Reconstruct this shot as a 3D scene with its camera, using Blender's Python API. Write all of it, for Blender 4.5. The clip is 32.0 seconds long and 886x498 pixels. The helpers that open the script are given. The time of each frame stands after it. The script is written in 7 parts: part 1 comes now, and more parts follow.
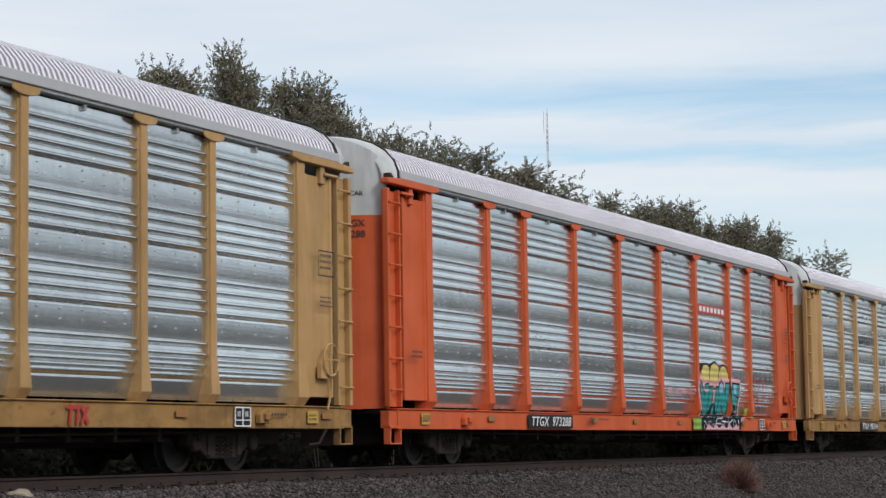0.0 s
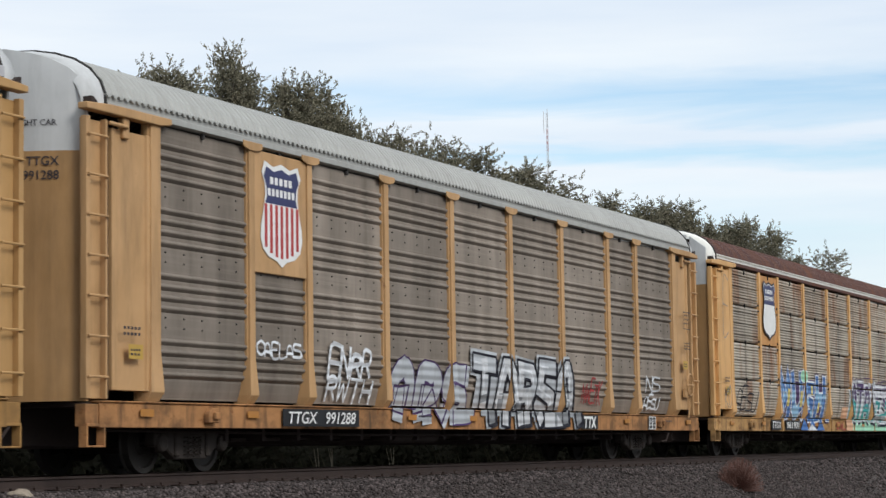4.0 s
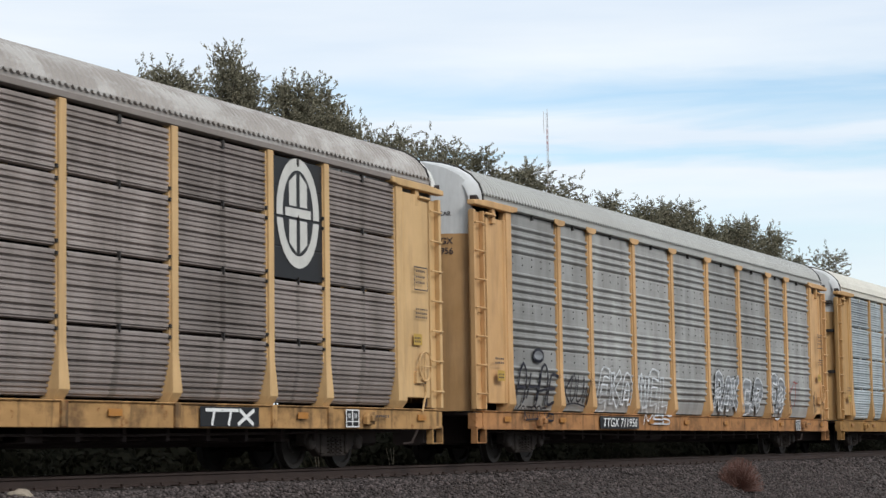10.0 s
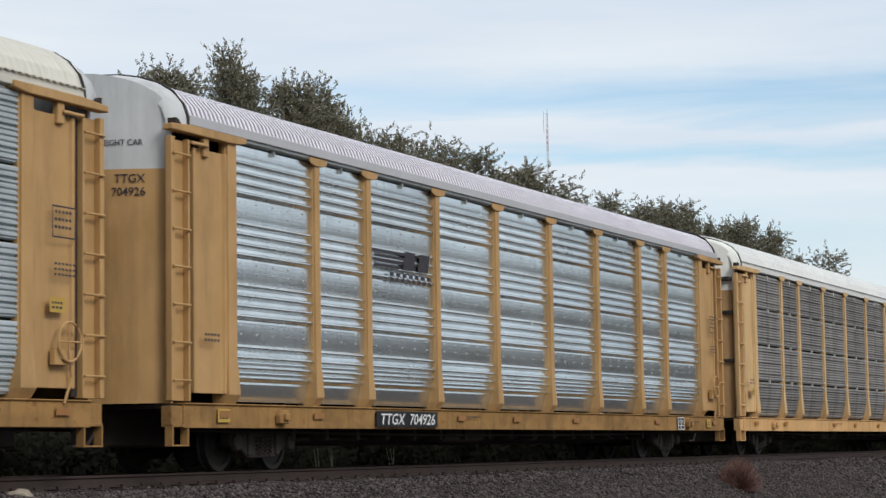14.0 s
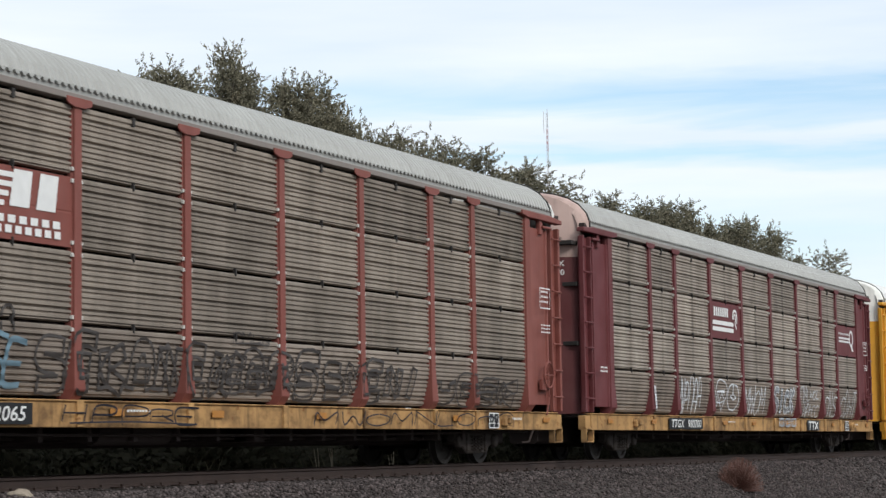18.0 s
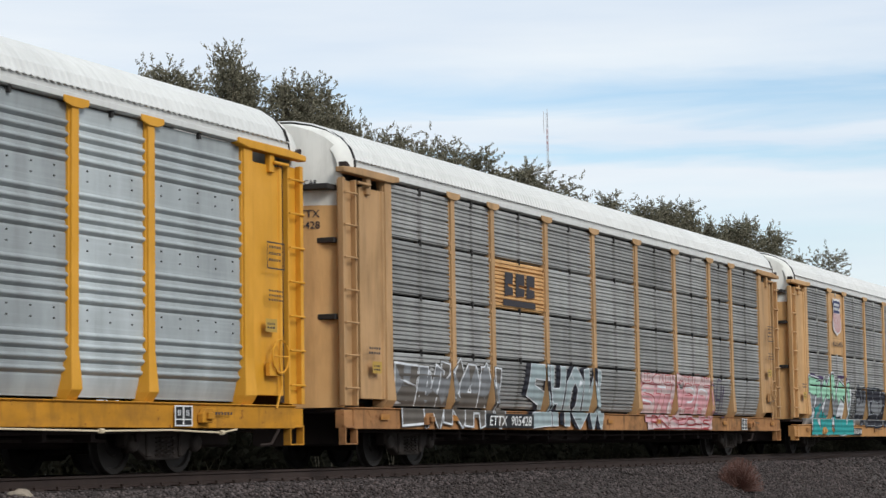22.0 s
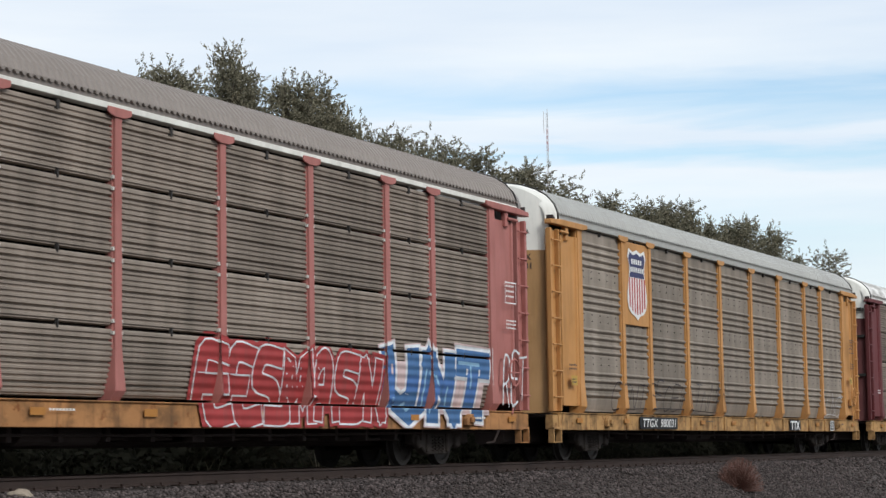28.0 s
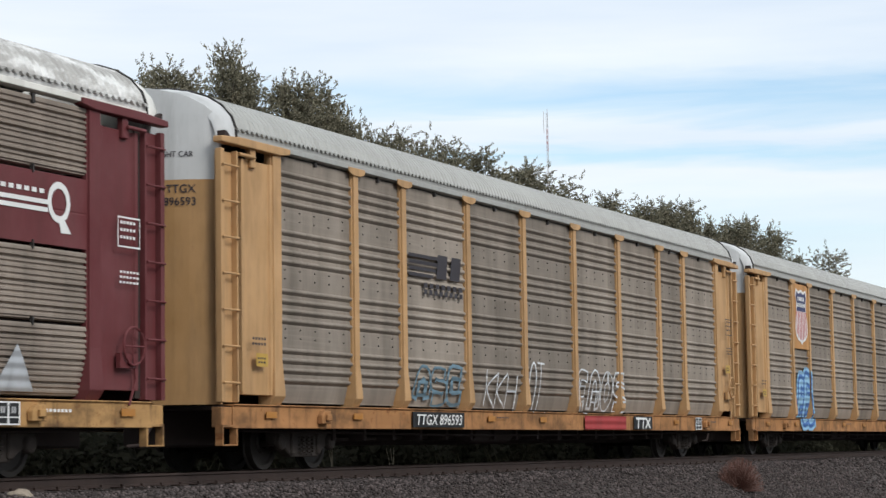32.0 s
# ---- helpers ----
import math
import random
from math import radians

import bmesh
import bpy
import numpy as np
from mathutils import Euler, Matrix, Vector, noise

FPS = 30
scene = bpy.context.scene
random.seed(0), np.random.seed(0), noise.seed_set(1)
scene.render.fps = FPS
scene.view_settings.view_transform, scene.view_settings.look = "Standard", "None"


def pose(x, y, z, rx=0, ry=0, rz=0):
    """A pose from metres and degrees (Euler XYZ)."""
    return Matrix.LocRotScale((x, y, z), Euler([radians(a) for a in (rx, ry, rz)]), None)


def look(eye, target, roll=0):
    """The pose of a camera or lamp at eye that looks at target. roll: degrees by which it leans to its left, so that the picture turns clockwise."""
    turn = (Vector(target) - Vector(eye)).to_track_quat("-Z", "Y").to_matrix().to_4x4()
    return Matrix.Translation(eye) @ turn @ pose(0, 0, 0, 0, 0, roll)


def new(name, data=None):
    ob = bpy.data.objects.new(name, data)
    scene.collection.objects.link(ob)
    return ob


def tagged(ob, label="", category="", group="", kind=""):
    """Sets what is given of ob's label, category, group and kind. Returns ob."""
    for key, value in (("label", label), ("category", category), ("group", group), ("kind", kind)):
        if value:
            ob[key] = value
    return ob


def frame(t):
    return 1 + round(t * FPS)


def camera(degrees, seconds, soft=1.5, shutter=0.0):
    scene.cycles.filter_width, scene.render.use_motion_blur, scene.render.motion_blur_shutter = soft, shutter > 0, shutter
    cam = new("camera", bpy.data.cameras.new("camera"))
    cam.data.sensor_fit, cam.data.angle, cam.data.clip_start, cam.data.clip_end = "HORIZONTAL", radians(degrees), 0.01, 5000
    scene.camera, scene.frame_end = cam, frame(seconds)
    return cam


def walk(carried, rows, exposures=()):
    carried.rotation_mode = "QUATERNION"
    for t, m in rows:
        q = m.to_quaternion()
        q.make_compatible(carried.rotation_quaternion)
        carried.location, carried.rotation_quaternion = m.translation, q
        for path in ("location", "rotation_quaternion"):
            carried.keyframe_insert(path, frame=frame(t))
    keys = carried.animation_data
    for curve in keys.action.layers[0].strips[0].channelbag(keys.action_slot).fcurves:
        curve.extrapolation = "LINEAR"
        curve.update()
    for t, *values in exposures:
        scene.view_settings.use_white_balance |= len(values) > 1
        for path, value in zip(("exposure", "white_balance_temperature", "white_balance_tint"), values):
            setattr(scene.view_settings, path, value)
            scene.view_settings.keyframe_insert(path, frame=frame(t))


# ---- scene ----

# world: x along the track, y away from the camera, z = 0 at the rail tops
EYE = (0.0, 0.0, 0.298)
YT = 17.36                    # track centre
cam = camera(23.294, 32.0, soft=1.42, shutter=0.06)
AIM = look(EYE, (0.91012765, 0.40386223, 0.298 + 0.0925363), -0.86)
walk(cam, [(0.0, AIM), (32.0, AIM)], [(0.0, -0.09), (1.0, -0.09), (2.0, -0.06), (5.0, 0.10), (6.0, 0.08), (10.0, 0.095), (12.0, 0.03), (14.0, -0.07), (17.0, 0.12), (19.0, 0.17), (20.0, 0.10), (23.0, 0.01), (26.0, 0.01), (29.0, 0.12), (31.0, 0.14), (32.0, 0.12)])

# ---------------------------------------------------------------- world and light
world = bpy.data.worlds.new("sky")
scene.world = world
world.use_nodes = True
SUN_EL, SUN_AZ = 37.0, 200.0  # degrees; azimuth from +y towards +x


def build_world():
    nt = world.node_tree
    nt.nodes.clear()
    N, L = nt.nodes.new, nt.links.new
    out = N("ShaderNodeOutputWorld")
    sky = N("ShaderNodeTexSky")
    sky.sky_type = "NISHITA"
    sky.sun_disc = False
    sky.sun_elevation, sky.sun_rotation = radians(SUN_EL), radians(SUN_AZ)
    sky.air_density, sky.dust_density, sky.ozone_density = 1.1, 0.5, 2.3
    bg = N("ShaderNodeBackground")
    bg.inputs[1].default_value = 0.15
    L(sky.outputs[0], bg.inputs[0])
    geo = N("ShaderNodeTexCoord")
    sep = N("ShaderNodeSeparateXYZ")
    L(geo.outputs["Generated"], sep.inputs[0])

    def m(op, a, b=None):
        n = N("ShaderNodeMath")
        n.operation = op
        for i, v in enumerate((a, b)):
            if v is None:
                continue
            if isinstance(v, (int, float)):
                n.inputs[i].default_value = v
            else:
                L(v, n.inputs[i])
        return n.outputs[0]

    def wide(src, lo, hi, a, b):
        n = N("ShaderNodeMapRange")
        for key, v in (("From Min", lo), ("From Max", hi), ("To Min", a), ("To Max", b)):
            n.inputs[key].default_value = v
        L(src, n.inputs["Value"])
        return n.outputs[0]

    # streaks of thin cloud: drawn out along the horizon, closer together lower down
    el = m("MULTIPLY", m("ARCSINE", sep.outputs[2]), 180 / math.pi)
    mp = N("ShaderNodeMapping")
    mp.inputs["Scale"].default_value = (5.0, 5.0, 46.0)
    mp.inputs["Location"].default_value = CLOUD_SHIFT
    L(geo.outputs["Generated"], mp.inputs[0])
    n1 = N("ShaderNodeTexNoise")
    n1.inputs["Scale"].default_value, n1.inputs["Detail"].default_value, n1.inputs["Roughness"].default_value = 1.0, 6.0, 0.55
    n1.inputs["Distortion"].default_value = 0.4
    L(mp.outputs[0], n1.inputs["Vector"])
    wob = m("ADD", el, wide(n1.outputs["Fac"], 0.25, 0.75, -0.62, 0.62))
    ramp = N("ShaderNodeValToRGB")
    cr0 = ramp.color_ramp
    stops = ((0.0, 0.25), (4.6, 0.30), (5.6, 0.55), (6.2, 0.30), (6.75, 0.12), (7.2, 0.05), (7.45, 0.45), (7.75, 0.92), (8.0, 0.45), (8.2, 0.12), (8.55, 0.12), (8.85, 0.62), (9.25, 0.95), (9.7, 0.60), (10.2, 0.25), (11.0, 0.10), (14.0, 0.12), (30.0, 0.2))
    cr0.elements[0].position, cr0.elements[0].color = 0.0, (0.25, 0.25, 0.25, 1)
    cr0.elements[1].position, cr0.elements[1].color = 1.0, (0.2, 0.2, 0.2, 1)
    for e, v in stops[1:-1]:
        s = cr0.elements.new(e / 30.0)
        s.color = (v, v, v, 1)
    L(wide(wob, 0.0, 30.0, 0.0, 1.0), ramp.inputs[0])
    blue = m("MULTIPLY", ramp.outputs[0], wide(sep.outputs[0], 0.84, 0.93, 0.30, 1.0))
    n2 = N("ShaderNodeTexNoise")
    n2.inputs["Scale"].default_value, n2.inputs["Detail"].default_value = 0.6, 5.0
    L(mp.outputs[0], n2.inputs["Vector"])
    cr = N("ShaderNodeValToRGB")
    cr.color_ramp.elements[0].position, cr.color_ramp.elements[1].position = 0.3, 0.68
    cr.color_ramp.elements[0].color, cr.color_ramp.elements[1].color = (0.70, 0.80, 0.93, 1), (0.92, 0.965, 1.0, 1)
    L(n2.outputs["Fac"], cr.inputs[0])
    cl = N("ShaderNodeBackground")
    L(cr.outputs[0], cl.inputs[0])
    cl.inputs[1].default_value = 0.97
    mix = N("ShaderNodeMixShader")
    L(blue, mix.inputs[0])
    L(cl.outputs[0], mix.inputs[1])
    L(bg.outputs[0], mix.inputs[2])
    L(mix.outputs[0], out.inputs[0])


CLOUD_SHIFT = (3.1, 0.4, 0.0)
build_world()
sun = new("sun", bpy.data.lights.new("sun", "SUN"))
sun.data.energy, sun.data.angle, sun.data.color = 1.98, radians(22), (1.0, 0.975, 0.94)
sa, se = radians(SUN_AZ), radians(SUN_EL)
sun.matrix_world = look((0, 0, 30), (-math.sin(sa) * math.cos(se), -math.cos(sa) * math.cos(se), 30 - math.sin(se)))


# ---------------------------------------------------------------- materials
MATS = {}


class Nodes:
    """A small wrapper round one node material."""

    def __init__(self, name):
        self.mat = bpy.data.materials.new(name)
        self.mat.use_nodes = True
        self.nt = self.mat.node_tree
        self.bsdf = self.nt.nodes["Principled BSDF"]

    def n(self, kind, **kw):
        node = self.nt.nodes.new(kind)
        for k, v in kw.items():
            node.inputs[k].default_value = v
        return node

    def link(self, a, b):
        self.nt.links.new(a, b)

    def coords(self, scale=(1, 1, 1), shuffle=True):
        tc = self.n("ShaderNodeTexCoord")
        src = tc.outputs["Object"]
        if shuffle:
            info = self.n("ShaderNodeObjectInfo")
            mul = self.n("ShaderNodeVectorMath")
            mul.operation = "MULTIPLY_ADD"
            self.link(info.outputs["Random"], mul.inputs[0])
            mul.inputs[1].default_value = (37.0, 53.0, 71.0)
            self.link(src, mul.inputs[2])
            src = mul.outputs[0]
        mp = self.n("ShaderNodeMapping")
        mp.inputs["Scale"].default_value = scale
        self.link(src, mp.inputs[0])
        return mp.outputs[0]

    def noise(self, scale, size=1.0, detail=4.0, rough=0.55, shuffle=True):
        t = self.n("ShaderNodeTexNoise", Scale=size, Detail=detail, Roughness=rough)
        self.link(self.coords(scale, shuffle), t.inputs["Vector"])
        return t.outputs["Fac"]

    def ramp(self, src, lo, hi, a=0.0, b=1.0):
        r = self.n("ShaderNodeMapRange", **{"From Min": lo, "From Max": hi, "To Min": a, "To Max": b})
        self.link(src, r.inputs["Value"])
        return r.outputs[0]

    def mix(self, fac, a, b, mode="MIX"):
        x = self.n("ShaderNodeMix")
        x.data_type, x.blend_type = "RGBA", mode
        for sock, v in ((x.inputs[0], fac), (x.inputs[6], a), (x.inputs[7], b)):
            if isinstance(v, (int, float)):
                sock.default_value = v
            elif isinstance(v, tuple):
                sock.default_value = (*v, 1) if len(v) == 3 else v
            else:
                self.link(v, sock)
        return x.outputs[2]

    def bump(self, src, strength, distance):
        b = self.n("ShaderNodeBump", Strength=strength, Distance=distance)
        self.link(src, b.inputs["Height"])
        self.link(b.outputs[0], self.bsdf.inputs["Normal"])

    def done(self, color, rough, metal=0.0, spec=0.5):
        for sock, v in (("Base Color", color), ("Roughness", rough), ("Metallic", metal), ("Specular IOR Level", spec)):
            s = self.bsdf.inputs[sock]
            if isinstance(v, tuple):
                s.default_value = (*v, 1)
            elif isinstance(v, (int, float)):
                s.default_value = v
            else:
                self.link(v, s)
        return self.mat


def paint(name, rgb, grime=0.35, rust=0.1, rough=0.55, dirt=(0.055, 0.045, 0.035)):
    """Weathered paint: faded patches, rain streaks, specks of rust."""
    if name in MATS:
        return MATS[name]
    k = Nodes(name)
    fade = k.ramp(k.noise((1, 1, 1), 1.3, 5), 0.3, 0.75)
    light = tuple(min(1, c * 1.18 + 0.02) for c in rgb)
    c = k.mix(fade, rgb, light)
    streak = k.ramp(k.noise((2.6, 2.6, 0.45), 1.0, 7, 0.68), 0.46, 0.80, 0, grime)
    c = k.mix(streak, c, dirt)
    blot = k.ramp(k.noise((1, 1, 1), 2.6, 6, 0.65), 0.74 - 0.35 * rust, 0.80, 0, min(1, rust * 3))
    c = k.mix(blot, c, (0.13, 0.045, 0.018))
    k.bump(k.noise((1, 1, 1), 45, 3), 0.15, 0.003)
    MATS[name] = k.done(c, k.ramp(streak, 0, 1, rough, min(1, rough + 0.3)), 0.0, 0.22)
    return MATS[name]


def grimy(name, rgb, soot=0.6):
    """Old sill paint: brown road dirt in long blotches, oil runs, fresher orange patches, rust specks."""
    if name in MATS:
        return MATS[name]
    k = Nodes(name)
    c = k.mix(k.ramp(k.noise((0.9, 1, 2.5), 1.1, 5), 0.40, 0.62), rgb, tuple(min(1, x * 1.25) for x in rgb))
    c = k.mix(k.ramp(k.noise((0.8, 1, 1.2), 1.9, 6, 0.62), 0.46, 0.64, 0, soot), c, (0.105, 0.062, 0.034))
    c = k.mix(k.ramp(k.noise((5, 1, 0.8), 1.0, 5, 0.6), 0.52, 0.72, 0, soot), c, (0.045, 0.033, 0.025))
    c = k.mix(k.ramp(k.noise((1.5, 1, 2), 3.1, 6, 0.65), 0.60, 0.68, 0, 0.8), c, (0.17, 0.062, 0.022))
    k.bump(k.noise((1, 1, 1), 30, 4), 0.25, 0.004)
    MATS[name] = k.done(c, 0.85, 0.0, 0.12)
    return MATS[name]


def galvanised(name, rgb=(0.80, 0.84, 0.84), rough=0.20, stain=0.18):
    """Bare zinc-coated sheet with spangle, dull patches and rain streaks."""
    if name in MATS:
        return MATS[name]
    k = Nodes(name)
    v = k.n("ShaderNodeTexVoronoi", Scale=9.0)
    k.link(k.coords((1, 1, 1)), v.inputs["Vector"])
    sp = k.ramp(v.outputs["Color"], 0, 1, 0.93, 1.03)
    c = k.mix(1.0, rgb, sp, "MULTIPLY")
    patch = k.ramp(k.noise((0.35, 1, 1.6), 1.3, 4), 0.35, 0.7)
    c = k.mix(patch, c, tuple(x * 0.86 for x in rgb))
    streak = k.ramp(k.noise((9, 9, 0.45), 1.0, 5, 0.6), 0.45, 0.8, 0, stain)
    c = k.mix(streak, c, (0.20, 0.19, 0.17))
    info = k.n("ShaderNodeObjectInfo")
    c = k.mix(1.0, c, k.ramp(info.outputs["Random"], 0, 1, 0.86, 1.08), "MULTIPLY")
    r = k.ramp(patch, 0, 1, rough, rough + 0.09)
    k.bump(k.noise((0.25, 1, 1.5), 3.5, 2), 0.06, 0.01)
    MATS[name] = k.done(c, r, 0.94, 0.5)
    return MATS[name]


def weathered(name, rgb, grime=0.6, rust=0.0, dirt=(0.075, 0.062, 0.05), metal=0.12, soot=0.0):
    """Dull old side sheet: soot streaks that run down, pale washed stripes, rust runs."""
    if name in MATS:
        return MATS[name]
    k = Nodes(name)
    wash = k.ramp(k.noise((1.1, 1, 0.5), 1.5, 5), 0.32, 0.72)
    c = k.mix(wash, rgb, tuple(min(1, x * 1.35) for x in rgb))
    streak = k.ramp(k.noise((1.7, 1.7, 0.30), 1.0, 5, 0.55), 0.38, 0.72, 0, grime * 0.85)
    c = k.mix(streak, c, dirt)
    drip = k.ramp(k.noise((9, 9, 0.22), 1.0, 4, 0.6), 0.56, 0.76, 0, grime * 0.45)
    c = k.mix(drip, c, dirt)
    rub = k.ramp(k.noise((0.35, 1, 16), 1.0, 4, 0.6), 0.5, 0.8, 0, 0.35)
    c = k.mix(rub, c, tuple(min(1, x * 1.6) for x in rgb))
    if rust:
        run = k.ramp(k.noise((1.6, 1.6, 0.28), 1.3, 6, 0.6), 0.565 - 0.09 * rust, 0.70 - 0.09 * rust, 0, 0.75)
        c = k.mix(run, c, (0.235, 0.098, 0.040))
    if soot:                                 # a sooty run below the middle clip
        tc, sep, off = k.n("ShaderNodeTexCoord"), k.n("ShaderNodeSeparateXYZ"), k.n("ShaderNodeMath")
        k.link(tc.outputs["Generated"], sep.inputs[0])
        k.link(sep.outputs[0], off.inputs[0])
        off.operation, off.inputs[1].default_value, off.inputs[2].default_value = "COMPARE", 0.5, 0.03
        wob = k.n("ShaderNodeMath")
        wob.operation = "MULTIPLY"
        k.link(off.outputs[0], wob.inputs[0])
        k.link(k.ramp(k.noise((4, 4, 0.8), 1.0, 4), 0.35, 0.65, 0.15, soot), wob.inputs[1])
        c = k.mix(wob.outputs[0], c, dirt)
    info = k.n("ShaderNodeObjectInfo")
    c = k.mix(1.0, c, k.ramp(info.outputs["Random"], 0, 1, 0.82, 1.14), "MULTIPLY")
    k.bump(k.noise((1, 1, 1), 30, 3), 0.2, 0.004)
    MATS[name] = k.done(c, k.ramp(streak, 0, 1, 0.65, 0.9), metal, 0.15)
    return MATS[name]


def roofing(name, rgb, stain=0.3, rgb2=(0.16, 0.15, 0.13), metal=0.0, rough=0.5, patchy=0.0):
    if name in MATS:
        return MATS[name]
    k = Nodes(name)
    big = k.ramp(k.noise((0.5, 1, 1), 1.1, 6, 0.6), 0.36, 0.7, 0, 1)
    c = k.mix(big, rgb, tuple(min(1, x * 1.14) for x in rgb))
    run = k.ramp(k.noise((7, 0.7, 0.7), 1.0, 5, 0.6), 0.45, 0.78, 0, stain)
    c = k.mix(run, c, rgb2)
    if patchy:
        p = k.ramp(k.noise((0.7, 1.4, 1.4), 1.7, 7, 0.65), 0.46, 0.60, 0, patchy)
        c = k.mix(p, c, (0.80, 0.80, 0.78))
    k.bump(k.noise((1, 1, 1), 25, 3), 0.15, 0.004)
    MATS[name] = k.done(c, k.ramp(run, 0, 1, rough, rough + 0.25), metal, 0.4)
    return MATS[name]


def plain(name, rgb, rough=0.6, metal=0.0, wear=0.15, size=6.0):
    if name in MATS:
        return MATS[name]
    k = Nodes(name)
    n = k.noise((1, 1, 1), size, 5)
    c = k.mix(k.ramp(n, 0.35, 0.75, 0, wear * 2), rgb, tuple(x * 0.55 for x in rgb))
    k.bump(k.noise((1, 1, 1), size * 7, 3), 0.2, 0.004)
    MATS[name] = k.done(c, rough, metal, 0.35)
    return MATS[name]


def sprayed(name, rgb):
    """Spray paint on ribbed sheet: thin, uneven, the ribs show in its relief."""
    name = "spray_" + name
    if name in MATS:
        return MATS[name]
    k = Nodes(name)
    c = k.mix(k.ramp(k.noise((1, 1, 1), 3.0, 5), 0.35, 0.75, 0, 0.55), rgb, tuple(x * 0.6 for x in rgb))
    c = k.mix(k.ramp(k.noise((6, 6, 0.5), 1.0, 5), 0.5, 0.8, 0, 0.3), c, (0.10, 0.09, 0.08))
    tc = k.n("ShaderNodeTexCoord")
    w = k.n("ShaderNodeTexWave", Scale=2.05)
    w.bands_direction = "Z"
    k.link(tc.outputs["Object"], w.inputs["Vector"])
    k.bump(w.outputs["Fac"], 0.55, 0.03)
    MATS[name] = k.done(c, 0.7, 0.0, 0.15)
    return MATS[name]


# also fills end slots and corner gaps: their shade as dark colour
DARK = plain("sooty_steel", (0.036, 0.025, 0.022), 0.85)
STEEL = plain("rail_truck_steel", (0.042, 0.033, 0.028), 0.8, 0.1)
WHEEL = plain("wheel_steel", (0.030, 0.026, 0.023), 0.6, 0.3)
BLACKP = plain("black_plate", (0.012, 0.012, 0.013), 0.5)
WHITEP = plain("white_lettering", (0.72, 0.72, 0.70), 0.6, 0, 0.12)
INKP = plain("dark_lettering", (0.035, 0.03, 0.035), 0.6)
CLIPW = plain("pale_clip", (0.55, 0.54, 0.50), 0.6)
CLIPD = plain("dark_clip", (0.03, 0.027, 0.025), 0.7)
AMBER = plain("amber_reflector", (0.40, 0.175, 0.04), 0.35)
DULLR = plain("dulled_reflector", (0.30, 0.14, 0.045), 0.5)
LEMON = plain("yellow_notice", (0.46, 0.29, 0.06), 0.6)
RED = plain("sign_red", (0.42, 0.04, 0.035), 0.5)
NAVY = plain("sign_navy", (0.030, 0.035, 0.11), 0.5)


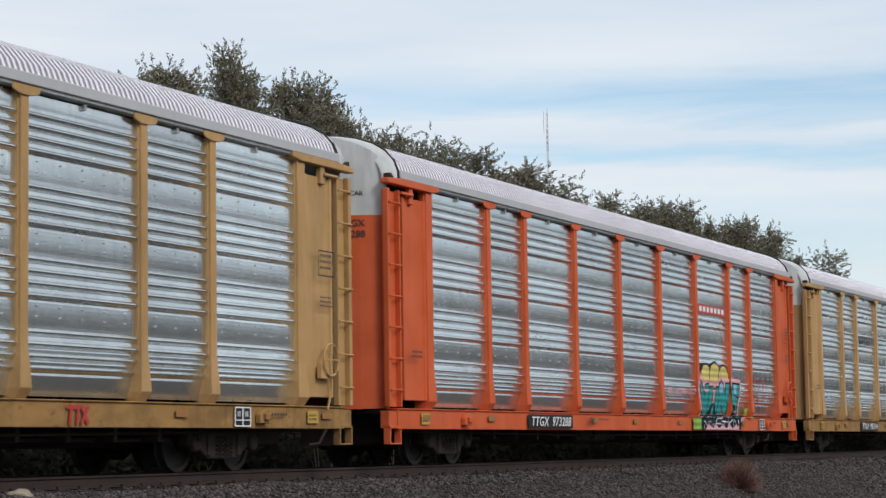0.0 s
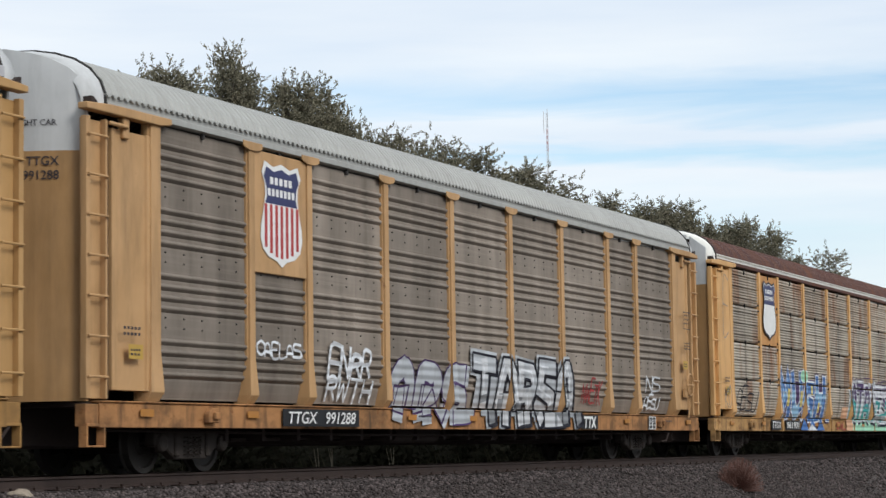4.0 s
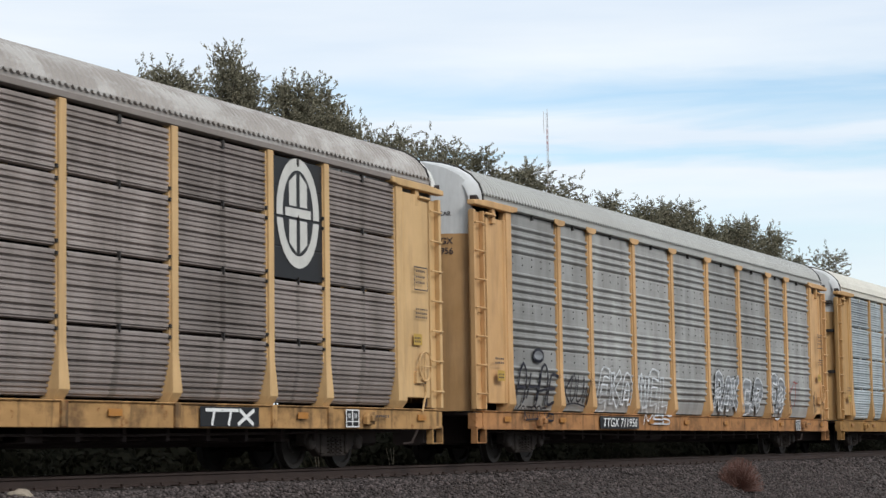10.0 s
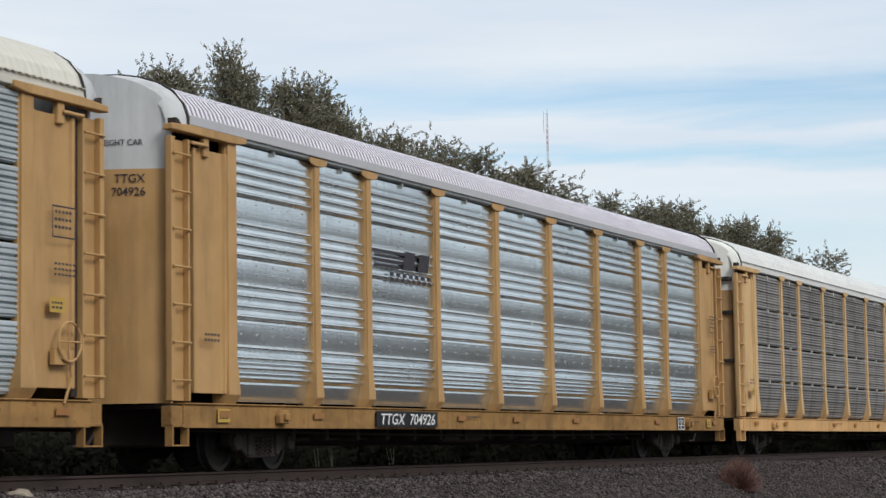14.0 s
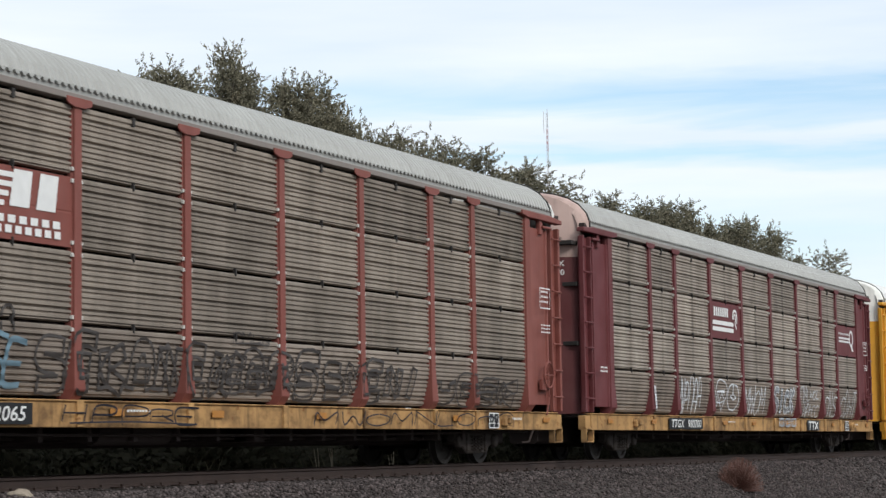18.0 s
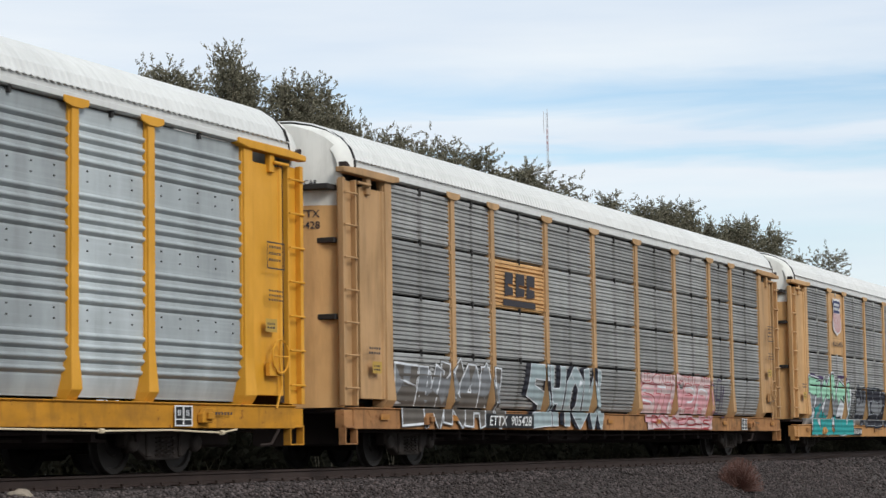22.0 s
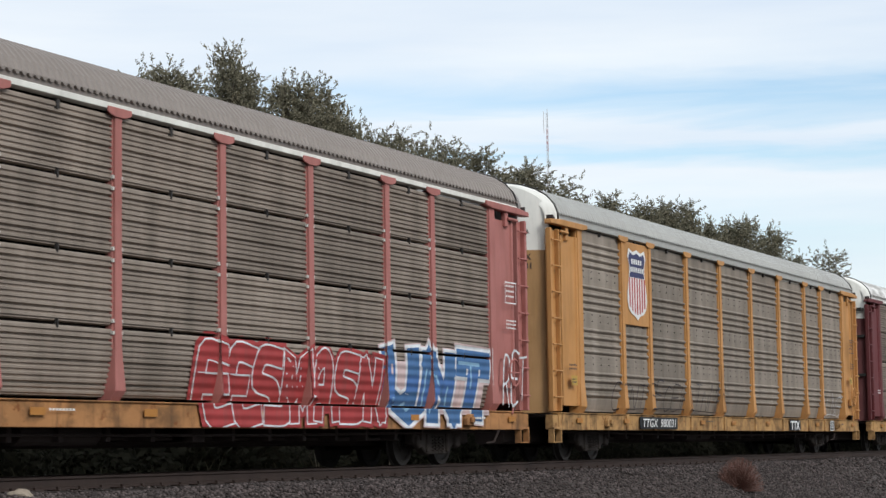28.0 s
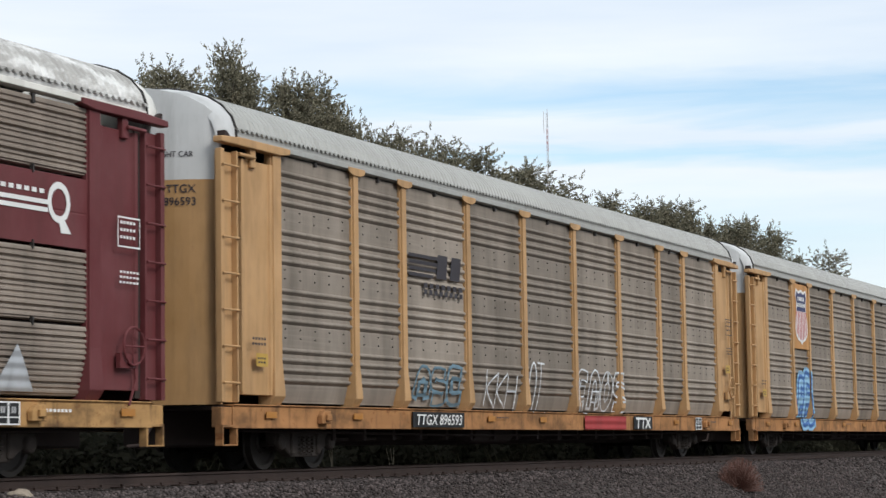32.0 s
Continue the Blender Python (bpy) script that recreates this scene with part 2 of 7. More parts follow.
# ---------------------------------------------------------------- mesh helpers
class M:
    """Collects vertices and faces; boxes, strips and prisms of one mesh."""

    def __init__(self):
        self.v, self.f, self.m = [], [], []

    def add(self, vs, fs, mi=0):
        o = len(self.v)
        self.v += vs
        self.f += [tuple(i + o for i in f) for f in fs]
        self.m += [mi] * len(fs)
        return self

    def box(self, x0, x1, y0, y1, z0, z1, mi=0):
        vs = [(x, y, z) for x in (x0, x1) for y in (y0, y1) for z in (z0, z1)]
        return self.add(vs, [(0, 1, 3, 2), (4, 6, 7, 5), (0, 4, 5, 1), (2, 3, 7, 6), (0, 2, 6, 4), (1, 5, 7, 3)], mi)

    def prism(self, poly, x0, x1, mi=0):
        """A (y, z) outline drawn out along x, with end caps."""
        n = len(poly)
        vs = [(x0, y, z) for y, z in poly] + [(x1, y, z) for y, z in poly]
        fs = [(i, (i + 1) % n, n + (i + 1) % n, n + i) for i in range(n)]
        return self.add(vs, fs + [tuple(range(n - 1, -1, -1)), tuple(range(n, 2 * n))], mi)

    def slab(self, poly, y0, y1, mi=0):
        """An (x, z) outline with thickness along y."""
        n = len(poly)
        vs = [(x, y0, z) for x, z in poly] + [(x, y1, z) for x, z in poly]
        fs = [(i, n + i, n + (i + 1) % n, (i + 1) % n) for i in range(n)]
        return self.add(vs, fs + [tuple(range(n)), tuple(range(2 * n - 1, n - 1, -1))], mi)

    def lathe(self, prof, cx, cz, seg=24, mi=0):
        """A profile of (y, r) turned about the y axis at (cx, cz)."""
        vs, fs, n = [], [], len(prof)
        for s in range(seg):
            a = 2 * math.pi * s / seg
            vs += [(cx + r * math.cos(a), y, cz + r * math.sin(a)) for y, r in prof]
        for s in range(seg):
            for i in range(n - 1):
                a, b = s * n + i, ((s + 1) % seg) * n + i
                fs.append((a, a + 1, b + 1, b))
        return self.add(vs, fs, mi)

    def tube(self, pts, r, seg=6, mi=0):
        """A round bar along points."""
        vs, fs = [], []
        P = [Vector(p) for p in pts]
        for i, p in enumerate(P):
            d = (P[min(i + 1, len(P) - 1)] - P[max(i - 1, 0)]).normalized()
            a = d.orthogonal().normalized()
            b = d.cross(a)
            rr = r[i] if isinstance(r, (list, tuple)) else r
            vs += [tuple(p + a * rr * math.cos(2 * math.pi * s / seg) + b * rr * math.sin(2 * math.pi * s / seg)) for s in range(seg)]
        for i in range(len(P) - 1):
            for s in range(seg):
                fs.append((i * seg + s, i * seg + (s + 1) % seg, (i + 1) * seg + (s + 1) % seg, (i + 1) * seg + s))
        fs += [tuple(range(seg - 1, -1, -1)), tuple(range((len(P) - 1) * seg, len(P) * seg))]
        return self.add(vs, fs, mi)

    def comb(self):
        """The folded ends of the roof corrugations along one eave."""
        for i in range(171):
            x = -13.75 + 0.62 + i * 0.153 + 0.066
            self.slab([(x - 0.030, 5.065), (x + 0.012, 4.985), (x + 0.060, 4.985), (x + 0.102, 5.065)], -1.592, -1.535)
        return self

    def column(self, poly, z0, z1, mi=0):
        """An (x, y) outline drawn up along z."""
        n = len(poly)
        vs = [(x, y, z0) for x, y in poly] + [(x, y, z1) for x, y in poly]
        fs = [(i, (i + 1) % n, n + (i + 1) % n, n + i) for i in range(n)]
        return self.add(vs, fs + [tuple(range(n - 1, -1, -1)), tuple(range(n, 2 * n))], mi)

    def mesh(self, name, bevel=0.0, smooth=False, slots=1):
        me = bpy.data.meshes.new(name)
        me.from_pydata(self.v, [], self.f)
        for _ in range(slots):
            me.materials.append(None)
        me.polygons.foreach_set("material_index", self.m)
        bm = bmesh.new()
        bm.from_mesh(me)
        bmesh.ops.recalc_face_normals(bm, faces=bm.faces)
        if bevel:
            sharp = [e for e in bm.edges if e.is_manifold and e.calc_face_angle(0) > 0.5]
            bmesh.ops.bevel(bm, geom=sharp, offset=bevel, segments=1, affect="EDGES")
        bm.to_mesh(me)
        bm.free()
        if smooth:
            me.polygons.foreach_set("use_smooth", [True] * len(me.polygons))
        return me


def part(name, me, mats, parent, m=None, label="", kind=""):
    """Links one mesh object under a thing or a part, its materials set on the object."""
    ob = new(name, me)
    for i, mt in enumerate(mats if isinstance(mats, (list, tuple)) else [mats]):
        ob.material_slots[i].link = "OBJECT"
        ob.material_slots[i].material = mt
    if parent:
        ob.parent = parent
    if m is not None:
        ob.matrix_basis = m
    return tagged(ob, label=label, kind=kind)


CACHE = {}


def cached(key, build):
    if key not in CACHE:
        CACHE[key] = build()
    return CACHE[key]


LETTERS = {}


def lettering(s, slant=0.0):
    """Flat mesh of a word in the built-in font, 1 high, lying in x and z, facing -y."""
    if (s, slant) not in LETTERS:
        cu = bpy.data.curves.new("lettering", "FONT")
        cu.body, cu.size, cu.shear, cu.offset = s, 1.38, slant, 0.012
        cu.resolution_u = 3
        ob = new("lettering", cu)
        me = bpy.data.meshes.new_from_object(ob)
        bpy.data.objects.remove(ob)
        co = np.zeros(len(me.vertices) * 3)
        me.vertices.foreach_get("co", co)
        co = co.reshape(-1, 3)
        co = np.stack([co[:, 0] - co[:, 0].min(), np.zeros(len(co)), co[:, 1] - co[:, 1].min()], 1)
        me.vertices.foreach_set("co", co.ravel())
        me.materials.clear()
        me.materials.append(None)
        LETTERS[(s, slant)] = (me, float(co[:, 0].max()), float(co[:, 2].max()))
    return LETTERS[(s, slant)]


# ---------------------------------------------------------------- the auto-carrier wagon
LEN = 27.5                                   # over the end ladders
MID = LEN / 2
POSTS = [4.75, 6.65, 9.5, 12.32, 15.18, 18.0, 20.85, 22.75]
ENDPOSTS = [1.98, 25.52]
YF = -1.55                                   # outer face of the posts
YP = -1.505                                  # outer face of the side sheets
ROWZ = [1.04, 2.01, 2.99, 3.97, 4.93]        # seams between the four rows of sheets
ARCH = [(-1.53, 4.98), (-1.52, 5.13), (-1.45, 5.31), (-1.29, 5.49), (-1.05, 5.635), (-0.75, 5.735), (-0.4, 5.80), (0, 5.82)]
ARCH = ARCH + [(-y, z) for y, z in ARCH[-2::-1]]
WR = 0.44                                    # wheel radius
NEAR, FAR = Matrix.Identity(4), Matrix.Rotation(math.pi, 4, "Z")


def at(u, side=NEAR, y=0.0, z=0.0):
    return side @ Matrix.Translation((u - MID, y, z))


def tuck(z):
    """How far the lowest sheets lean inwards at the height z."""
    return 0.13 * max(0.0, min(1.0, (1.75 - z) / 0.72)) ** 1.5


def sheet_profile(z0, z1, style):
    """(y, z) of a side sheet from bottom to top, y outwards negative."""
    pts = []
    if style == "flat":
        zm = (z0 + z1) / 2
        pts = [(0.0, z0), (0.0, zm - 0.02), (0.006, zm), (0.0, zm + 0.02), (0.0, z1)]
    elif style == "fine":                    # a row of small ribs, every third one deeper
        n = 12
        step = (z1 - z0 - 0.03) / n
        for i in range(n):
            z = z0 + 0.015 + i * step
            d = 0.048 if i % 4 == 2 else 0.023
            pts += [(d, z), (d, z + 0.22 * step), (0, z + 0.42 * step), (0, z + 0.82 * step)]
        pts += [(0.008, z1)]
    else:                                    # tall sheet with four sets of four bold ribs
        pts.append((0.038, z0))
        ribs = []
        for g in range(4):
            ribs += [1.40 + 0.93 * g + 0.155 * i for i in range(4)]
        for i, zr in enumerate(ribs):
            if i % 4 == 0:
                a, b = (ribs[i - 1] + 0.085, zr - 0.09) if i else (z0 + 0.03, zr - 0.09)
                pts += [(0.041 - 0.012 * q * (1 - q), a + (b - a) * q) for q in (0.0, 0.2, 0.4, 0.6, 0.8, 1.0)]
            pts += [(0.046, zr - 0.074), (0.052, zr - 0.058), (0.006, zr - 0.016), (0.0, zr), (0.003, zr + 0.013), (0.017, zr + 0.030), (0.041, zr + 0.042)]
        a = ribs[-1] + 0.085
        pts += [(0.041 - 0.012 * q * (1 - q), a + (z1 - a) * q) for q in (0.0, 0.25, 0.5, 0.75, 1.0)]
    return [(y + tuck(z), z) for y, z in pts]


def sheet(width, z0, z1, style):
    def build():
        p = sheet_profile(z0, z1, style)
        poly = p + [(0.10 + tuck(z1), z1), (0.10 + tuck(z0), z0)]
        return M().prism(poly, 0, width).mesh("panel")
    return cached(("sheet", round(width, 3), z0, z1, style), build)


def post_mesh(half, head, flare=True):
    def build():
        m = M()
        f = 1.0 if flare else 0.25
        rings = [(0.985, half + 0.035 * f, -1.47 - 0.05 * (1 - f), -1.28), (1.14, half + 0.045 * f, YF - 0.03 * f, -1.28), (1.20, half + 0.04 * f, YF - 0.03 * f, -1.30), (1.70, half, YF, -1.38), (4.95, half, YF, -1.38)]
        vs = []
        for z, h, yo, yi in rings:
            vs += [(-h, yo, z), (h, yo, z), (h, yi, z), (-h, yi, z)]
        fs = [(0, 1, 2, 3)[::-1], tuple(len(vs) - 4 + i for i in range(4))]
        for r in range(len(rings) - 1):
            for i in range(4):
                j = (i + 1) % 4
                fs.append((4 * r + i, 4 * r + j, 4 * r + 4 + j, 4 * r + 4 + i))
        m.add(vs, fs)
        m.box(-half - 0.02, half + 0.02, YP - 0.004, YP + 0.07, 1.70, 4.93)
        if head:
            m.slab([(-0.30, 4.995), (-0.30, 4.92), (-0.26, 4.895), (-half - 0.03, 4.86), (half + 0.03, 4.86), (0.26, 4.895), (0.30, 4.92), (0.30, 4.995)], YF - 0.026, YF)
        return m.mesh("post", 0.008)
    return cached(("post", half, head, flare), build)


def roof_mesh(rib=0.036):
    def build():
        pitch, x0, x1 = 0.153, 0.62, LEN - 0.62
        xs, n = [], int((x1 - x0) / pitch)
        for i in range(n):
            a = x0 + i * pitch
            xs += [(a, 0.0), (a + 0.045, 0.0), (a + 0.075, rib), (a + 0.122, rib)]
        xs.append((x1, 0.0))
        m, k = M(), len(ARCH)
        vs, fs = [], []
        for x, d in xs:
            for y, z in ARCH:
                r = math.hypot(y, z - 3.9)
                vs.append((x - MID, y + d * y / r, z + d * (z - 3.9) / r))
        for i in range(len(xs) - 1):
            fs += [(i * k + j, i * k + j + 1, i * k + k + j + 1, i * k + k + j) for j in range(k - 1)]
        m.add(vs, fs)
        me = m.mesh("roof")
        me.polygons.foreach_set("use_smooth", [False] * len(me.polygons))
        return me
    return cached(("roof", rib), build)


def ribbed_roof_mesh():
    """Roof with half-round ribs up its flanks that die out towards the flat crown: crests in slot 0; troughs, near rib
    faces and crown in the darker slot 1.
    """
    def build():
        pitch, x0, x1 = 0.127, 0.62, LEN - 0.62
        xs = []
        for i in range(int((x1 - x0) / pitch)):
            a = x0 + i * pitch
            xs += [(a, 0.0), (a + 0.056, 0.0), (a + 0.062, 0.009), (a + 0.078, 0.013), (a + 0.105, 0.013), (a + 0.121, 0.009)]
        xs.append((x1, 0.0))
        m, k = M(), len(ARCH)
        vs = []
        for x, d in xs:
            for y, z in ARCH:
                r, e = math.hypot(y, z - 3.9), d * min(1.0, max(0.0, (abs(y) - 1.0) / 0.25))
                vs.append((x - MID, y + e * y / r, z + e * (z - 3.9) / r))
        for j in range(k - 1):
            # stripes of bright crest and shaded trough come from the two slot colours
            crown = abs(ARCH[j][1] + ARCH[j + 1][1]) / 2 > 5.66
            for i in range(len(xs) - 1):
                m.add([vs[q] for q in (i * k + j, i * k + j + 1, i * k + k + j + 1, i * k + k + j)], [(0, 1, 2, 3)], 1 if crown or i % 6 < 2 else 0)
        me = m.mesh("roof", slots=2)
        bm = bmesh.new()
        bm.from_mesh(me)
        bmesh.ops.remove_doubles(bm, verts=bm.verts, dist=0.0005)
        bmesh.ops.recalc_face_normals(bm, faces=bm.faces)
        bm.to_mesh(me)
        bm.free()
        return me
    return cached("ribbed_roof", build)


def hood_mesh():
    """The plain arched collar at a roof end, with its flat seam."""
    def build():
        m, k = M(), len(ARCH)
        secs = [(0.30, 0.93), (0.34, 0.985), (0.62, 1.012), (0.66, 1.012)]
        vs = [(x, y * s, 3.9 + (z - 3.9) * s) for x, s in secs for y, z in ARCH]
        fs = [(i * k + j, i * k + j + 1, i * k + k + j + 1, i * k + k + j) for i in range(len(secs) - 1) for j in range(k - 1)]
        m.add(vs, fs)
        return m.mesh("hood", smooth=True)
    return cached("hood", build)


def door_top_z(y, hi):
    for (ya, za), (yb, zb) in zip(ARCH[:-1], ARCH[1:]):
        if ya <= y <= yb:
            return min(hi, za + (zb - za) * (y - ya) / (yb - ya) - 0.05)
    return min(hi, 4.95)


def door_mesh(lo, hi):
    """Curved end door between two heights, one bent sheet; its outer face looks to -x."""
    def build():
        m, n, t = M(), 15, 0.05
        ys = [-1.44 + 2.88 * i / (n - 1) for i in range(n)]
        xs = [0.40 - 0.44 * (1 - (y / 1.46) ** 2) for y in ys]
        vs = []
        for y, x in zip(ys, xs):
            z = door_top_z(y, hi)
            vs += [(x, y, lo), (x, y, z), (x + t, y, z), (x + t, y, lo)]
        fs = [(0, 1, 2, 3), tuple(4 * n - 4 + i for i in (3, 2, 1, 0))]
        for i in range(n - 1):
            a, b = 4 * i, 4 * i + 4
            fs += [(a + k, b + k, b + (k + 1) % 4, a + (k + 1) % 4) for k in range(4)]
        return m.add(vs, fs).mesh("end_door")
    return cached(("door", lo, hi), build)


def leaf_mesh(i, lo, hi):
    """One of the six upright leaves of a folding end door."""
    def build():
        a = -1.42 + i * 0.474
        b = a + 0.43
        x = 0.34 - 0.24 * (1 - ((a + b) / 2.92) ** 2)
        za, zb = door_top_z(a, hi), door_top_z(b, hi)
        vs = [(x, a, lo), (x, b, lo), (x, b, zb), (x, a, za)]
        vs += [(q + 0.05, y, z) for q, y, z in vs]
        return M().add(vs, [(0, 1, 2, 3), (7, 6, 5, 4), (0, 4, 5, 1), (2, 6, 7, 3), (1, 5, 6, 2), (0, 3, 7, 4)]).mesh("door_leaf", 0.008)
    return cached(("leaf", i, lo, hi), build)


def truck_meshes():
    def side():
        m = M()
        poly = [(-1.02, 0.60), (-1.02, 0.40), (-0.72, 0.36), (-0.44, 0.20), (0.44, 0.20), (0.72, 0.36), (1.02, 0.40), (1.02, 0.60), (0.55, 0.70), (-0.55, 0.70)]
        m.slab(poly, -0.09, 0.09)
        for c in (-0.86, 0.86):
            m.lathe([(-0.16, 0.0), (-0.16, 0.10), (-0.12, 0.135), (-0.05, 0.135)], c, WR, 14)
        for x in (-0.50, 0.38):
            m.box(x, x + 0.12, -0.13, 0.0, 0.24, 0.62)
        return m.mesh("side_frame", 0.02)
    def spring():
        m = M()
        for cx in (-0.17, 0.0, 0.17):
            pts = [(cx + 0.06 * math.cos(a * 1.0), 0.06 * math.sin(a * 1.0), 0.24 + 0.30 * a / 31) for a in [i * 0.62 for i in range(50)]]
            m.tube(pts, 0.014, 5)
        return m.mesh("spring")
    def wheels():
        m = M()
        for s in (-1, 1):
            prof = [(0.79, 0.08), (0.80, 0.16), (0.765, 0.18), (0.765, 0.34), (0.80, 0.36), (0.80, 0.43), (0.70, WR), (0.685, WR + 0.028), (0.665, WR + 0.028), (0.665, 0.37), (0.70, 0.34), (0.72, 0.16), (0.62, 0.13)]
            m.lathe([(s * y, r) for y, r in prof], 0, 0, 28)
        m.lathe([(-1.02, 0.0), (-1.02, 0.07), (1.02, 0.07), (1.02, 0.0)], 0, 0, 12)
        for s in (-1, 1):
            for a in range(3):
                c, d = 0.052 * math.cos(a * 2.094), 0.052 * math.sin(a * 2.094)
                m.lathe([(s * 1.02, 0.016), (s * 1.05, 0.016), (s * 1.05, 0.0)], c, d, 6)
        return m.mesh("wheelset")
    def bolster():
        m = M()
        m.slab([(-0.20, 0.36), (0.20, 0.36), (0.22, 0.60), (-0.22, 0.60)], -1.05, 1.05)
        m.box(-0.62, -0.52, -0.85, 0.85, 0.30, 0.42)
        m.box(0.52, 0.62, -0.85, 0.85, 0.30, 0.42)
        return m.mesh("bolster", 0.015)
    return cached("truck", lambda: (side(), spring(), wheels(), bolster()))


def underframe_mesh():
    def build():
        m = M()
        m.box(-MID + 0.35, MID - 0.35, -1.40, 1.40, 0.93, 0.985)
        m.prism([(-0.32, 0.93), (-0.32, 0.42), (-0.25, 0.38), (0.25, 0.38), (0.32, 0.42), (0.32, 0.93)], -MID + 0.5, MID - 0.5)
        for i in range(17):
            x = -9.2 + i * 1.15
            m.slab([(x - 0.05, 0.93), (x - 0.05, 0.46), (x + 0.05, 0.46), (x + 0.05, 0.93)], -1.20, 1.20)
        for x in (-10.05, 10.05):
            m.box(x - 0.28, x + 0.28, -1.25, 1.25, 0.66, 0.93)
        return m.mesh("underframe", 0.0)
    return cached("underframe", build)


def brake_gear_mesh():
    def build():
        m = M()
        m.lathe([(-0.62, 0.0), (-0.62, 0.16), (0.0, 0.16), (0.0, 0.0)], -2.2, 0.62, 16)
        m.tube([(-3.1, -0.95, 0.60), (-1.2, -0.95, 0.60)], 0.19, 14)
        m.tube([(-MID + 1.2, -1.15, 0.62), (-4, -1.2, 0.55), (4, -1.2, 0.55), (MID - 1.2, -1.15, 0.62)], 0.022, 6)
        m.tube([(-8.6, -0.9, 0.48), (-4.4, -0.8, 0.52), (4.2, -0.85, 0.50), (8.8, -0.9, 0.48)], 0.03, 6)
        m.box(1.1, 1.7, -1.05, -0.7, 0.45, 0.85)
        return m.mesh("brake_gear", 0.0)
    return cached("brake_gear", build)


def coupler_mesh():
    def build():
        m = M()
        m.box(0.0, 1.05, -0.12, 0.12, 0.72, 0.94)
        m.slab([(-0.52, 0.66), (-0.52, 1.0), (-0.10, 1.0), (0.05, 0.94), (0.05, 0.72), (-0.10, 0.66)], -0.20, 0.20)
        m.tube([(0.2, -0.35, 0.68), (-0.15, -0.38, 0.42), (-0.5, -0.36, 0.40)], 0.028, 6)
        return m.mesh("coupler", 0.015)
    return cached("coupler", build)


def ladder_meshes():
    def body():
        return M().box(0.24, 0.74, -1.46, -1.43, 1.03, 4.78).mesh("ladder", 0.006)
    def stile(w):
        return M().prism([(-1.46, 1.03), (-1.555, 1.03), (-1.555, 4.80), (-1.46, 4.80)], 0.0, w).mesh("stile", 0.006)
    def rung():
        return M().tube([(0.24, -1.575, 0), (0.72, -1.575, 0)], 0.017, 6).mesh("rung")
    return cached("ladder", lambda: (body(), rung(), stile(0.045), stile(0.10)))


def end_panel_mesh(style):
    def build():
        m = M()
        if style == "flush":
            m.column([(0.76, -1.44), (0.76, -1.535), (0.88, -1.545), (1.80, -1.545), (1.87, -1.53), (1.87, -1.44)], 1.20, 4.80)
        else:
            m.column([(0.88, -1.44), (0.88, -1.53), (0.95, -1.53), (0.97, -1.49), (1.42, -1.485), (1.76, -1.49), (1.78, -1.53), (1.87, -1.53), (1.87, -1.44)], 1.15, 4.72)
        return m.mesh("end_panel", 0.008)
    return cached(("end_panel", style), build)


def header_mesh():
    def build():
        m = M()
        m.slab([(0.18, 4.885), (0.18, 4.975), (0.8, 5.015), (2.34, 5.015), (2.34, 4.925), (2.05, 4.885), (0.6, 4.885)], -1.60, -1.44)
        m.box(1.15, 1.30, -1.55, -1.45, 4.60, 4.89)
        m.tube([(0.75, -1.57, 4.76), (1.22, -1.57, 4.76)], 0.035, 6)
        return m.mesh("header_beam", 0.012)
    return cached("header", build)


def stirrup_mesh():
    def build():
        m = M()
        m.slab([(0.24, 0.70), (0.24, 0.385), (0.275, 0.385), (0.275, 0.70)], -1.55, -1.42)
        m.slab([(0.66, 0.70), (0.66, 0.385), (0.695, 0.385), (0.695, 0.70)], -1.55, -1.42)
        m.slab([(0.275, 0.385), (0.66, 0.385), (0.66, 0.41), (0.275, 0.41)], -1.55, -1.42)
        m.box(0.24, 0.695, -1.55, -1.42, 0.66, 0.70)
        return m.mesh("step", 0.006)
    return cached("stirrup", build)


def side_sill_mesh():
    def build():
        m = M()
        m.prism([(-1.55, 0.645), (-1.55, 0.975), (-1.58, 0.985), (-1.58, 1.005), (-1.36, 1.005), (-1.36, 0.985), (-1.52, 0.975), (-1.52, 0.665), (-1.40, 0.665), (-1.40, 0.645)], -MID + 0.55, MID - 0.55)
        for x0, x1 in ((-MID + 0.24, -MID + 0.55), (MID - 0.55, MID - 0.24)):
            m.box(x0, x1, -1.53, -1.36, 0.66, 0.96)
        return m.mesh("side_sill", 0.008)
    return cached("side_sill", build)


def chord_mesh():
    def build():
        m = M()
        m.prism([(-1.47, 4.945), (-1.56, 4.96), (-1.56, 5.045), (-1.50, 5.06), (-1.42, 5.06), (-1.42, 4.945)], -MID + 0.70, MID - 0.70)
        return m.mesh("top_rail", 0.006)
    return cached("chord", build)


def pad_mesh():
    return cached("pad", lambda: M().slab([(-0.15, 0.0), (0.15, 0.0), (0.15, 0.21), (-0.05, 0.21), (-0.15, 0.13)], -0.09, 0.0).box(-0.05, 0.10, -0.14, -0.09, 0.05, 0.15).mesh("jacking_pad", 0.01))


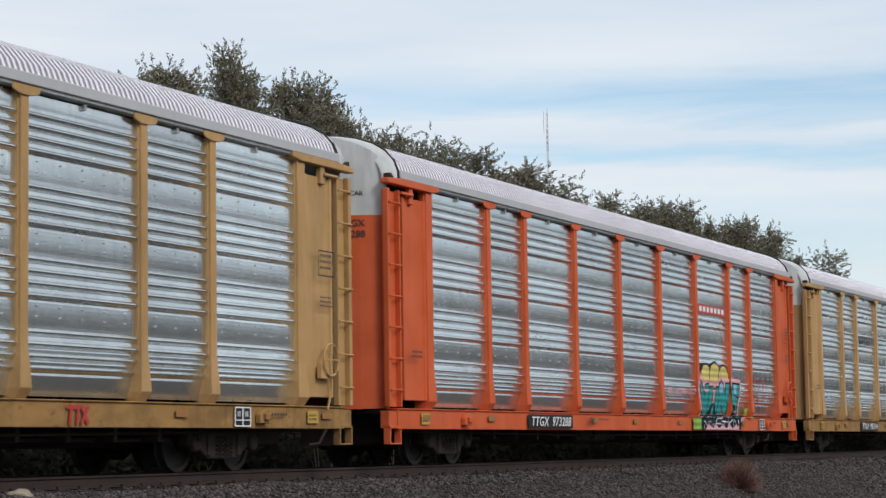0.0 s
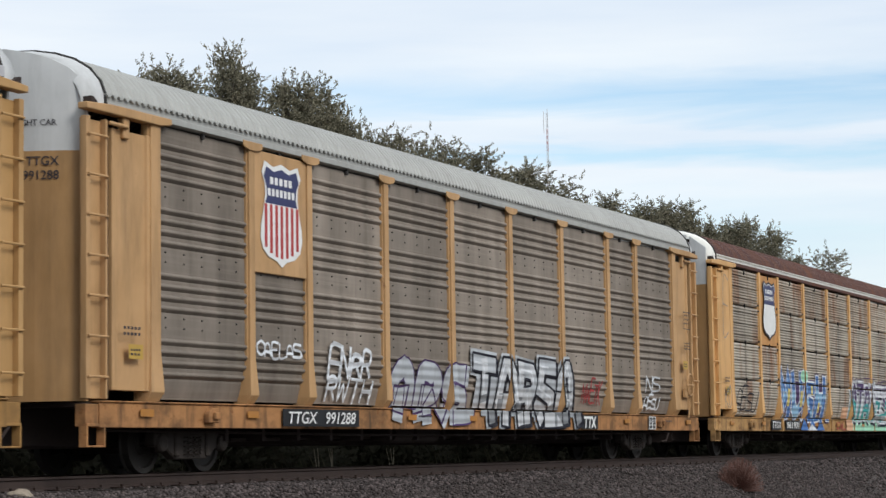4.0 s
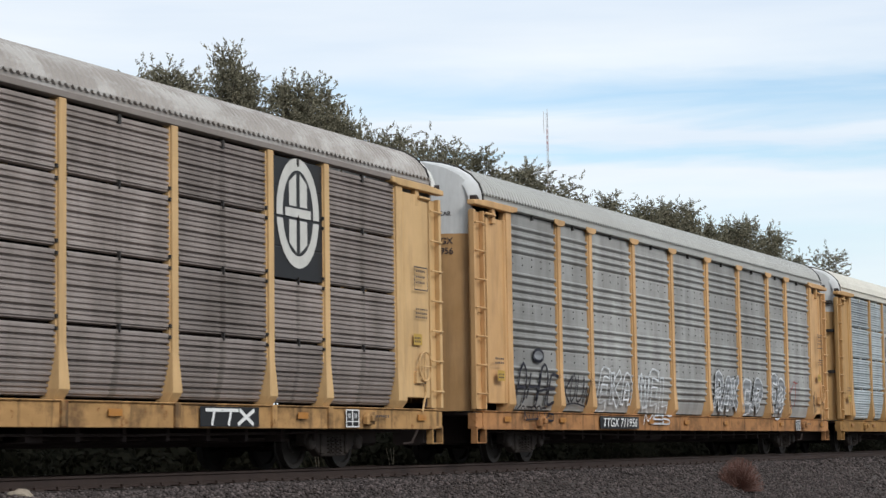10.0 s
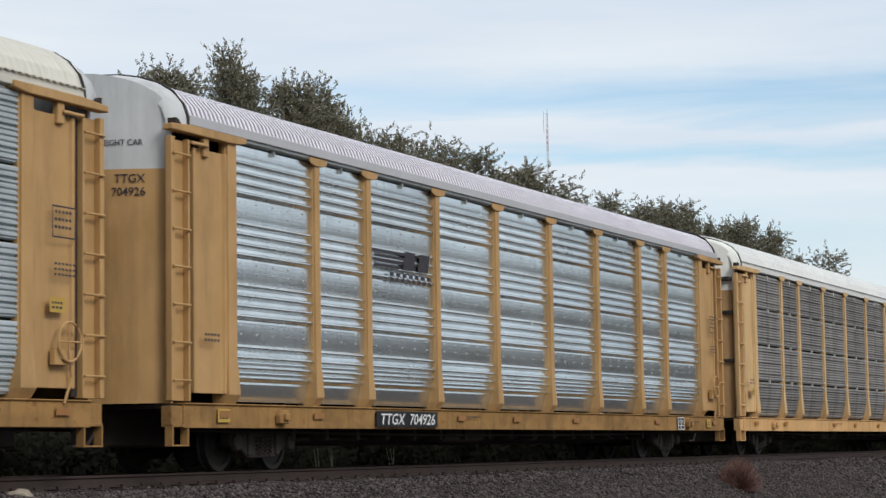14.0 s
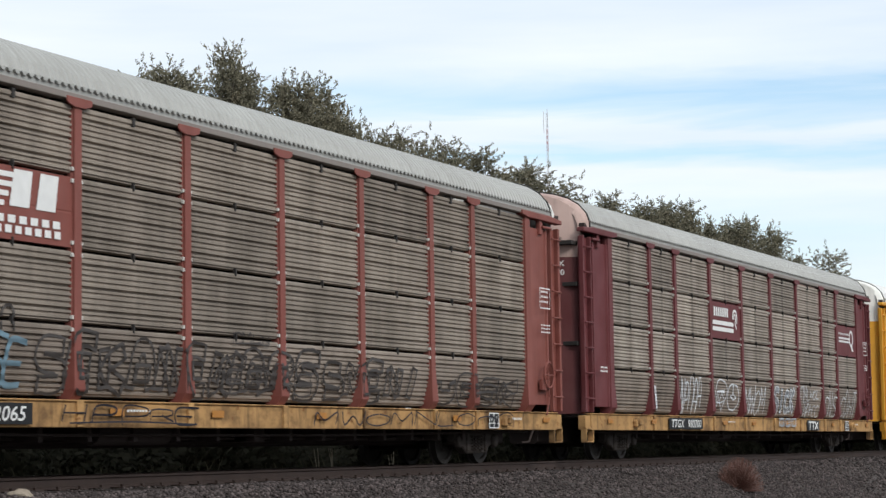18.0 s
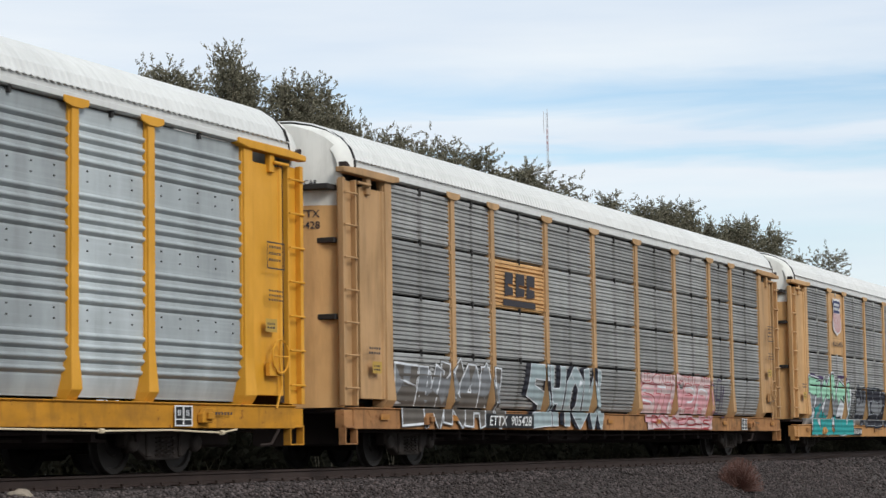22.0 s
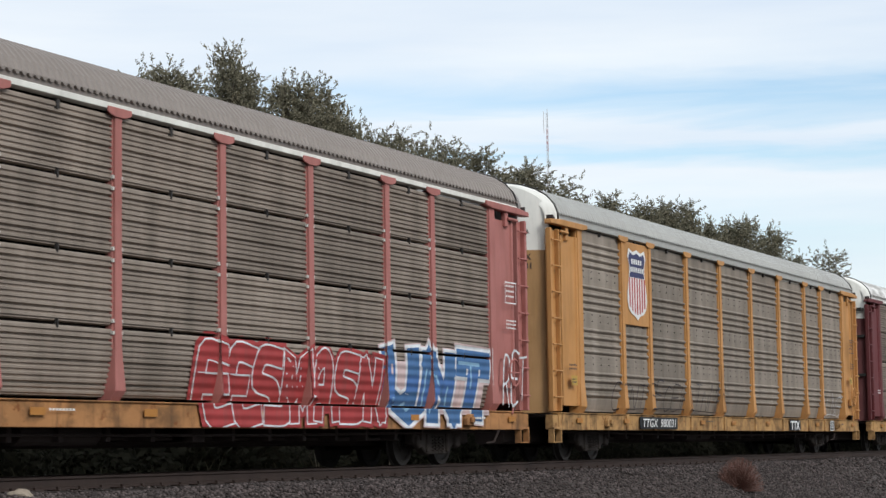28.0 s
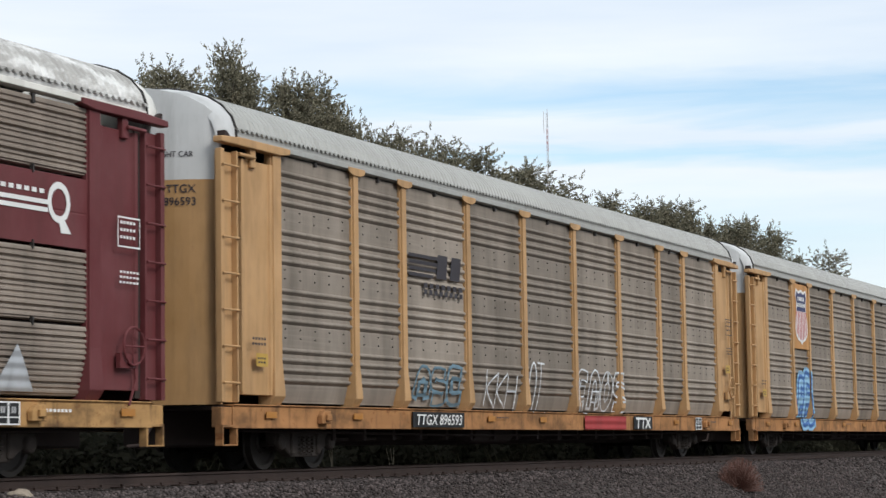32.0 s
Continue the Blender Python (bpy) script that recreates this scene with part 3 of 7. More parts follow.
def brake_wheel_mesh():
    def build():
        m = M()
        ring = [(0.26 * math.cos(i * math.pi / 9), -0.10, 0.26 * math.sin(i * math.pi / 9)) for i in range(19)]
        m.tube(ring, 0.018, 6)
        for i in range(4):
            a = i * math.pi / 2
            m.tube([(0, -0.08, 0), (0.26 * math.cos(a), -0.10, 0.26 * math.sin(a))], 0.014, 5)
        m.box(-0.30, 0.10, -0.07, 0.0, -0.30, -0.10)
        m.tube([(0.05, -0.05, -0.1), (0.12, -0.05, -0.45), (-0.05, -0.05, -0.8)], 0.018, 5)
        return m.mesh("hand_brake")
    return cached("brake_wheel", build)


def clip_mesh(style):
    """The seam clips (rows of sheets) or the bolt heads (tall sheets) of one side."""
    def build():
        m = M()
        edges = [ENDPOSTS[0], *POSTS, ENDPOSTS[1]]
        for a, b in zip(edges[:-1], edges[1:]):
            x0, x1 = a + 0.12 - MID, b - 0.12 - MID
            xm = (x0 + x1) / 2
            if style == "fine":
                m.box(xm - 0.032, xm + 0.032, YP - 0.02, YP + 0.03, ROWZ[4] - 0.13, ROWZ[4] - 0.005, 1)
                for z in ROWZ[1:4]:
                    m.box(xm - 0.014, xm + 0.014, YP - 0.02, YP + 0.03, z - 0.07, z + 0.045, 1)
                for z in ROWZ[1:-1]:
                    for x in (x0 - 0.015, x1 + 0.015):
                        for dz in (-0.11, 0.05):
                            m.box(x - 0.022, x + 0.022, YP - 0.03, YP, z + dz, z + dz + 0.05, 0)
            else:
                m.box(xm - 0.028, xm + 0.028, YP - 0.012, YP + 0.04, 4.86, 4.95, 1)
                n = 5 if x1 - x0 > 2 else 3
                for g in range(4):
                    for zz in (2.06, 2.20) if g < 3 else (2.13,):
                        z = zz + 0.93 * g
                        if z > 4.85:
                            continue
                        for i in range(n):
                            x = x0 + (i + 0.5) * (x1 - x0) / n
                            m.lathe([(YP + 0.044, 0.014), (YP + 0.026, 0.014), (YP + 0.020, 0.0)], x, z, 6, 1)
        return m.mesh("clips", slots=2)
    return cached(("clips", style), build)


# ---- pictures and marks painted on a wagon's side
class Paintwork:
    """Flat shapes in (u, z) on a wagon's side, laid on posts, sheets and sill in turn."""

    def __init__(self):
        self.polys, self.colors, self.depth, self.bunch, self.thin = [], [], 0, 0, set()

    def next(self):
        """What follows is a piece of its own."""
        self.bunch += 1

    def index(self, mat):
        if mat not in self.colors:
            self.colors.append(mat)
        return self.colors.index(mat)

    def poly(self, pts, mat):
        self.depth += 1
        self.polys.append((pts, self.index(mat), self.depth, self.bunch))

    def stroke(self, pts, width, mat):
        """A brush line as a strip of quads."""
        self.depth += 1
        P = [Vector((x, z)) for x, z in pts]
        L, R = [], []
        for i, p in enumerate(P):
            d = P[min(i + 1, len(P) - 1)] - P[max(i - 1, 0)]
            d = d.normalized() if d.length > 1e-6 else Vector((1, 0))
            n = Vector((-d.y, d.x)) * width / 2
            if 0 < i < len(P) - 1:
                a, b = (P[i] - P[i - 1]).normalized(), (P[i + 1] - P[i]).normalized()
                n *= min(1.6, 1 / max(0.5, math.sqrt(max(0.05, (1 + a.dot(b)) / 2))))
            cap = d * width * 0.4 * (1 if i == len(P) - 1 else -1 if i == 0 else 0)
            L.append(p + n + cap)
            R.append(p - n + cap)
        for i in range(len(P) - 1):
            mt = mat(i) if callable(mat) else mat
            self.polys.append(([tuple(L[i]), tuple(L[i + 1]), tuple(R[i + 1]), tuple(R[i])], self.index(mt), self.depth + 0.9 * i / len(P), self.bunch))

    def put(self, name, car, label, kind="", proud=0.0):
        """Each painted piece becomes a part of the wagon."""
        first = None
        for b in sorted({q[3] for q in self.polys}):
            ob = self.lay(name if first is None else "graffiti", car, [q for q in self.polys if q[3] == b], car, label, "stuff" if b in self.thin else kind, proud)
            first = first or ob
        return first

    def lay(self, name, car, polys, parent, label, kind, proud):
        bm = bmesh.new()
        level = bm.faces.layers.float.new("level")
        for pts, mi, d, _ in polys:
            try:
                f = bm.faces.new([bm.verts.new((x, 0, z)) for x, z in pts])
            except ValueError:
                continue
            f.material_index, f[level] = mi, d
        us = [x for q in polys for x, _ in q[0]]
        cuts = []
        for u in POSTS:
            cuts += [((u - 0.106, 0, 0), (1, 0, 0)), ((u + 0.106, 0, 0), (1, 0, 0))]
        for u in ENDPOSTS:
            cuts += [((u - 0.13, 0, 0), (1, 0, 0)), ((u + 0.13, 0, 0), (1, 0, 0))]
        cuts = [c for c in cuts if min(us) < c[0][0] < max(us)]
        cuts += [((0, 0, z), (0, 0, 1)) for z in (1.008, 1.054, 1.18, 1.36, 1.55, 1.78)]
        if car.name in FINE:
            cuts += [((0, 0, z + d), (0, 0, 1)) for z in ROWZ[1:4] for d in (-0.036, 0.012)]
        bmesh.ops.bisect_plane(bm, geom=bm.verts[:] + bm.edges[:] + bm.faces[:], plane_co=(0, 0, 0.50 if car.name in LOW else 0.66), plane_no=(0, 0, 1), clear_inner=True)
        for co, no in cuts:
            bmesh.ops.bisect_plane(bm, geom=bm.verts[:] + bm.edges[:] + bm.faces[:], plane_co=co, plane_no=no)
        bmesh.ops.split_edges(bm, edges=bm.edges[:])
        gone = []
        for f in bm.faces:
            c = f.calc_center_median()
            if any(abs(c.x - u) < 0.107 for u in POSTS) or any(abs(c.x - u) < 0.131 for u in ENDPOSTS) or not 1.9 < c.x < LEN - 1.9:
                continue
            if 1.008 < c.z < 1.054 or (car.name in FINE and proud == 0 and any(-0.036 < c.z - z < 0.012 for z in ROWZ[1:4])):
                gone.append(f)
        bmesh.ops.delete(bm, geom=gone, context="FACES")
        for f in bm.faces:
            c = f.calc_center_median()
            lift = 0.006 + proud + min(0.030, 0.0004 * f[level])
            on_post = any(abs(c.x - u) < 0.107 for u in POSTS) or any(abs(c.x - u) < 0.131 for u in ENDPOSTS)
            for v in f.verts:
                z = v.co.z
                if c.z < 1.03:
                    y = -1.58
                elif on_post:
                    y = YF - 0.034 * max(0.0, min(1.0, (1.70 - z) / 0.50)) if z > 1.14 else -1.49 - 0.10 * max(0, (z - 1.0) / 0.14)
                elif c.x < 1.85 or c.x > LEN - 1.85:
                    y = -1.585
                else:
                    y = YP + tuck(z) - 0.004
                v.co = (v.co.x - MID, y - lift, z)
            f.normal_update()
            if f.normal.y > 0:
                f.normal_flip()
        me = bpy.data.meshes.new(name)
        for _ in self.colors:
            me.materials.append(None)
        bm.to_mesh(me)
        bm.free()
        return part(name, me, self.colors, parent, None, label, kind)


def ellipse(cx, cz, rx, rz, n=28, a0=0.0, a1=6.28319):
    return [(cx + rx * math.cos(a0 + (a1 - a0) * i / n), cz + rz * math.sin(a0 + (a1 - a0) * i / n)) for i in range(n + (a1 - a0 < 6.28))]


def rect(p, x0, x1, z0, z1, mat):
    p.poly([(x0, z0), (x1, z0), (x1, z1), (x0, z1)], mat)


GLYPHS = {
    "A": [[(0.08, 0), (0.18, 0.75), (0.42, 1), (0.62, 1), (0.82, 0.75), (0.94, 0)], [(0.2, 0.36), (0.84, 0.36)]],
    "n": [[(0.1, 0), (0.1, 0.7), (0.32, 1), (0.68, 1), (0.9, 0.7), (0.9, 0)]],
    "N": [[(0.12, 0), (0.12, 1)], [(0.12, 1), (0.88, 0)], [(0.88, 0), (0.88, 1)]],
    "S": [[(0.92, 0.98), (0.2, 1), (0.1, 0.6), (0.85, 0.44), (0.9, 0.04), (0.08, 0)]],
    "U": [[(0.1, 1), (0.12, 0.2), (0.45, 0), (0.85, 0.2), (0.9, 1)]],
    "K": [[(0.12, 0), (0.12, 1)], [(0.95, 1), (0.2, 0.5), (0.95, 0)]],
    "E": [[(0.92, 1), (0.12, 1), (0.12, 0), (0.92, 0)], [(0.12, 0.5), (0.75, 0.5)]],
    "H": [[(0.12, 0), (0.12, 1)], [(0.88, 0), (0.88, 1)], [(0.12, 0.5), (0.88, 0.5)]],
    "O": [[(0.5, 1), (0.12, 0.75), (0.12, 0.25), (0.5, 0), (0.88, 0.25), (0.88, 0.75), (0.5, 1)]],
    "W": [[(0.08, 1), (0.22, 0), (0.5, 0.7), (0.78, 0), (0.92, 1)]],
    "M": [[(0.1, 0), (0.14, 1), (0.5, 0.35), (0.86, 1), (0.9, 0)]],
    "R": [[(0.12, 0), (0.12, 1), (0.75, 0.96), (0.85, 0.7), (0.7, 0.5), (0.14, 0.46)], [(0.5, 0.46), (0.92, 0)]],
    "P": [[(0.12, 0), (0.12, 1), (0.78, 0.96), (0.88, 0.7), (0.75, 0.46), (0.14, 0.42)]],
    "L": [[(0.15, 1), (0.15, 0), (0.9, 0.02)]],
    "T": [[(0.04, 1), (0.96, 0.96)], [(0.5, 0.98), (0.5, 0)]],
    "I": [[(0.5, 1), (0.5, 0)]],
    "C": [[(0.92, 0.9), (0.4, 1), (0.1, 0.65), (0.12, 0.25), (0.45, 0), (0.92, 0.08)]],
}


def fine_line(q, step=0.11):
    out = [q[0]]
    for (xa, za), (xb, zb) in zip(q[:-1], q[1:]):
        n = max(1, int(math.hypot(xb - xa, zb - za) / step))
        out += [(xa + (xb - xa) * i / n, za + (zb - za) * i / n) for i in range(1, n + 1)]
    return out


def curved(q, n=5):
    """The line through the points q, rounded."""
    out = []
    for i in range(len(q) - 1):
        p0, p1, p2, p3 = (Vector(q[max(0, i - 1)]), Vector(q[i]), Vector(q[i + 1]), Vector(q[min(len(q) - 1, i + 2)]))
        for j in range(n):
            t = j / n
            v = 0.5 * (2 * p1 + (p2 - p0) * t + (2 * p0 - 5 * p1 + 4 * p2 - p3) * t * t + (3 * p1 - p0 - 3 * p2 + p3) * t ** 3)
            out.append((v.x, v.y))
    return out + [tuple(q[-1])]


def burner(p, text, u0, u1, z0, z1, fills, edge, shine=None, back=None, seed=1, thick=0.3, rim=0.13, lean=0.0, wild=1.0, halo=0.10, shade=None, inner=None, bend=True):
    """A big spray-painted piece: fat leaning shapes, each with its outline, on a dark or coloured surround."""
    rnd = random.Random(seed)
    n = len(text)
    w = (u1 - u0) / n
    t = w * thick
    letters = []
    for i, ch in enumerate(text):
        a = u0 + i * w
        sl, dz, hh = lean + wild * rnd.uniform(-0.12, 0.12), wild * rnd.uniform(-0.05, 0.03), 1 + wild * rnd.uniform(-0.12, 0.06)
        bow = wild * rnd.uniform(-0.10, 0.10)
        shapes = []
        for ln in GLYPHS[ch]:
            q = []
            for gx, gz in ln:
                x = a + w * (0.08 + 0.84 * gx + sl * (gz - 0.5) + bow * math.sin(gz * 3.14))
                q.append((x, z0 + 0.5 * t + (z1 - z0 - t) * min(1.03, max(-0.02, gz * hh + dz))))
            shapes.append(fine_line(curved(q) if bend and len(q) > 2 else q, 0.13))
        letters.append(shapes)
    low = lambda q, k: [(x, max(0.66 + k, z)) for x, z in q]
    if back:
        for shapes in letters:
            for q in shapes:
                p.stroke(low(q, 0.01), t + 2 * rim + 2 * halo * rnd.uniform(0.75, 1.25), back)
        c = (z0 + z1) / 2
        rect(p, u0 + 0.12 * w, u1 - 0.12 * w, max(0.67, c - 0.36 * (z1 - z0)), c + 0.30 * (z1 - z0), back)
    if shade:
        dx, dz, mat = shade
        for shapes in letters:
            for q in shapes:
                for j in range(4, 0, -1):
                    p.stroke([(x + dx * j / 4, max(0.67, z + dz * j / 4)) for x, z in q], t + rim, mat)
    fills = fills if isinstance(fills, list) else [fills]
    k = len(fills)
    for shapes in letters:
        for q in shapes:
            p.stroke(low(q, 0.02), t + 2 * rim, edge)
        if shine:
            for q in shapes:
                p.stroke(q, t + rim * 0.8, shine)
        for q in shapes:
            def tone(i, q=q):
                zz = ((q[i][1] + q[i + 1][1]) / 2 - z0) / (z1 - z0) + rnd.uniform(-0.08, 0.08)
                return fills[min(k - 1, max(0, int((1 - zz) * k)))]
            p.stroke(q, t, tone)
        if inner:
            for q in shapes:
                m = len(q)
                lo, hi = int(m * rnd.uniform(0.0, 0.3)), int(m * rnd.uniform(0.6, 1.0))
                if hi - lo > 2:
                    p.stroke([(x + rnd.uniform(-0.1, 0.1) * t - 0.15 * t, z) for x, z in q[lo:hi]], 0.10 * t + 0.015, inner)


def tag(p, u0, u1, z0, z1, mat, seed=1, n=None, width=0.045):
    """A quick thin scrawl: crowded slanting letters in one hand, some run on below the line."""
    rnd = random.Random(seed)
    p.thin.add(p.bunch)
    n = n or max(3, int((u1 - u0) / 0.42))
    w, h = (u1 - u0) / n, z1 - z0
    sl = rnd.uniform(-0.05, 0.3)
    for i in range(n):
        a = u0 + i * w
        up, low, ww = rnd.uniform(0.75, 1.12), rnd.uniform(-0.12, 0.10), rnd.uniform(0.85, 1.25)
        for ln in GLYPHS[rnd.choice("AnNSUKEHORPWMLTC")]:
            q = [(a + w * (ww * gx + sl * (gz - 0.5)) + rnd.uniform(-0.04, 0.04) * w, z0 + h * (low + (up - low) * gz) + rnd.uniform(-0.04, 0.04) * h) for gx, gz in ln]
            p.stroke(curved(q, 4) if len(q) > 2 else q, width * rnd.uniform(0.75, 1.15), mat)
    if n > 3 and rnd.random() < 0.5:
        p.stroke(curved([(u0 + 0.3 * w, z0 - 0.08 * h), ((u0 + u1) / 2, z0 + 0.02 * h), (u1 - 0.2 * w, z0 - 0.10 * h)], 4), width * 0.8, mat)


def hollow(p, text, u0, u1, z0, z1, mat, seed=1, thick=0.28, width=0.045, fill=None):
    """Fat letters drawn as outlines only, or thinly filled."""
    rnd = random.Random(seed)
    p.thin.add(p.bunch)
    n = len(text)
    w = (u1 - u0) / n
    t = w * thick
    for i, ch in enumerate(text):
        a, sl, low, up = u0 + i * w, rnd.uniform(-0.15, 0.2), rnd.uniform(-0.06, 0.08), rnd.uniform(0.9, 1.1)
        lines = []
        for ln in GLYPHS[ch]:
            q = [(a + w * (0.1 + 0.8 * gx + sl * (gz - 0.5)) + rnd.uniform(-0.03, 0.03) * w, z0 + 0.5 * t + (z1 - z0 - t) * (low + (up - low) * gz)) for gx, gz in ln]
            lines.append(fine_line(curved(q, 4) if len(q) > 2 else q, 0.16))
        if fill:
            for q in lines:
                p.stroke(q, t, fill)
        for q in lines:
            P = [Vector(v) for v in q]
            L, R = [], []
            for j, v in enumerate(P):
                d = P[min(j + 1, len(P) - 1)] - P[max(j - 1, 0)]
                d = d.normalized() if d.length > 1e-6 else Vector((1, 0))
                e = Vector((-d.y, d.x)) * t / 2 * rnd.uniform(0.9, 1.1)
                L.append(tuple(v + e))
                R.append(tuple(v - e))
            p.stroke(L + R[::-1] + L[:1], width * rnd.uniform(0.8, 1.15), mat)


def humps(p, u0, u1, z0, z1, n, mat, edge, width=0.05):
    """A row of fat round bubbles with outlines."""
    w = (u1 - u0) / n
    for i in range(n):
        e = ellipse(u0 + (i + 0.5) * w, (z0 + z1) / 2 + 0.06 * (i % 2), w * 0.60, (z1 - z0) / 2, 20)
        p.poly(e, mat)
        p.stroke(e + e[:1], width, edge)


def fans(p, u0, u1, z0, z1, n, mat):
    """A zigzag of sharp upright wedges."""
    w = (u1 - u0) / n
    for i in range(n):
        p.poly([(u0 + i * w, z0), (u0 + (i + 1) * w, z0), (u0 + (i + 0.45) * w, z1)], mat)


def shield(p, cx, z0, z1, w, style):
    """A railway shield: dark field on top, stripes or a plain white field below."""
    h = z1 - z0
    def outline(s):
        a = [(-0.40, 0.99), (-0.47, 0.88), (-0.40, 0.78), (-0.385, 0.68), (-0.43, 0.52), (-0.49, 0.38), (-0.50, 0.27), (-0.45, 0.16), (-0.32, 0.09), (-0.12, 0.055), (0, 0)]
        b = [(-x, z) for x, z in a[-2::-1]] + [(0.2, 0.945), (0, 0.985), (-0.2, 0.945)]
        return [(cx + w * s * x, z0 + h * (0.5 + s * (z - 0.5))) for x, z in a + b]
    white = WHITEP
    p.poly(outline(1.08), white if style == "stripes" else INKP)
    p.poly(outline(1.0), white)
    zc = z0 + h * 0.60
    p.poly([(x, max(z, zc)) for x, z in outline(0.97)], NAVY)
    if style == "stripes":
        for i in range(-3, 4):
            x = cx + i * w * 0.135
            lo = z0 + h * (0.05 + 0.10 * (abs(i) / 3) ** 2)
            rect(p, x - w * 0.034, x + w * 0.034, lo, zc - 0.01, RED)
    for z, k in ((0.80, 0.30), (0.68, 0.36)):
        n = 5 if k < 0.33 else 7
        for i in range(n):
            x = cx - w * k + 2 * w * k * i / n
            rect(p, x, x + 1.35 * w * k / n, z0 + h * z, z0 + h * (z + 0.075), white)


def bars(p, u0, u1, z0, z1, n, mat, gap=0.35):
    """Writing too small to read, as bars."""
    w = (u1 - u0) / n
    for i in range(n):
        rect(p, u0 + i * w, u0 + (i + 1 - gap) * w, z0, z1, mat)


def wheel_emblem(p, cx, cz, r, mat):
    """Half a white wheel over two long bars."""
    for rad, wd in ((r, 0.30 * r), (0.5 * r, 0.28 * r)):
        p.stroke(ellipse(cx, cz, rad * 0.9, rad, 16, -0.5, 3.14), wd, mat)
    p.stroke([(cx + 0.3 * r, cz - 0.1 * r), (cx + 0.1 * r, cz - 0.7 * r), (cx + 0.6 * r, cz - 1.15 * r)], 0.3 * r, mat)


def write(car, s, u0, u1, z0, z1, mat, slant=0.0, y=None, name="lettering"):
    me, w, h = lettering(s, slant)
    m = at(u0, NEAR, (y or -1.60) - 0.012, z0) @ Matrix.Diagonal(((u1 - u0) / w, 1, (z1 - z0) / h, 1))
    return part(name, me, mat, car, m)


def plate(car, s, u0, u1, mat=BLACKP, letters=WHITEP, z0=0.68, z1=0.95, slant=0.2):
    m = cached(("plate", round(u1 - u0, 2), z0, z1), lambda: M().box(0, u1 - u0, -0.012, 0.0, z0, z1).mesh("number_plate"))
    part("number_plate", m, mat, car, at(u0, NEAR, -1.585))
    write(car, s, u0 + 0.10 * (u1 - u0) * 0.6, u1 - 0.06 * (u1 - u0), z0 + 0.04, z1 - 0.04, letters, slant)


def door_word(door, s, y1, z0, h, mat):
    """A word bent round the curved end door; it ends at y1."""
    me, w, hh = lettering(s)
    me = me.copy()
    co = np.zeros(len(me.vertices) * 3)
    me.vertices.foreach_get("co", co)
    co = co.reshape(-1, 3)
    y = y1 + (w - co[:, 0]) * h / hh * 0.9
    x = 0.40 - 0.44 * (1 - (y / 1.46) ** 2) - 0.014
    me.vertices.foreach_set("co", np.stack([x, y, z0 + co[:, 2] * h / hh], 1).ravel())
    me.update()
    part("lettering", me, mat, door)


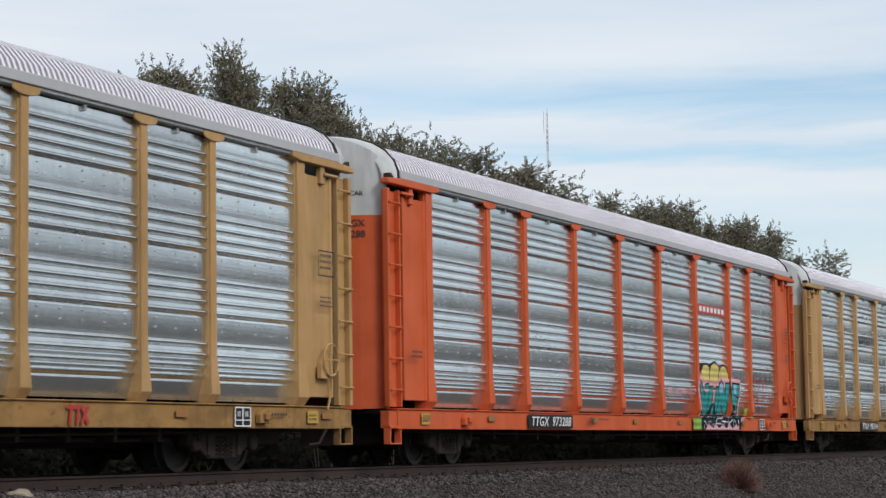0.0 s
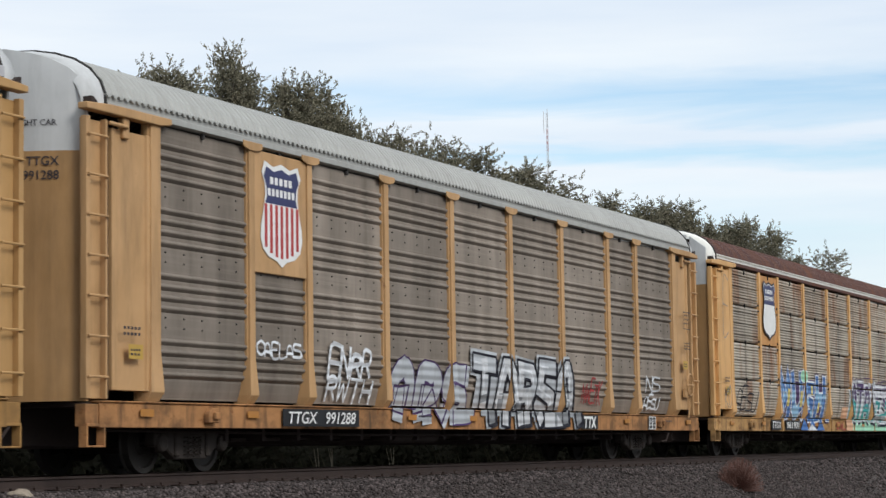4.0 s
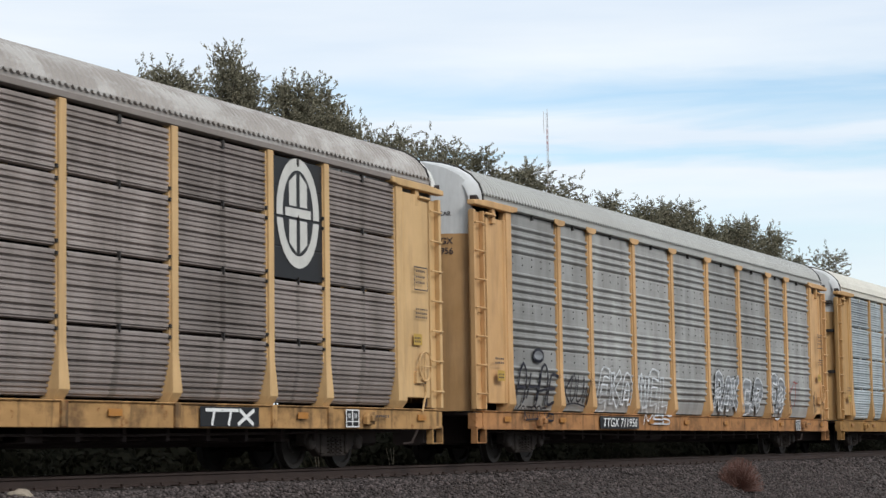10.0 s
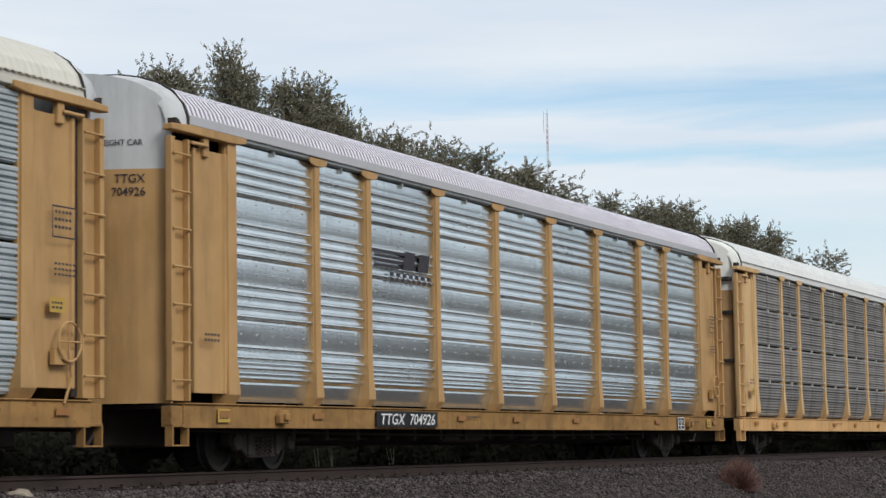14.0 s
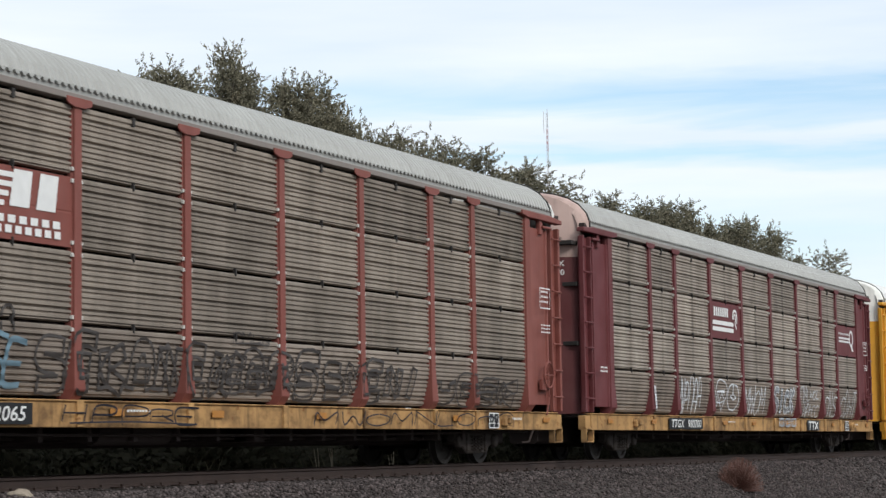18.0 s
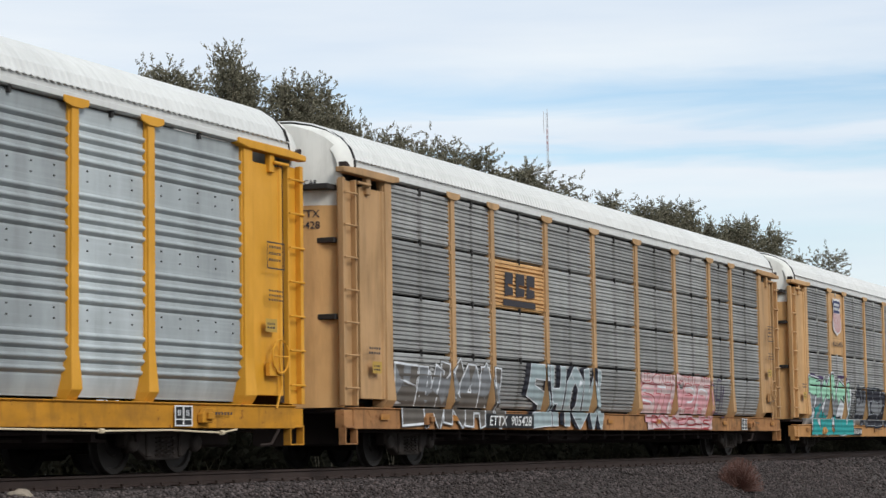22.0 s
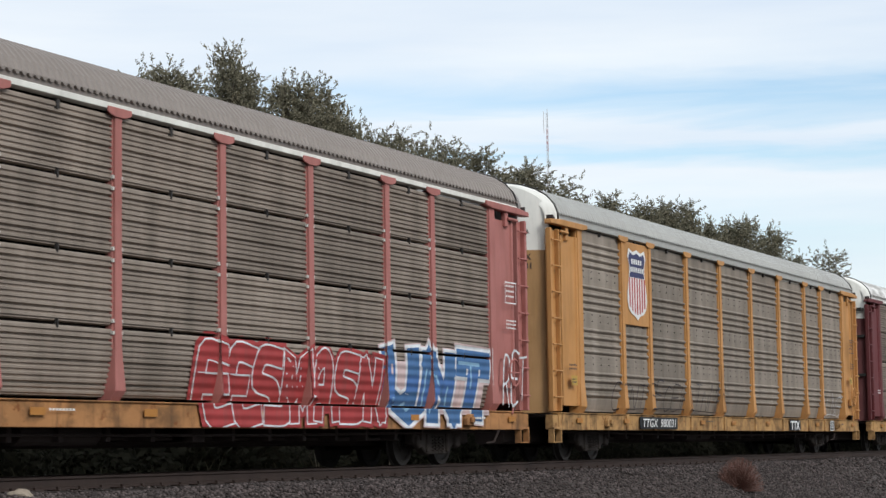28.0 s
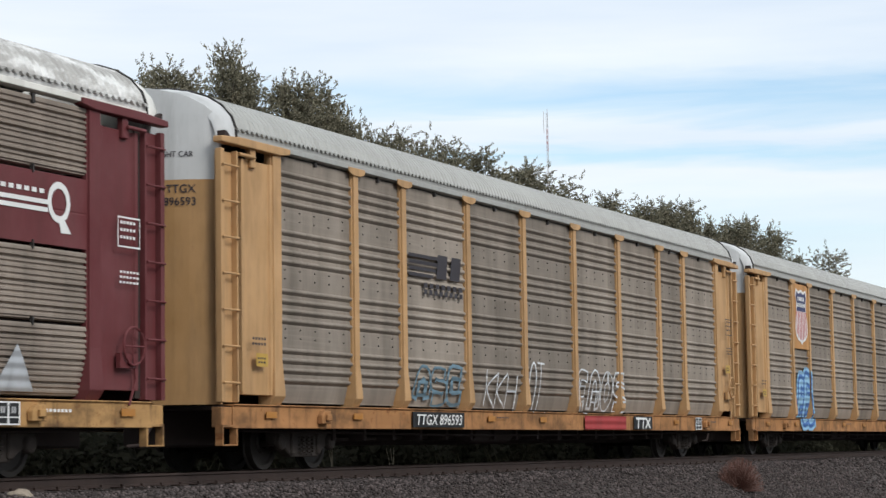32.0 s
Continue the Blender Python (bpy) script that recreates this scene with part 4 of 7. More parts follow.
def wagon(spec):
    """One covered auto-carrier wagon; its origin is on the rails at its middle."""
    car = new("autorack_wagon")
    tagged(car, spec["label"], "railway wagon", "train of covered car carriers")
    fr, sill, roof, chord = spec["frame"], spec["sill"], spec["roof"], spec["chord"]
    style = spec["style"]
    if style == "fine":
        FINE.add(car.name)
    if spec.get("drop"):
        LOW.add(car.name)
    part("underframe", underframe_mesh(), DARK, car)
    part("brake_gear", brake_gear_mesh(), DARK, car)
    for z in (2.0, 3.46):
        part("rack_deck", cached(("deck", z), lambda: M().box(-MID + 0.8, MID - 0.8, -1.33, 1.33, z - 0.04, z + 0.02).mesh("rack_deck")), DARK, car)
    edges = [ENDPOSTS[0], *POSTS, ENDPOSTS[1]]
    for side in (NEAR, FAR):
        part("side_sill", side_sill_mesh(), sill, car, side @ Matrix.Translation((0, 0, -spec.get("drop", 0.0))))
        if spec.get("drop"):
            part("valance", cached("valance", lambda: M().prism([(-1.40, 0.80), (-1.50, 1.00), (-1.50, 1.03), (-1.36, 1.03), (-1.36, 0.80)], -MID + 1.8, MID - 1.8).mesh("valance", 0.008)), spec["rows"][0], car, side)
        part("top_rail", chord_mesh(), chord, car, side)
        if sill is DIRTY:
            foot = cached("post_foot", lambda: M().box(-0.075, 0.075, -1.592, -1.54, 0.65, 1.0).mesh("post_foot", 0.008))
            for u in POSTS:
                part("post_foot", foot, sill, car, at(u, side))
        for u in POSTS:
            part("post", post_mesh(0.085, spec["head"], not spec.get("straight")), fr, car, at(u, side))
        for u in ENDPOSTS:
            part("end_post", post_mesh(0.13, False), fr, car, at(u, side))
        for b, (a, c) in enumerate(zip(edges[:-1], edges[1:])):
            if side is FAR:
                b = 8 - b
            w = c - a
            if style == "fine":
                for r in range(4):
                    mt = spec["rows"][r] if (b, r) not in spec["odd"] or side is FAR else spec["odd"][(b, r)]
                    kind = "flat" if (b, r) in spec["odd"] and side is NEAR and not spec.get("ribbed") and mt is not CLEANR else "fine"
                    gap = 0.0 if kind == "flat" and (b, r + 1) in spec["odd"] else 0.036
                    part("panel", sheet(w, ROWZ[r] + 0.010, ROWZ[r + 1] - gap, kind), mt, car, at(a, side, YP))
            else:
                part("panel", sheet(w, 1.05, 4.92, "bold"), spec["rows"][0], car, at(a, side, YP))
                mt = spec["odd"].get((b, 2))
                if mt and side is NEAR:
                    part("panel", cached("badge", lambda: M().box(0.10, 1.80, -0.025, 0.02, 3.02, 4.90).mesh("panel", 0.01)), mt, car, at(a, side, YP))
        part("seam_hardware", clip_mesh(style), [CLIPW if spec["k"] in (8, 10, 11, 12, 17, 19) else fr if style == "fine" and spec["k"] not in (4, 6) else CLIPD, spec.get("tab", CLIPW if "clip" in spec else ZINC2 if spec["rows"][0] in (ZINC, ZINC2) else CLIPD)], car, side, kind="stuff")
        lad, rung, st1, st2 = ladder_meshes()
        for flip in (1, -1):
            mm = side @ Matrix.Diagonal((flip, 1, 1, 1)) @ Matrix.Translation((-MID, 0, 0))
            part("header_beam", header_mesh(), fr, car, mm)
            part("end_panel", end_panel_mesh(spec["ends"]), fr, car, mm)
            ld = part("ladder", lad, fr, car, mm)
            part("stile", st2, fr, ld, Matrix.Translation((0.22, 0, 0)))
            part("stile", st1, fr, ld, Matrix.Translation((0.69, 0, 0)))
            for i in range(7):
                part("rung", rung, fr, ld, Matrix.Translation((0, 0, 1.32 + 0.54 * i)))
            # dark strip set in the open slot beside the ladder, painting its shade
            part("end_slot", cached("end_slot", lambda: M().box(0.745, 0.875, -1.47, -1.44, 1.05, 4.80).mesh("end_slot")), DARK, car, mm)
            part("step", stirrup_mesh(), sill, car, mm)
            part("jacking_pad", pad_mesh(), sill, car, side @ Matrix.Translation((flip * (MID - 3.4), -1.56, 0.72 - spec.get("drop", 0.0))))
        pats = cached("reflector", lambda: M().box(0, 0.34, -0.008, 0, 0, 0.10).mesh("reflector"))
        if side is NEAR:
            for i, u in enumerate(spec.get("amber", (1.5, 4.5, 10.2, 12.9, 16.2, 21.6, 26.1))):
                part("reflector", pats, DULLR if sill in (TANS, ORANGE, GOLDS, ORY) else AMBER, car, at(u, side, -1.585, 0.80 - spec.get("drop", 0.0)))
    part("hand_brake", brake_wheel_mesh(), fr, car, at(LEN - 1.15, NEAR, -1.53, 1.75))
    teeth = cached("teeth", lambda: M().comb().mesh("roof_edge"))
    for side in (NEAR, FAR):
        if roof is R_ZINC:
            part("fascia", cached("zinc_fascia", lambda: M().box(-MID + 0.7, MID - 0.7, -1.600, -1.50, 5.005, 5.155).mesh("fascia", 0.01)), EAVEZ, car, side)
            continue
        part("roof_edge", teeth, spec.get("teeth", roof), car, side @ Matrix.Translation((0, 0, 5.13)) @ Matrix.Diagonal((1, 1, 0.22 if roof in (R_WHITE, R_CREAM) else 0.55, 1)) @ Matrix.Translation((0, 0, -5.03)), kind="stuff")
        part("fascia", cached("fascia", lambda: M().box(-MID + 0.7, MID - 0.7, -1.552, -1.50, 5.005, 5.125).mesh("fascia", 0.01)), spec.get("teeth", roof), car, side)
    if roof is R_ZINC:
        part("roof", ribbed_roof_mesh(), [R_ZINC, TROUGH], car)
    else:
        part("roof", roof_mesh(0.010 if roof is R_CREAM or spec["k"] == 13 else 0.024 if roof is R_WHITE else 0.032), roof, car, TALL if roof in (R_WHITE, R_CREAM) else None)
    for flip in (NEAR, FAR):
        mm = flip @ Matrix.Translation((-MID, 0, 0))
        part("hood", hood_mesh(), spec["hood"], car, mm)
        split = spec.get("split", 4.35)
        if spec["door"] == "leaves":
            d = part("end_door", cached("door_bar", lambda: M().box(0.42, 0.56, -1.44, 1.44, 1.0, 1.12).mesh("end_door")), DARK, car, mm)
            for i in range(6):
                part("door_leaf", leaf_mesh(i, 1.0, split), spec["door_low"], d)
                part("door_leaf", leaf_mesh(i, split, 5.76), spec["door_top"], d)
        else:
            d = part("end_door", door_mesh(1.0, split), spec["door_low"], car, mm)
            part("door_top", door_mesh(split, 5.76), spec["door_top"], d)
        if style == "fine" and spec["door"] == "curved":
            slot = cached("slot", lambda: M().box(0.0, 0.36, -1.38, 0.2, 4.60, 4.69).mesh("door_slot", 0.008))
            part("door_slot", slot, CLIPD, d)
            hasp = cached("hasp", lambda: M().box(0.20, 0.40, -1.40, -0.75, 0.0, 0.09).mesh("door_slot", 0.008))
            part("door_slot", hasp, CLIPD, d, Matrix.Translation((0, 0, 3.72)))
            part("door_slot", hasp, CLIPD, d, Matrix.Translation((0, 0, 2.45)))
        seam = cached("roof_seam", lambda: M().tube([(0.69, y * 1.016, 3.9 + (z - 3.9) * 1.016) for y, z in ARCH], 0.022, 6).mesh("roof_seam"))
        part("roof_seam", seam, CLIPD, car, mm)
        # solid dark block painting the shaded void at each hood corner
        nook = cached("corner_nook", lambda: M().slab([(0.31, 4.90), (0.50, 4.90), (0.46, 5.01), (0.36, 5.07), (0.31, 5.07)], -1.575, -1.44).mesh("corner_gap"))
        part("corner_gap", nook, DARK, car, mm)
        part("corner_gap", nook, DARK, car, mm @ Matrix.Diagonal((1, -1, 1, 1)))
        if flip is NEAR and spec["door"] == "curved":
            ink = WHITEP if fr in (OXIDE, BRICK, PINKISH) else INKP
            num = spec.get("number", "").split()
            door_word(d, "HEIGHT CAR", -1.10, split + 0.34, 0.085, INKP if fr in (OXIDE, BRICK, PINKISH) else ink)
            for i, word in enumerate(num):
                door_word(d, word, -1.13, split - 0.20 - 0.19 * i, 0.125, ink)
        part("coupler", coupler_mesh(), DARK, car, mm)
    sf, sp, ws, bo = truck_meshes()
    for u in (3.7, 23.8):
        tr = part("truck", bo, DARK, car, at(u))
        for y in (-1.0, 1.0):
            part("side_frame", sf, STEEL, tr, Matrix.Translation((0, y, 0)) if y < 0 else FAR @ Matrix.Translation((0, -y, 0)))
            part("spring", sp, STEEL, tr, Matrix.Translation((0, y * 1.1, 0)))
        for x in (-0.86, 0.86):
            AXLES.append((spec["k"], part("wheelset", ws, WHEEL, tr, Matrix.Translation((x, 0, WR)))))
    return car


AXLES, FINE, LOW = [], set(), set()
TALL = Matrix.Translation((0, 0, 4.98)) @ Matrix.Diagonal((1, 1, 1.07, 1)) @ Matrix.Translation((0, 0, -4.98))


# ---------------------------------------------------------------- ground, track, plants
def ground_profile(y):
    """Height of the ground across the track, at the distance y from the camera's line."""
    # rise beyond y = -14: unseen, added as a dark horizon for reflections
    pts = [(-400, 9.0), (-75, 4.2), (-34, 2.5), (-14, -1.1), (4, -1.42), (12.6, -1.36), (13.3, -1.28), (15.2, -0.31), (15.6, -0.225), (16.05, -0.20), (19.2, -0.19), (19.9, -0.30), (21.3, -0.85), (24, -0.75), (40, -0.5), (3000, 0.0)]
    for (a, za), (b, zb) in zip(pts[:-1], pts[1:]):
        if a <= y <= b:
            return za + (zb - za) * (y - a) / (b - a)
    return 0.0


def soil_material():
    k = Nodes("dry_soil_and_gravel")
    a = k.noise((1, 1, 1), 0.6, 6, 0.6, False)
    b = k.noise((1, 1, 1), 9.0, 6, 0.65, False)
    c = k.mix(k.ramp(a, 0.35, 0.65), (0.042, 0.034, 0.031), (0.066, 0.054, 0.049))
    c = k.mix(k.ramp(b, 0.4, 0.7, 0, 0.6), c, (0.035, 0.03, 0.026))
    k.bump(b, 0.6, 0.05)
    return k.done(c, 0.9, 0, 0.2)


def stone_material():
    k = Nodes("crushed_granite_ballast")
    g = k.n("ShaderNodeNewGeometry")
    r = k.n("ShaderNodeValToRGB")
    cr = r.color_ramp
    cr.elements[0].color, cr.elements[1].color = (0.025, 0.0203, 0.019, 1), (0.140, 0.113, 0.108, 1)
    e = cr.elements.new(0.55)
    e.color = (0.048, 0.039, 0.037, 1)
    k.link(g.outputs["Random Per Island"], r.inputs[0])
    c = k.mix(k.ramp(k.noise((1, 1, 1), 12, 4, 0.6, False), 0.4, 0.7, 0, 0.4), r.outputs[0], (0.06, 0.045, 0.04))
    k.bump(k.noise((1, 1, 1), 60, 3, 0.5, False), 0.3, 0.01)
    return k.done(c, 0.85, 0, 0.25)


def ground():
    xs = [-300, -120, -40, -10, 0, 10, 15] + [18 + 0.5 * i for i in range(100)] + [70 + 3 * i for i in range(24)] + [160, 200, 300, 500, 900, 1600, 3000]
    ys = [-400, -150, -75, -55, -34, -27, -20, -14, -5, 4, 9, 12, 12.6, 13.0, 13.3] + [13.5 + 0.2 * i for i in range(11)] + [15.7, 16.2, 17.36, 18.5, 19.2, 19.6, 19.9, 20.5, 21.3, 22.5, 24, 27, 32, 40, 70, 150, 400, 1000, 3000]
    m, k = M(), len(ys)
    vs = []
    for x in xs:
        for y in ys:
            z = ground_profile(y)
            if y < -14:                              # the unseen near-side rise, added to darken the sheets' reflections, grows along the line
                z *= 1 + 5.6 * min(1.0, max(0.0, (x - 100) / 140))
            if 12 < y < 16:
                z += 0.05 * noise.noise((x * 0.5, y * 0.8, 3)) + 0.02 * noise.noise((x * 2.1, y * 2.3, 9))
            elif y > 21 and y < 60:
                z += 0.12 * noise.noise((x * 0.2, y * 0.3, 5))
            vs.append((x, y, z))
    m.add(vs, [(i * k + j, i * k + k + j, i * k + k + j + 1, i * k + j + 1) for i in range(len(xs) - 1) for j in range(k - 1)])
    g = part("ground", m.mesh("ground", smooth=True), soil_material(), None)
    tagged(g, "dry gravelly soil falling from a ballast bank", "ground", kind="structure")


def stones():
    """The ballast: crushed stones heaped on the bank, denser where the track passes near."""
    rng = np.random.default_rng(4)
    base = []
    for i in range(6):
        bm = bmesh.new()
        bmesh.ops.create_icosphere(bm, subdivisions=1, radius=1.0)
        co = np.array([v.co[:] for v in bm.verts])
        co *= 1 + 0.32 * rng.uniform(-1, 1, (len(co), 1))
        co *= rng.uniform(0.7, 1.15, 3)
        base.append((co, np.array([[v.index for v in f.verts] for f in bm.faces])))
        bm.free()
    spots = []
    for x0, x1, y0, y1, dens in ((19, 34, 13.4, 15.85, 520), (34, 60, 13.1, 15.85, 300), (60, 105, 13.0, 15.85, 80), (19, 60, 15.85, 19.2, 26)):
        n = int((x1 - x0) * (y1 - y0) * dens)
        spots.append(np.stack([rng.uniform(x0, x1, n), rng.uniform(y0, y1, n), rng.uniform(0.013, 0.036, n) * (1 if x0 < 60 else 1.5)], 1))
    spots = np.concatenate(spots)
    V, F, o = [], [], 0
    for x, y, r in spots:
        co, fs = base[rng.integers(6)]
        a = rng.uniform(0, 6.28)
        c, s = math.cos(a), math.sin(a)
        p = co * r
        z = ground_profile(y) + 0.05 * noise.noise((x * 0.5, y * 0.8, 3)) * (12 < y < 16) + r * rng.uniform(0.1, 0.75)
        V.append(np.stack([p[:, 0] * c - p[:, 1] * s + x, p[:, 0] * s + p[:, 1] * c + y, p[:, 2] * 0.8 + z], 1))
        F.append(fs + o)
        o += len(co)
    V, F = np.concatenate(V), np.concatenate(F)
    me = bpy.data.meshes.new("ballast")
    me.vertices.add(len(V))
    me.vertices.foreach_set("co", V.ravel())
    me.loops.add(len(F) * 3)
    me.loops.foreach_set("vertex_index", F.ravel().astype(np.int32))
    me.polygons.add(len(F))
    me.polygons.foreach_set("loop_start", np.arange(0, len(F) * 3, 3, dtype=np.int32))
    me.update()
    me.validate()
    me.materials.append(None)
    b = part("ballast", me, stone_material(), None)
    tagged(b, "grey-brown crushed stone ballast on the track bank", "ballast", kind="stuff")


def track():
    rust = plain("rusty_rail", (0.048, 0.032, 0.027), 0.75, 0.1, 0.3, 4.0)
    wood = plain("oiled_timber", (0.026, 0.020, 0.017), 0.85, 0, 0.3, 5.0)
    road = new("track")
    tagged(road, "single railway track with rusty rails on timber sleepers", "railway track", kind="structure")
    prof = [(-0.07, -0.17), (-0.07, -0.155), (-0.01, -0.13), (-0.01, -0.045), (-0.036, -0.03), (-0.036, -0.006), (-0.028, 0.0), (0.028, 0.0), (0.036, -0.006), (0.036, -0.03), (0.01, -0.045), (0.01, -0.13), (0.07, -0.155), (0.07, -0.17)]
    for y in (-0.753, 0.753):
        part("rail", M().prism(prof, -250, 700).mesh("rail"), rust, road, Matrix.Translation((0, YT + y, 0)))
    tie = M().box(-0.115, 0.115, -1.29, 1.29, -0.36, -0.185).mesh("sleeper", 0.012)
    spike = M()
    for y in (-0.753, 0.753):
        spike.box(-0.09, 0.09, y - 0.17, y + 0.17, -0.186, -0.168)
        for s in (-1, 1):
            spike.box(-0.02, 0.02, y + s * 0.085 - 0.02, y + s * 0.085 + 0.02, -0.17, -0.13)
    spike = spike.mesh("tie_plate")
    rest = M()
    for i in range(-200, 700):
        x = i * 0.53
        if 15 < x < 100:
            t = part("sleeper", tie, wood, road, Matrix.Translation((x, YT, 0)))
            if x < 60:
                part("tie_plate", spike, rust, t)
        else:
            rest.box(x - 0.115, x + 0.115, YT - 1.29, YT + 1.29, -0.36, -0.185)
    part("far_sleepers", rest.mesh("far_sleepers"), wood, road, kind="stuff")


def leaf_material(name, a, b, gloss=0.3):
    k = Nodes(name)
    g = k.n("ShaderNodeNewGeometry")
    c = k.mix(g.outputs["Random Per Island"], a, b)
    c = k.mix(k.ramp(k.noise((1, 1, 1), 0.9, 3), 0.35, 0.7, 0, 0.5), c, tuple(x * 0.6 for x in a))
    k.done(c, 0.7, 0, gloss)
    k.bsdf.inputs["Subsurface Weight"].default_value = 0.0
    tr = k.n("ShaderNodeBsdfTranslucent")
    k.link(c, tr.inputs[0])
    mx = k.n("ShaderNodeMixShader")
    mx.inputs[0].default_value = 0.3
    k.link(k.bsdf.outputs[0], mx.inputs[1])
    k.link(tr.outputs[0], mx.inputs[2])
    k.link(mx.outputs[0], k.nt.nodes["Material Output"].inputs[0])
    return k.mat


def tree_meshes(seed, radius, leaves, clumps, airy=0.0):
    """A slender elm 10 m high: limbs that carry uneven clumps of leafy sprigs. Returns (wood, crown) meshes."""
    rnd = random.Random(seed)
    wood, ln = M(), M()
    spots = []
    for i in range(clumps):
        h = 0.34 + 0.66 * rnd.random() ** 0.55
        r = radius * math.sqrt(max(0.02, 1 - max(0.0, (h - 0.83) / 0.175) ** 2)) * math.sqrt(rnd.random()) * rnd.uniform(0.7, 1.15)
        a = rnd.uniform(0, 6.283)
        spots.append(Vector((r * math.cos(a), r * math.sin(a), 10 * h - rnd.uniform(0.3, 0.55))))
    stems = [Vector((rnd.uniform(-0.3, 0.3), rnd.uniform(-0.3, 0.3), rnd.uniform(4.5, 7.5))) for _ in range(4)]
    for q in stems:
        mid = q * 0.5 + Vector((rnd.uniform(-0.15, 0.15), rnd.uniform(-0.15, 0.15), 0))
        wood.tube([(rnd.uniform(-0.1, 0.1), rnd.uniform(-0.1, 0.1), -0.2), tuple(mid), tuple(q)], [0.13, 0.10, 0.06], 8)
    for c in spots:
        q = min(stems, key=lambda o: (o - c).length + 0.4 * abs(o.z - c.z))
        m = (q + c) / 2 + Vector((rnd.uniform(-0.2, 0.2), rnd.uniform(-0.2, 0.2), rnd.uniform(-0.3, 0.1)))
        wood.tube([tuple(q), tuple(m), tuple(c)], [0.045, 0.025, 0.007], 5)
        for _ in range(4):                               # bare shoots
            d = Vector((rnd.gauss(0, 0.13), rnd.gauss(0, 0.13), rnd.uniform(0.1, 0.42)))
            e = d * 0.55 + Vector((rnd.gauss(0, 0.04), rnd.gauss(0, 0.04), 0))
            wood.tube([tuple(c), tuple(c + e), tuple(c + d)], [0.006, 0.004, 0.0015], 4)
    per = 13
    for i in range(leaves // per):                       # leaves stand along thin sprigs
        c = rnd.choice(spots)
        k = rnd.choice((0.08, 0.14, 0.22)) * (1 + airy)
        o = c + Vector((rnd.gauss(0, k), rnd.gauss(0, k), rnd.gauss(0, k)))
        d = ((o - c) * 1.5 + Vector((rnd.gauss(0, 0.22), rnd.gauss(0, 0.22), rnd.uniform(-0.2, 0.35)))).normalized() * rnd.uniform(0.14, 0.36)
        for j in range(per):
            q = o + d * (j / per) + Vector((rnd.gauss(0, 0.022), rnd.gauss(0, 0.022), rnd.gauss(0, 0.022)))
            a = (d * 4 + Vector((rnd.uniform(-1, 1), rnd.uniform(-1, 1), rnd.uniform(-0.8, 0.8)))).normalized()
            b = a.orthogonal().normalized()
            b = (Matrix.Rotation(rnd.uniform(0, 6.28), 3, a) @ b) * rnd.uniform(0.012, 0.022)
            a = a * rnd.uniform(0.034, 0.066)
            ln.add([tuple(q - a), tuple(q + b), tuple(q + a), tuple(q - b)], [(0, 1, 2, 3)])
    lm = bpy.data.meshes.new("crown")
    lm.from_pydata(ln.v, [], ln.f)
    lm.materials.append(None)
    return wood.mesh("trunk"), lm


def trees():
    bark = plain("grey_bark", (0.075, 0.062, 0.050), 0.9, 0, 0.3, 8.0)
    green = leaf_material("elm_leaves", (0.088, 0.084, 0.054), (0.37, 0.335, 0.235))
    kinds = {"full": [tree_meshes(s, 0.78, 21000, 60) for s in (1, 7, 12)], "thin": [tree_meshes(s, 0.62, 9500, 30, 0.1) for s in (21, 33)], "wide": [tree_meshes(s, 1.15, 36000, 90) for s in (5, 9)]}
    # along the line, height of the top, half width
    full = [(41.1, 9.2, 0.62), (43.8, 10.0, 0.56), (44.9, 9.75, 0.54), (47.0, 9.8, 0.68), (48.3, 9.9, 0.62), (49.5, 9.6, 0.46), (50.2, 9.25, 0.42), (56.5, 9.3, 0.62), (60.5, 9.1, 0.72), (62.9, 9.45, 0.66), (70.6, 9.2, 0.75), (74.0, 9.4, 0.8),
            (76.9, 9.6, 0.8), (79.8, 9.8, 0.7), (82.3, 9.45, 0.66), (85.9, 9.75, 0.75), (88.5, 10.0, 0.7), (91.8, 10.05, 0.7), (95.8, 9.05, 0.56)]
    thin = [(40.0, 8.9, 0.45), (42.2, 9.2, 0.48), (51.6, 9.35, 0.5), (53.2, 9.3, 0.5), (54.9, 9.4, 0.52), (58.6, 9.45, 0.62), (65.7, 9.5, 0.8), (67.4, 8.95, 0.5), (102.0, 9.95, 0.75)]
    back = [(43.8, 9.06, 1.0), (47.0, 9.5, 1.0), (50.1, 9.6, 1.1), (52.4, 9.4, 0.8), (54.9, 9.3, 0.9), (58.0, 9.35, 1.0), (60.5, 9.3, 1.0), (64.2, 9.2, 1.0), (68.2, 9.25, 0.95), (75.1, 9.3, 1.1), (79.7, 9.6, 1.3), (84.1, 9.8, 1.1), (89.7, 9.7, 1.3), (96.1, 9.8, 1.1)]
    rows = [(*r, "full", 25.0) for r in full] + [(*r, "thin", 25.0) for r in thin] + [(*r, "wide", 26.5) for r in back]
    for i, (x, top, w, kind, y) in enumerate(rows):
        t = new("tree")
        h = (top + (0.45 if kind == "wide" else 0.70)) / 10
        w = w / {"full": 0.64, "thin": 0.54, "wide": 1.0}[kind]
        t.matrix_basis = Matrix.LocRotScale((x, y, -0.75), Euler((0, 0, i * 1.9)), (w, w, h))
        tagged(t, "slender grey-green elm with dense uneven crown" if kind != "thin" else "sparse grey-green elm with thin airy foliage", "tree", "row of trees beyond the track")
        wm, lm = kinds[kind][i % len(kinds[kind])]
        part("trunk", wm, bark, t)
        part("crown", lm, green, t)


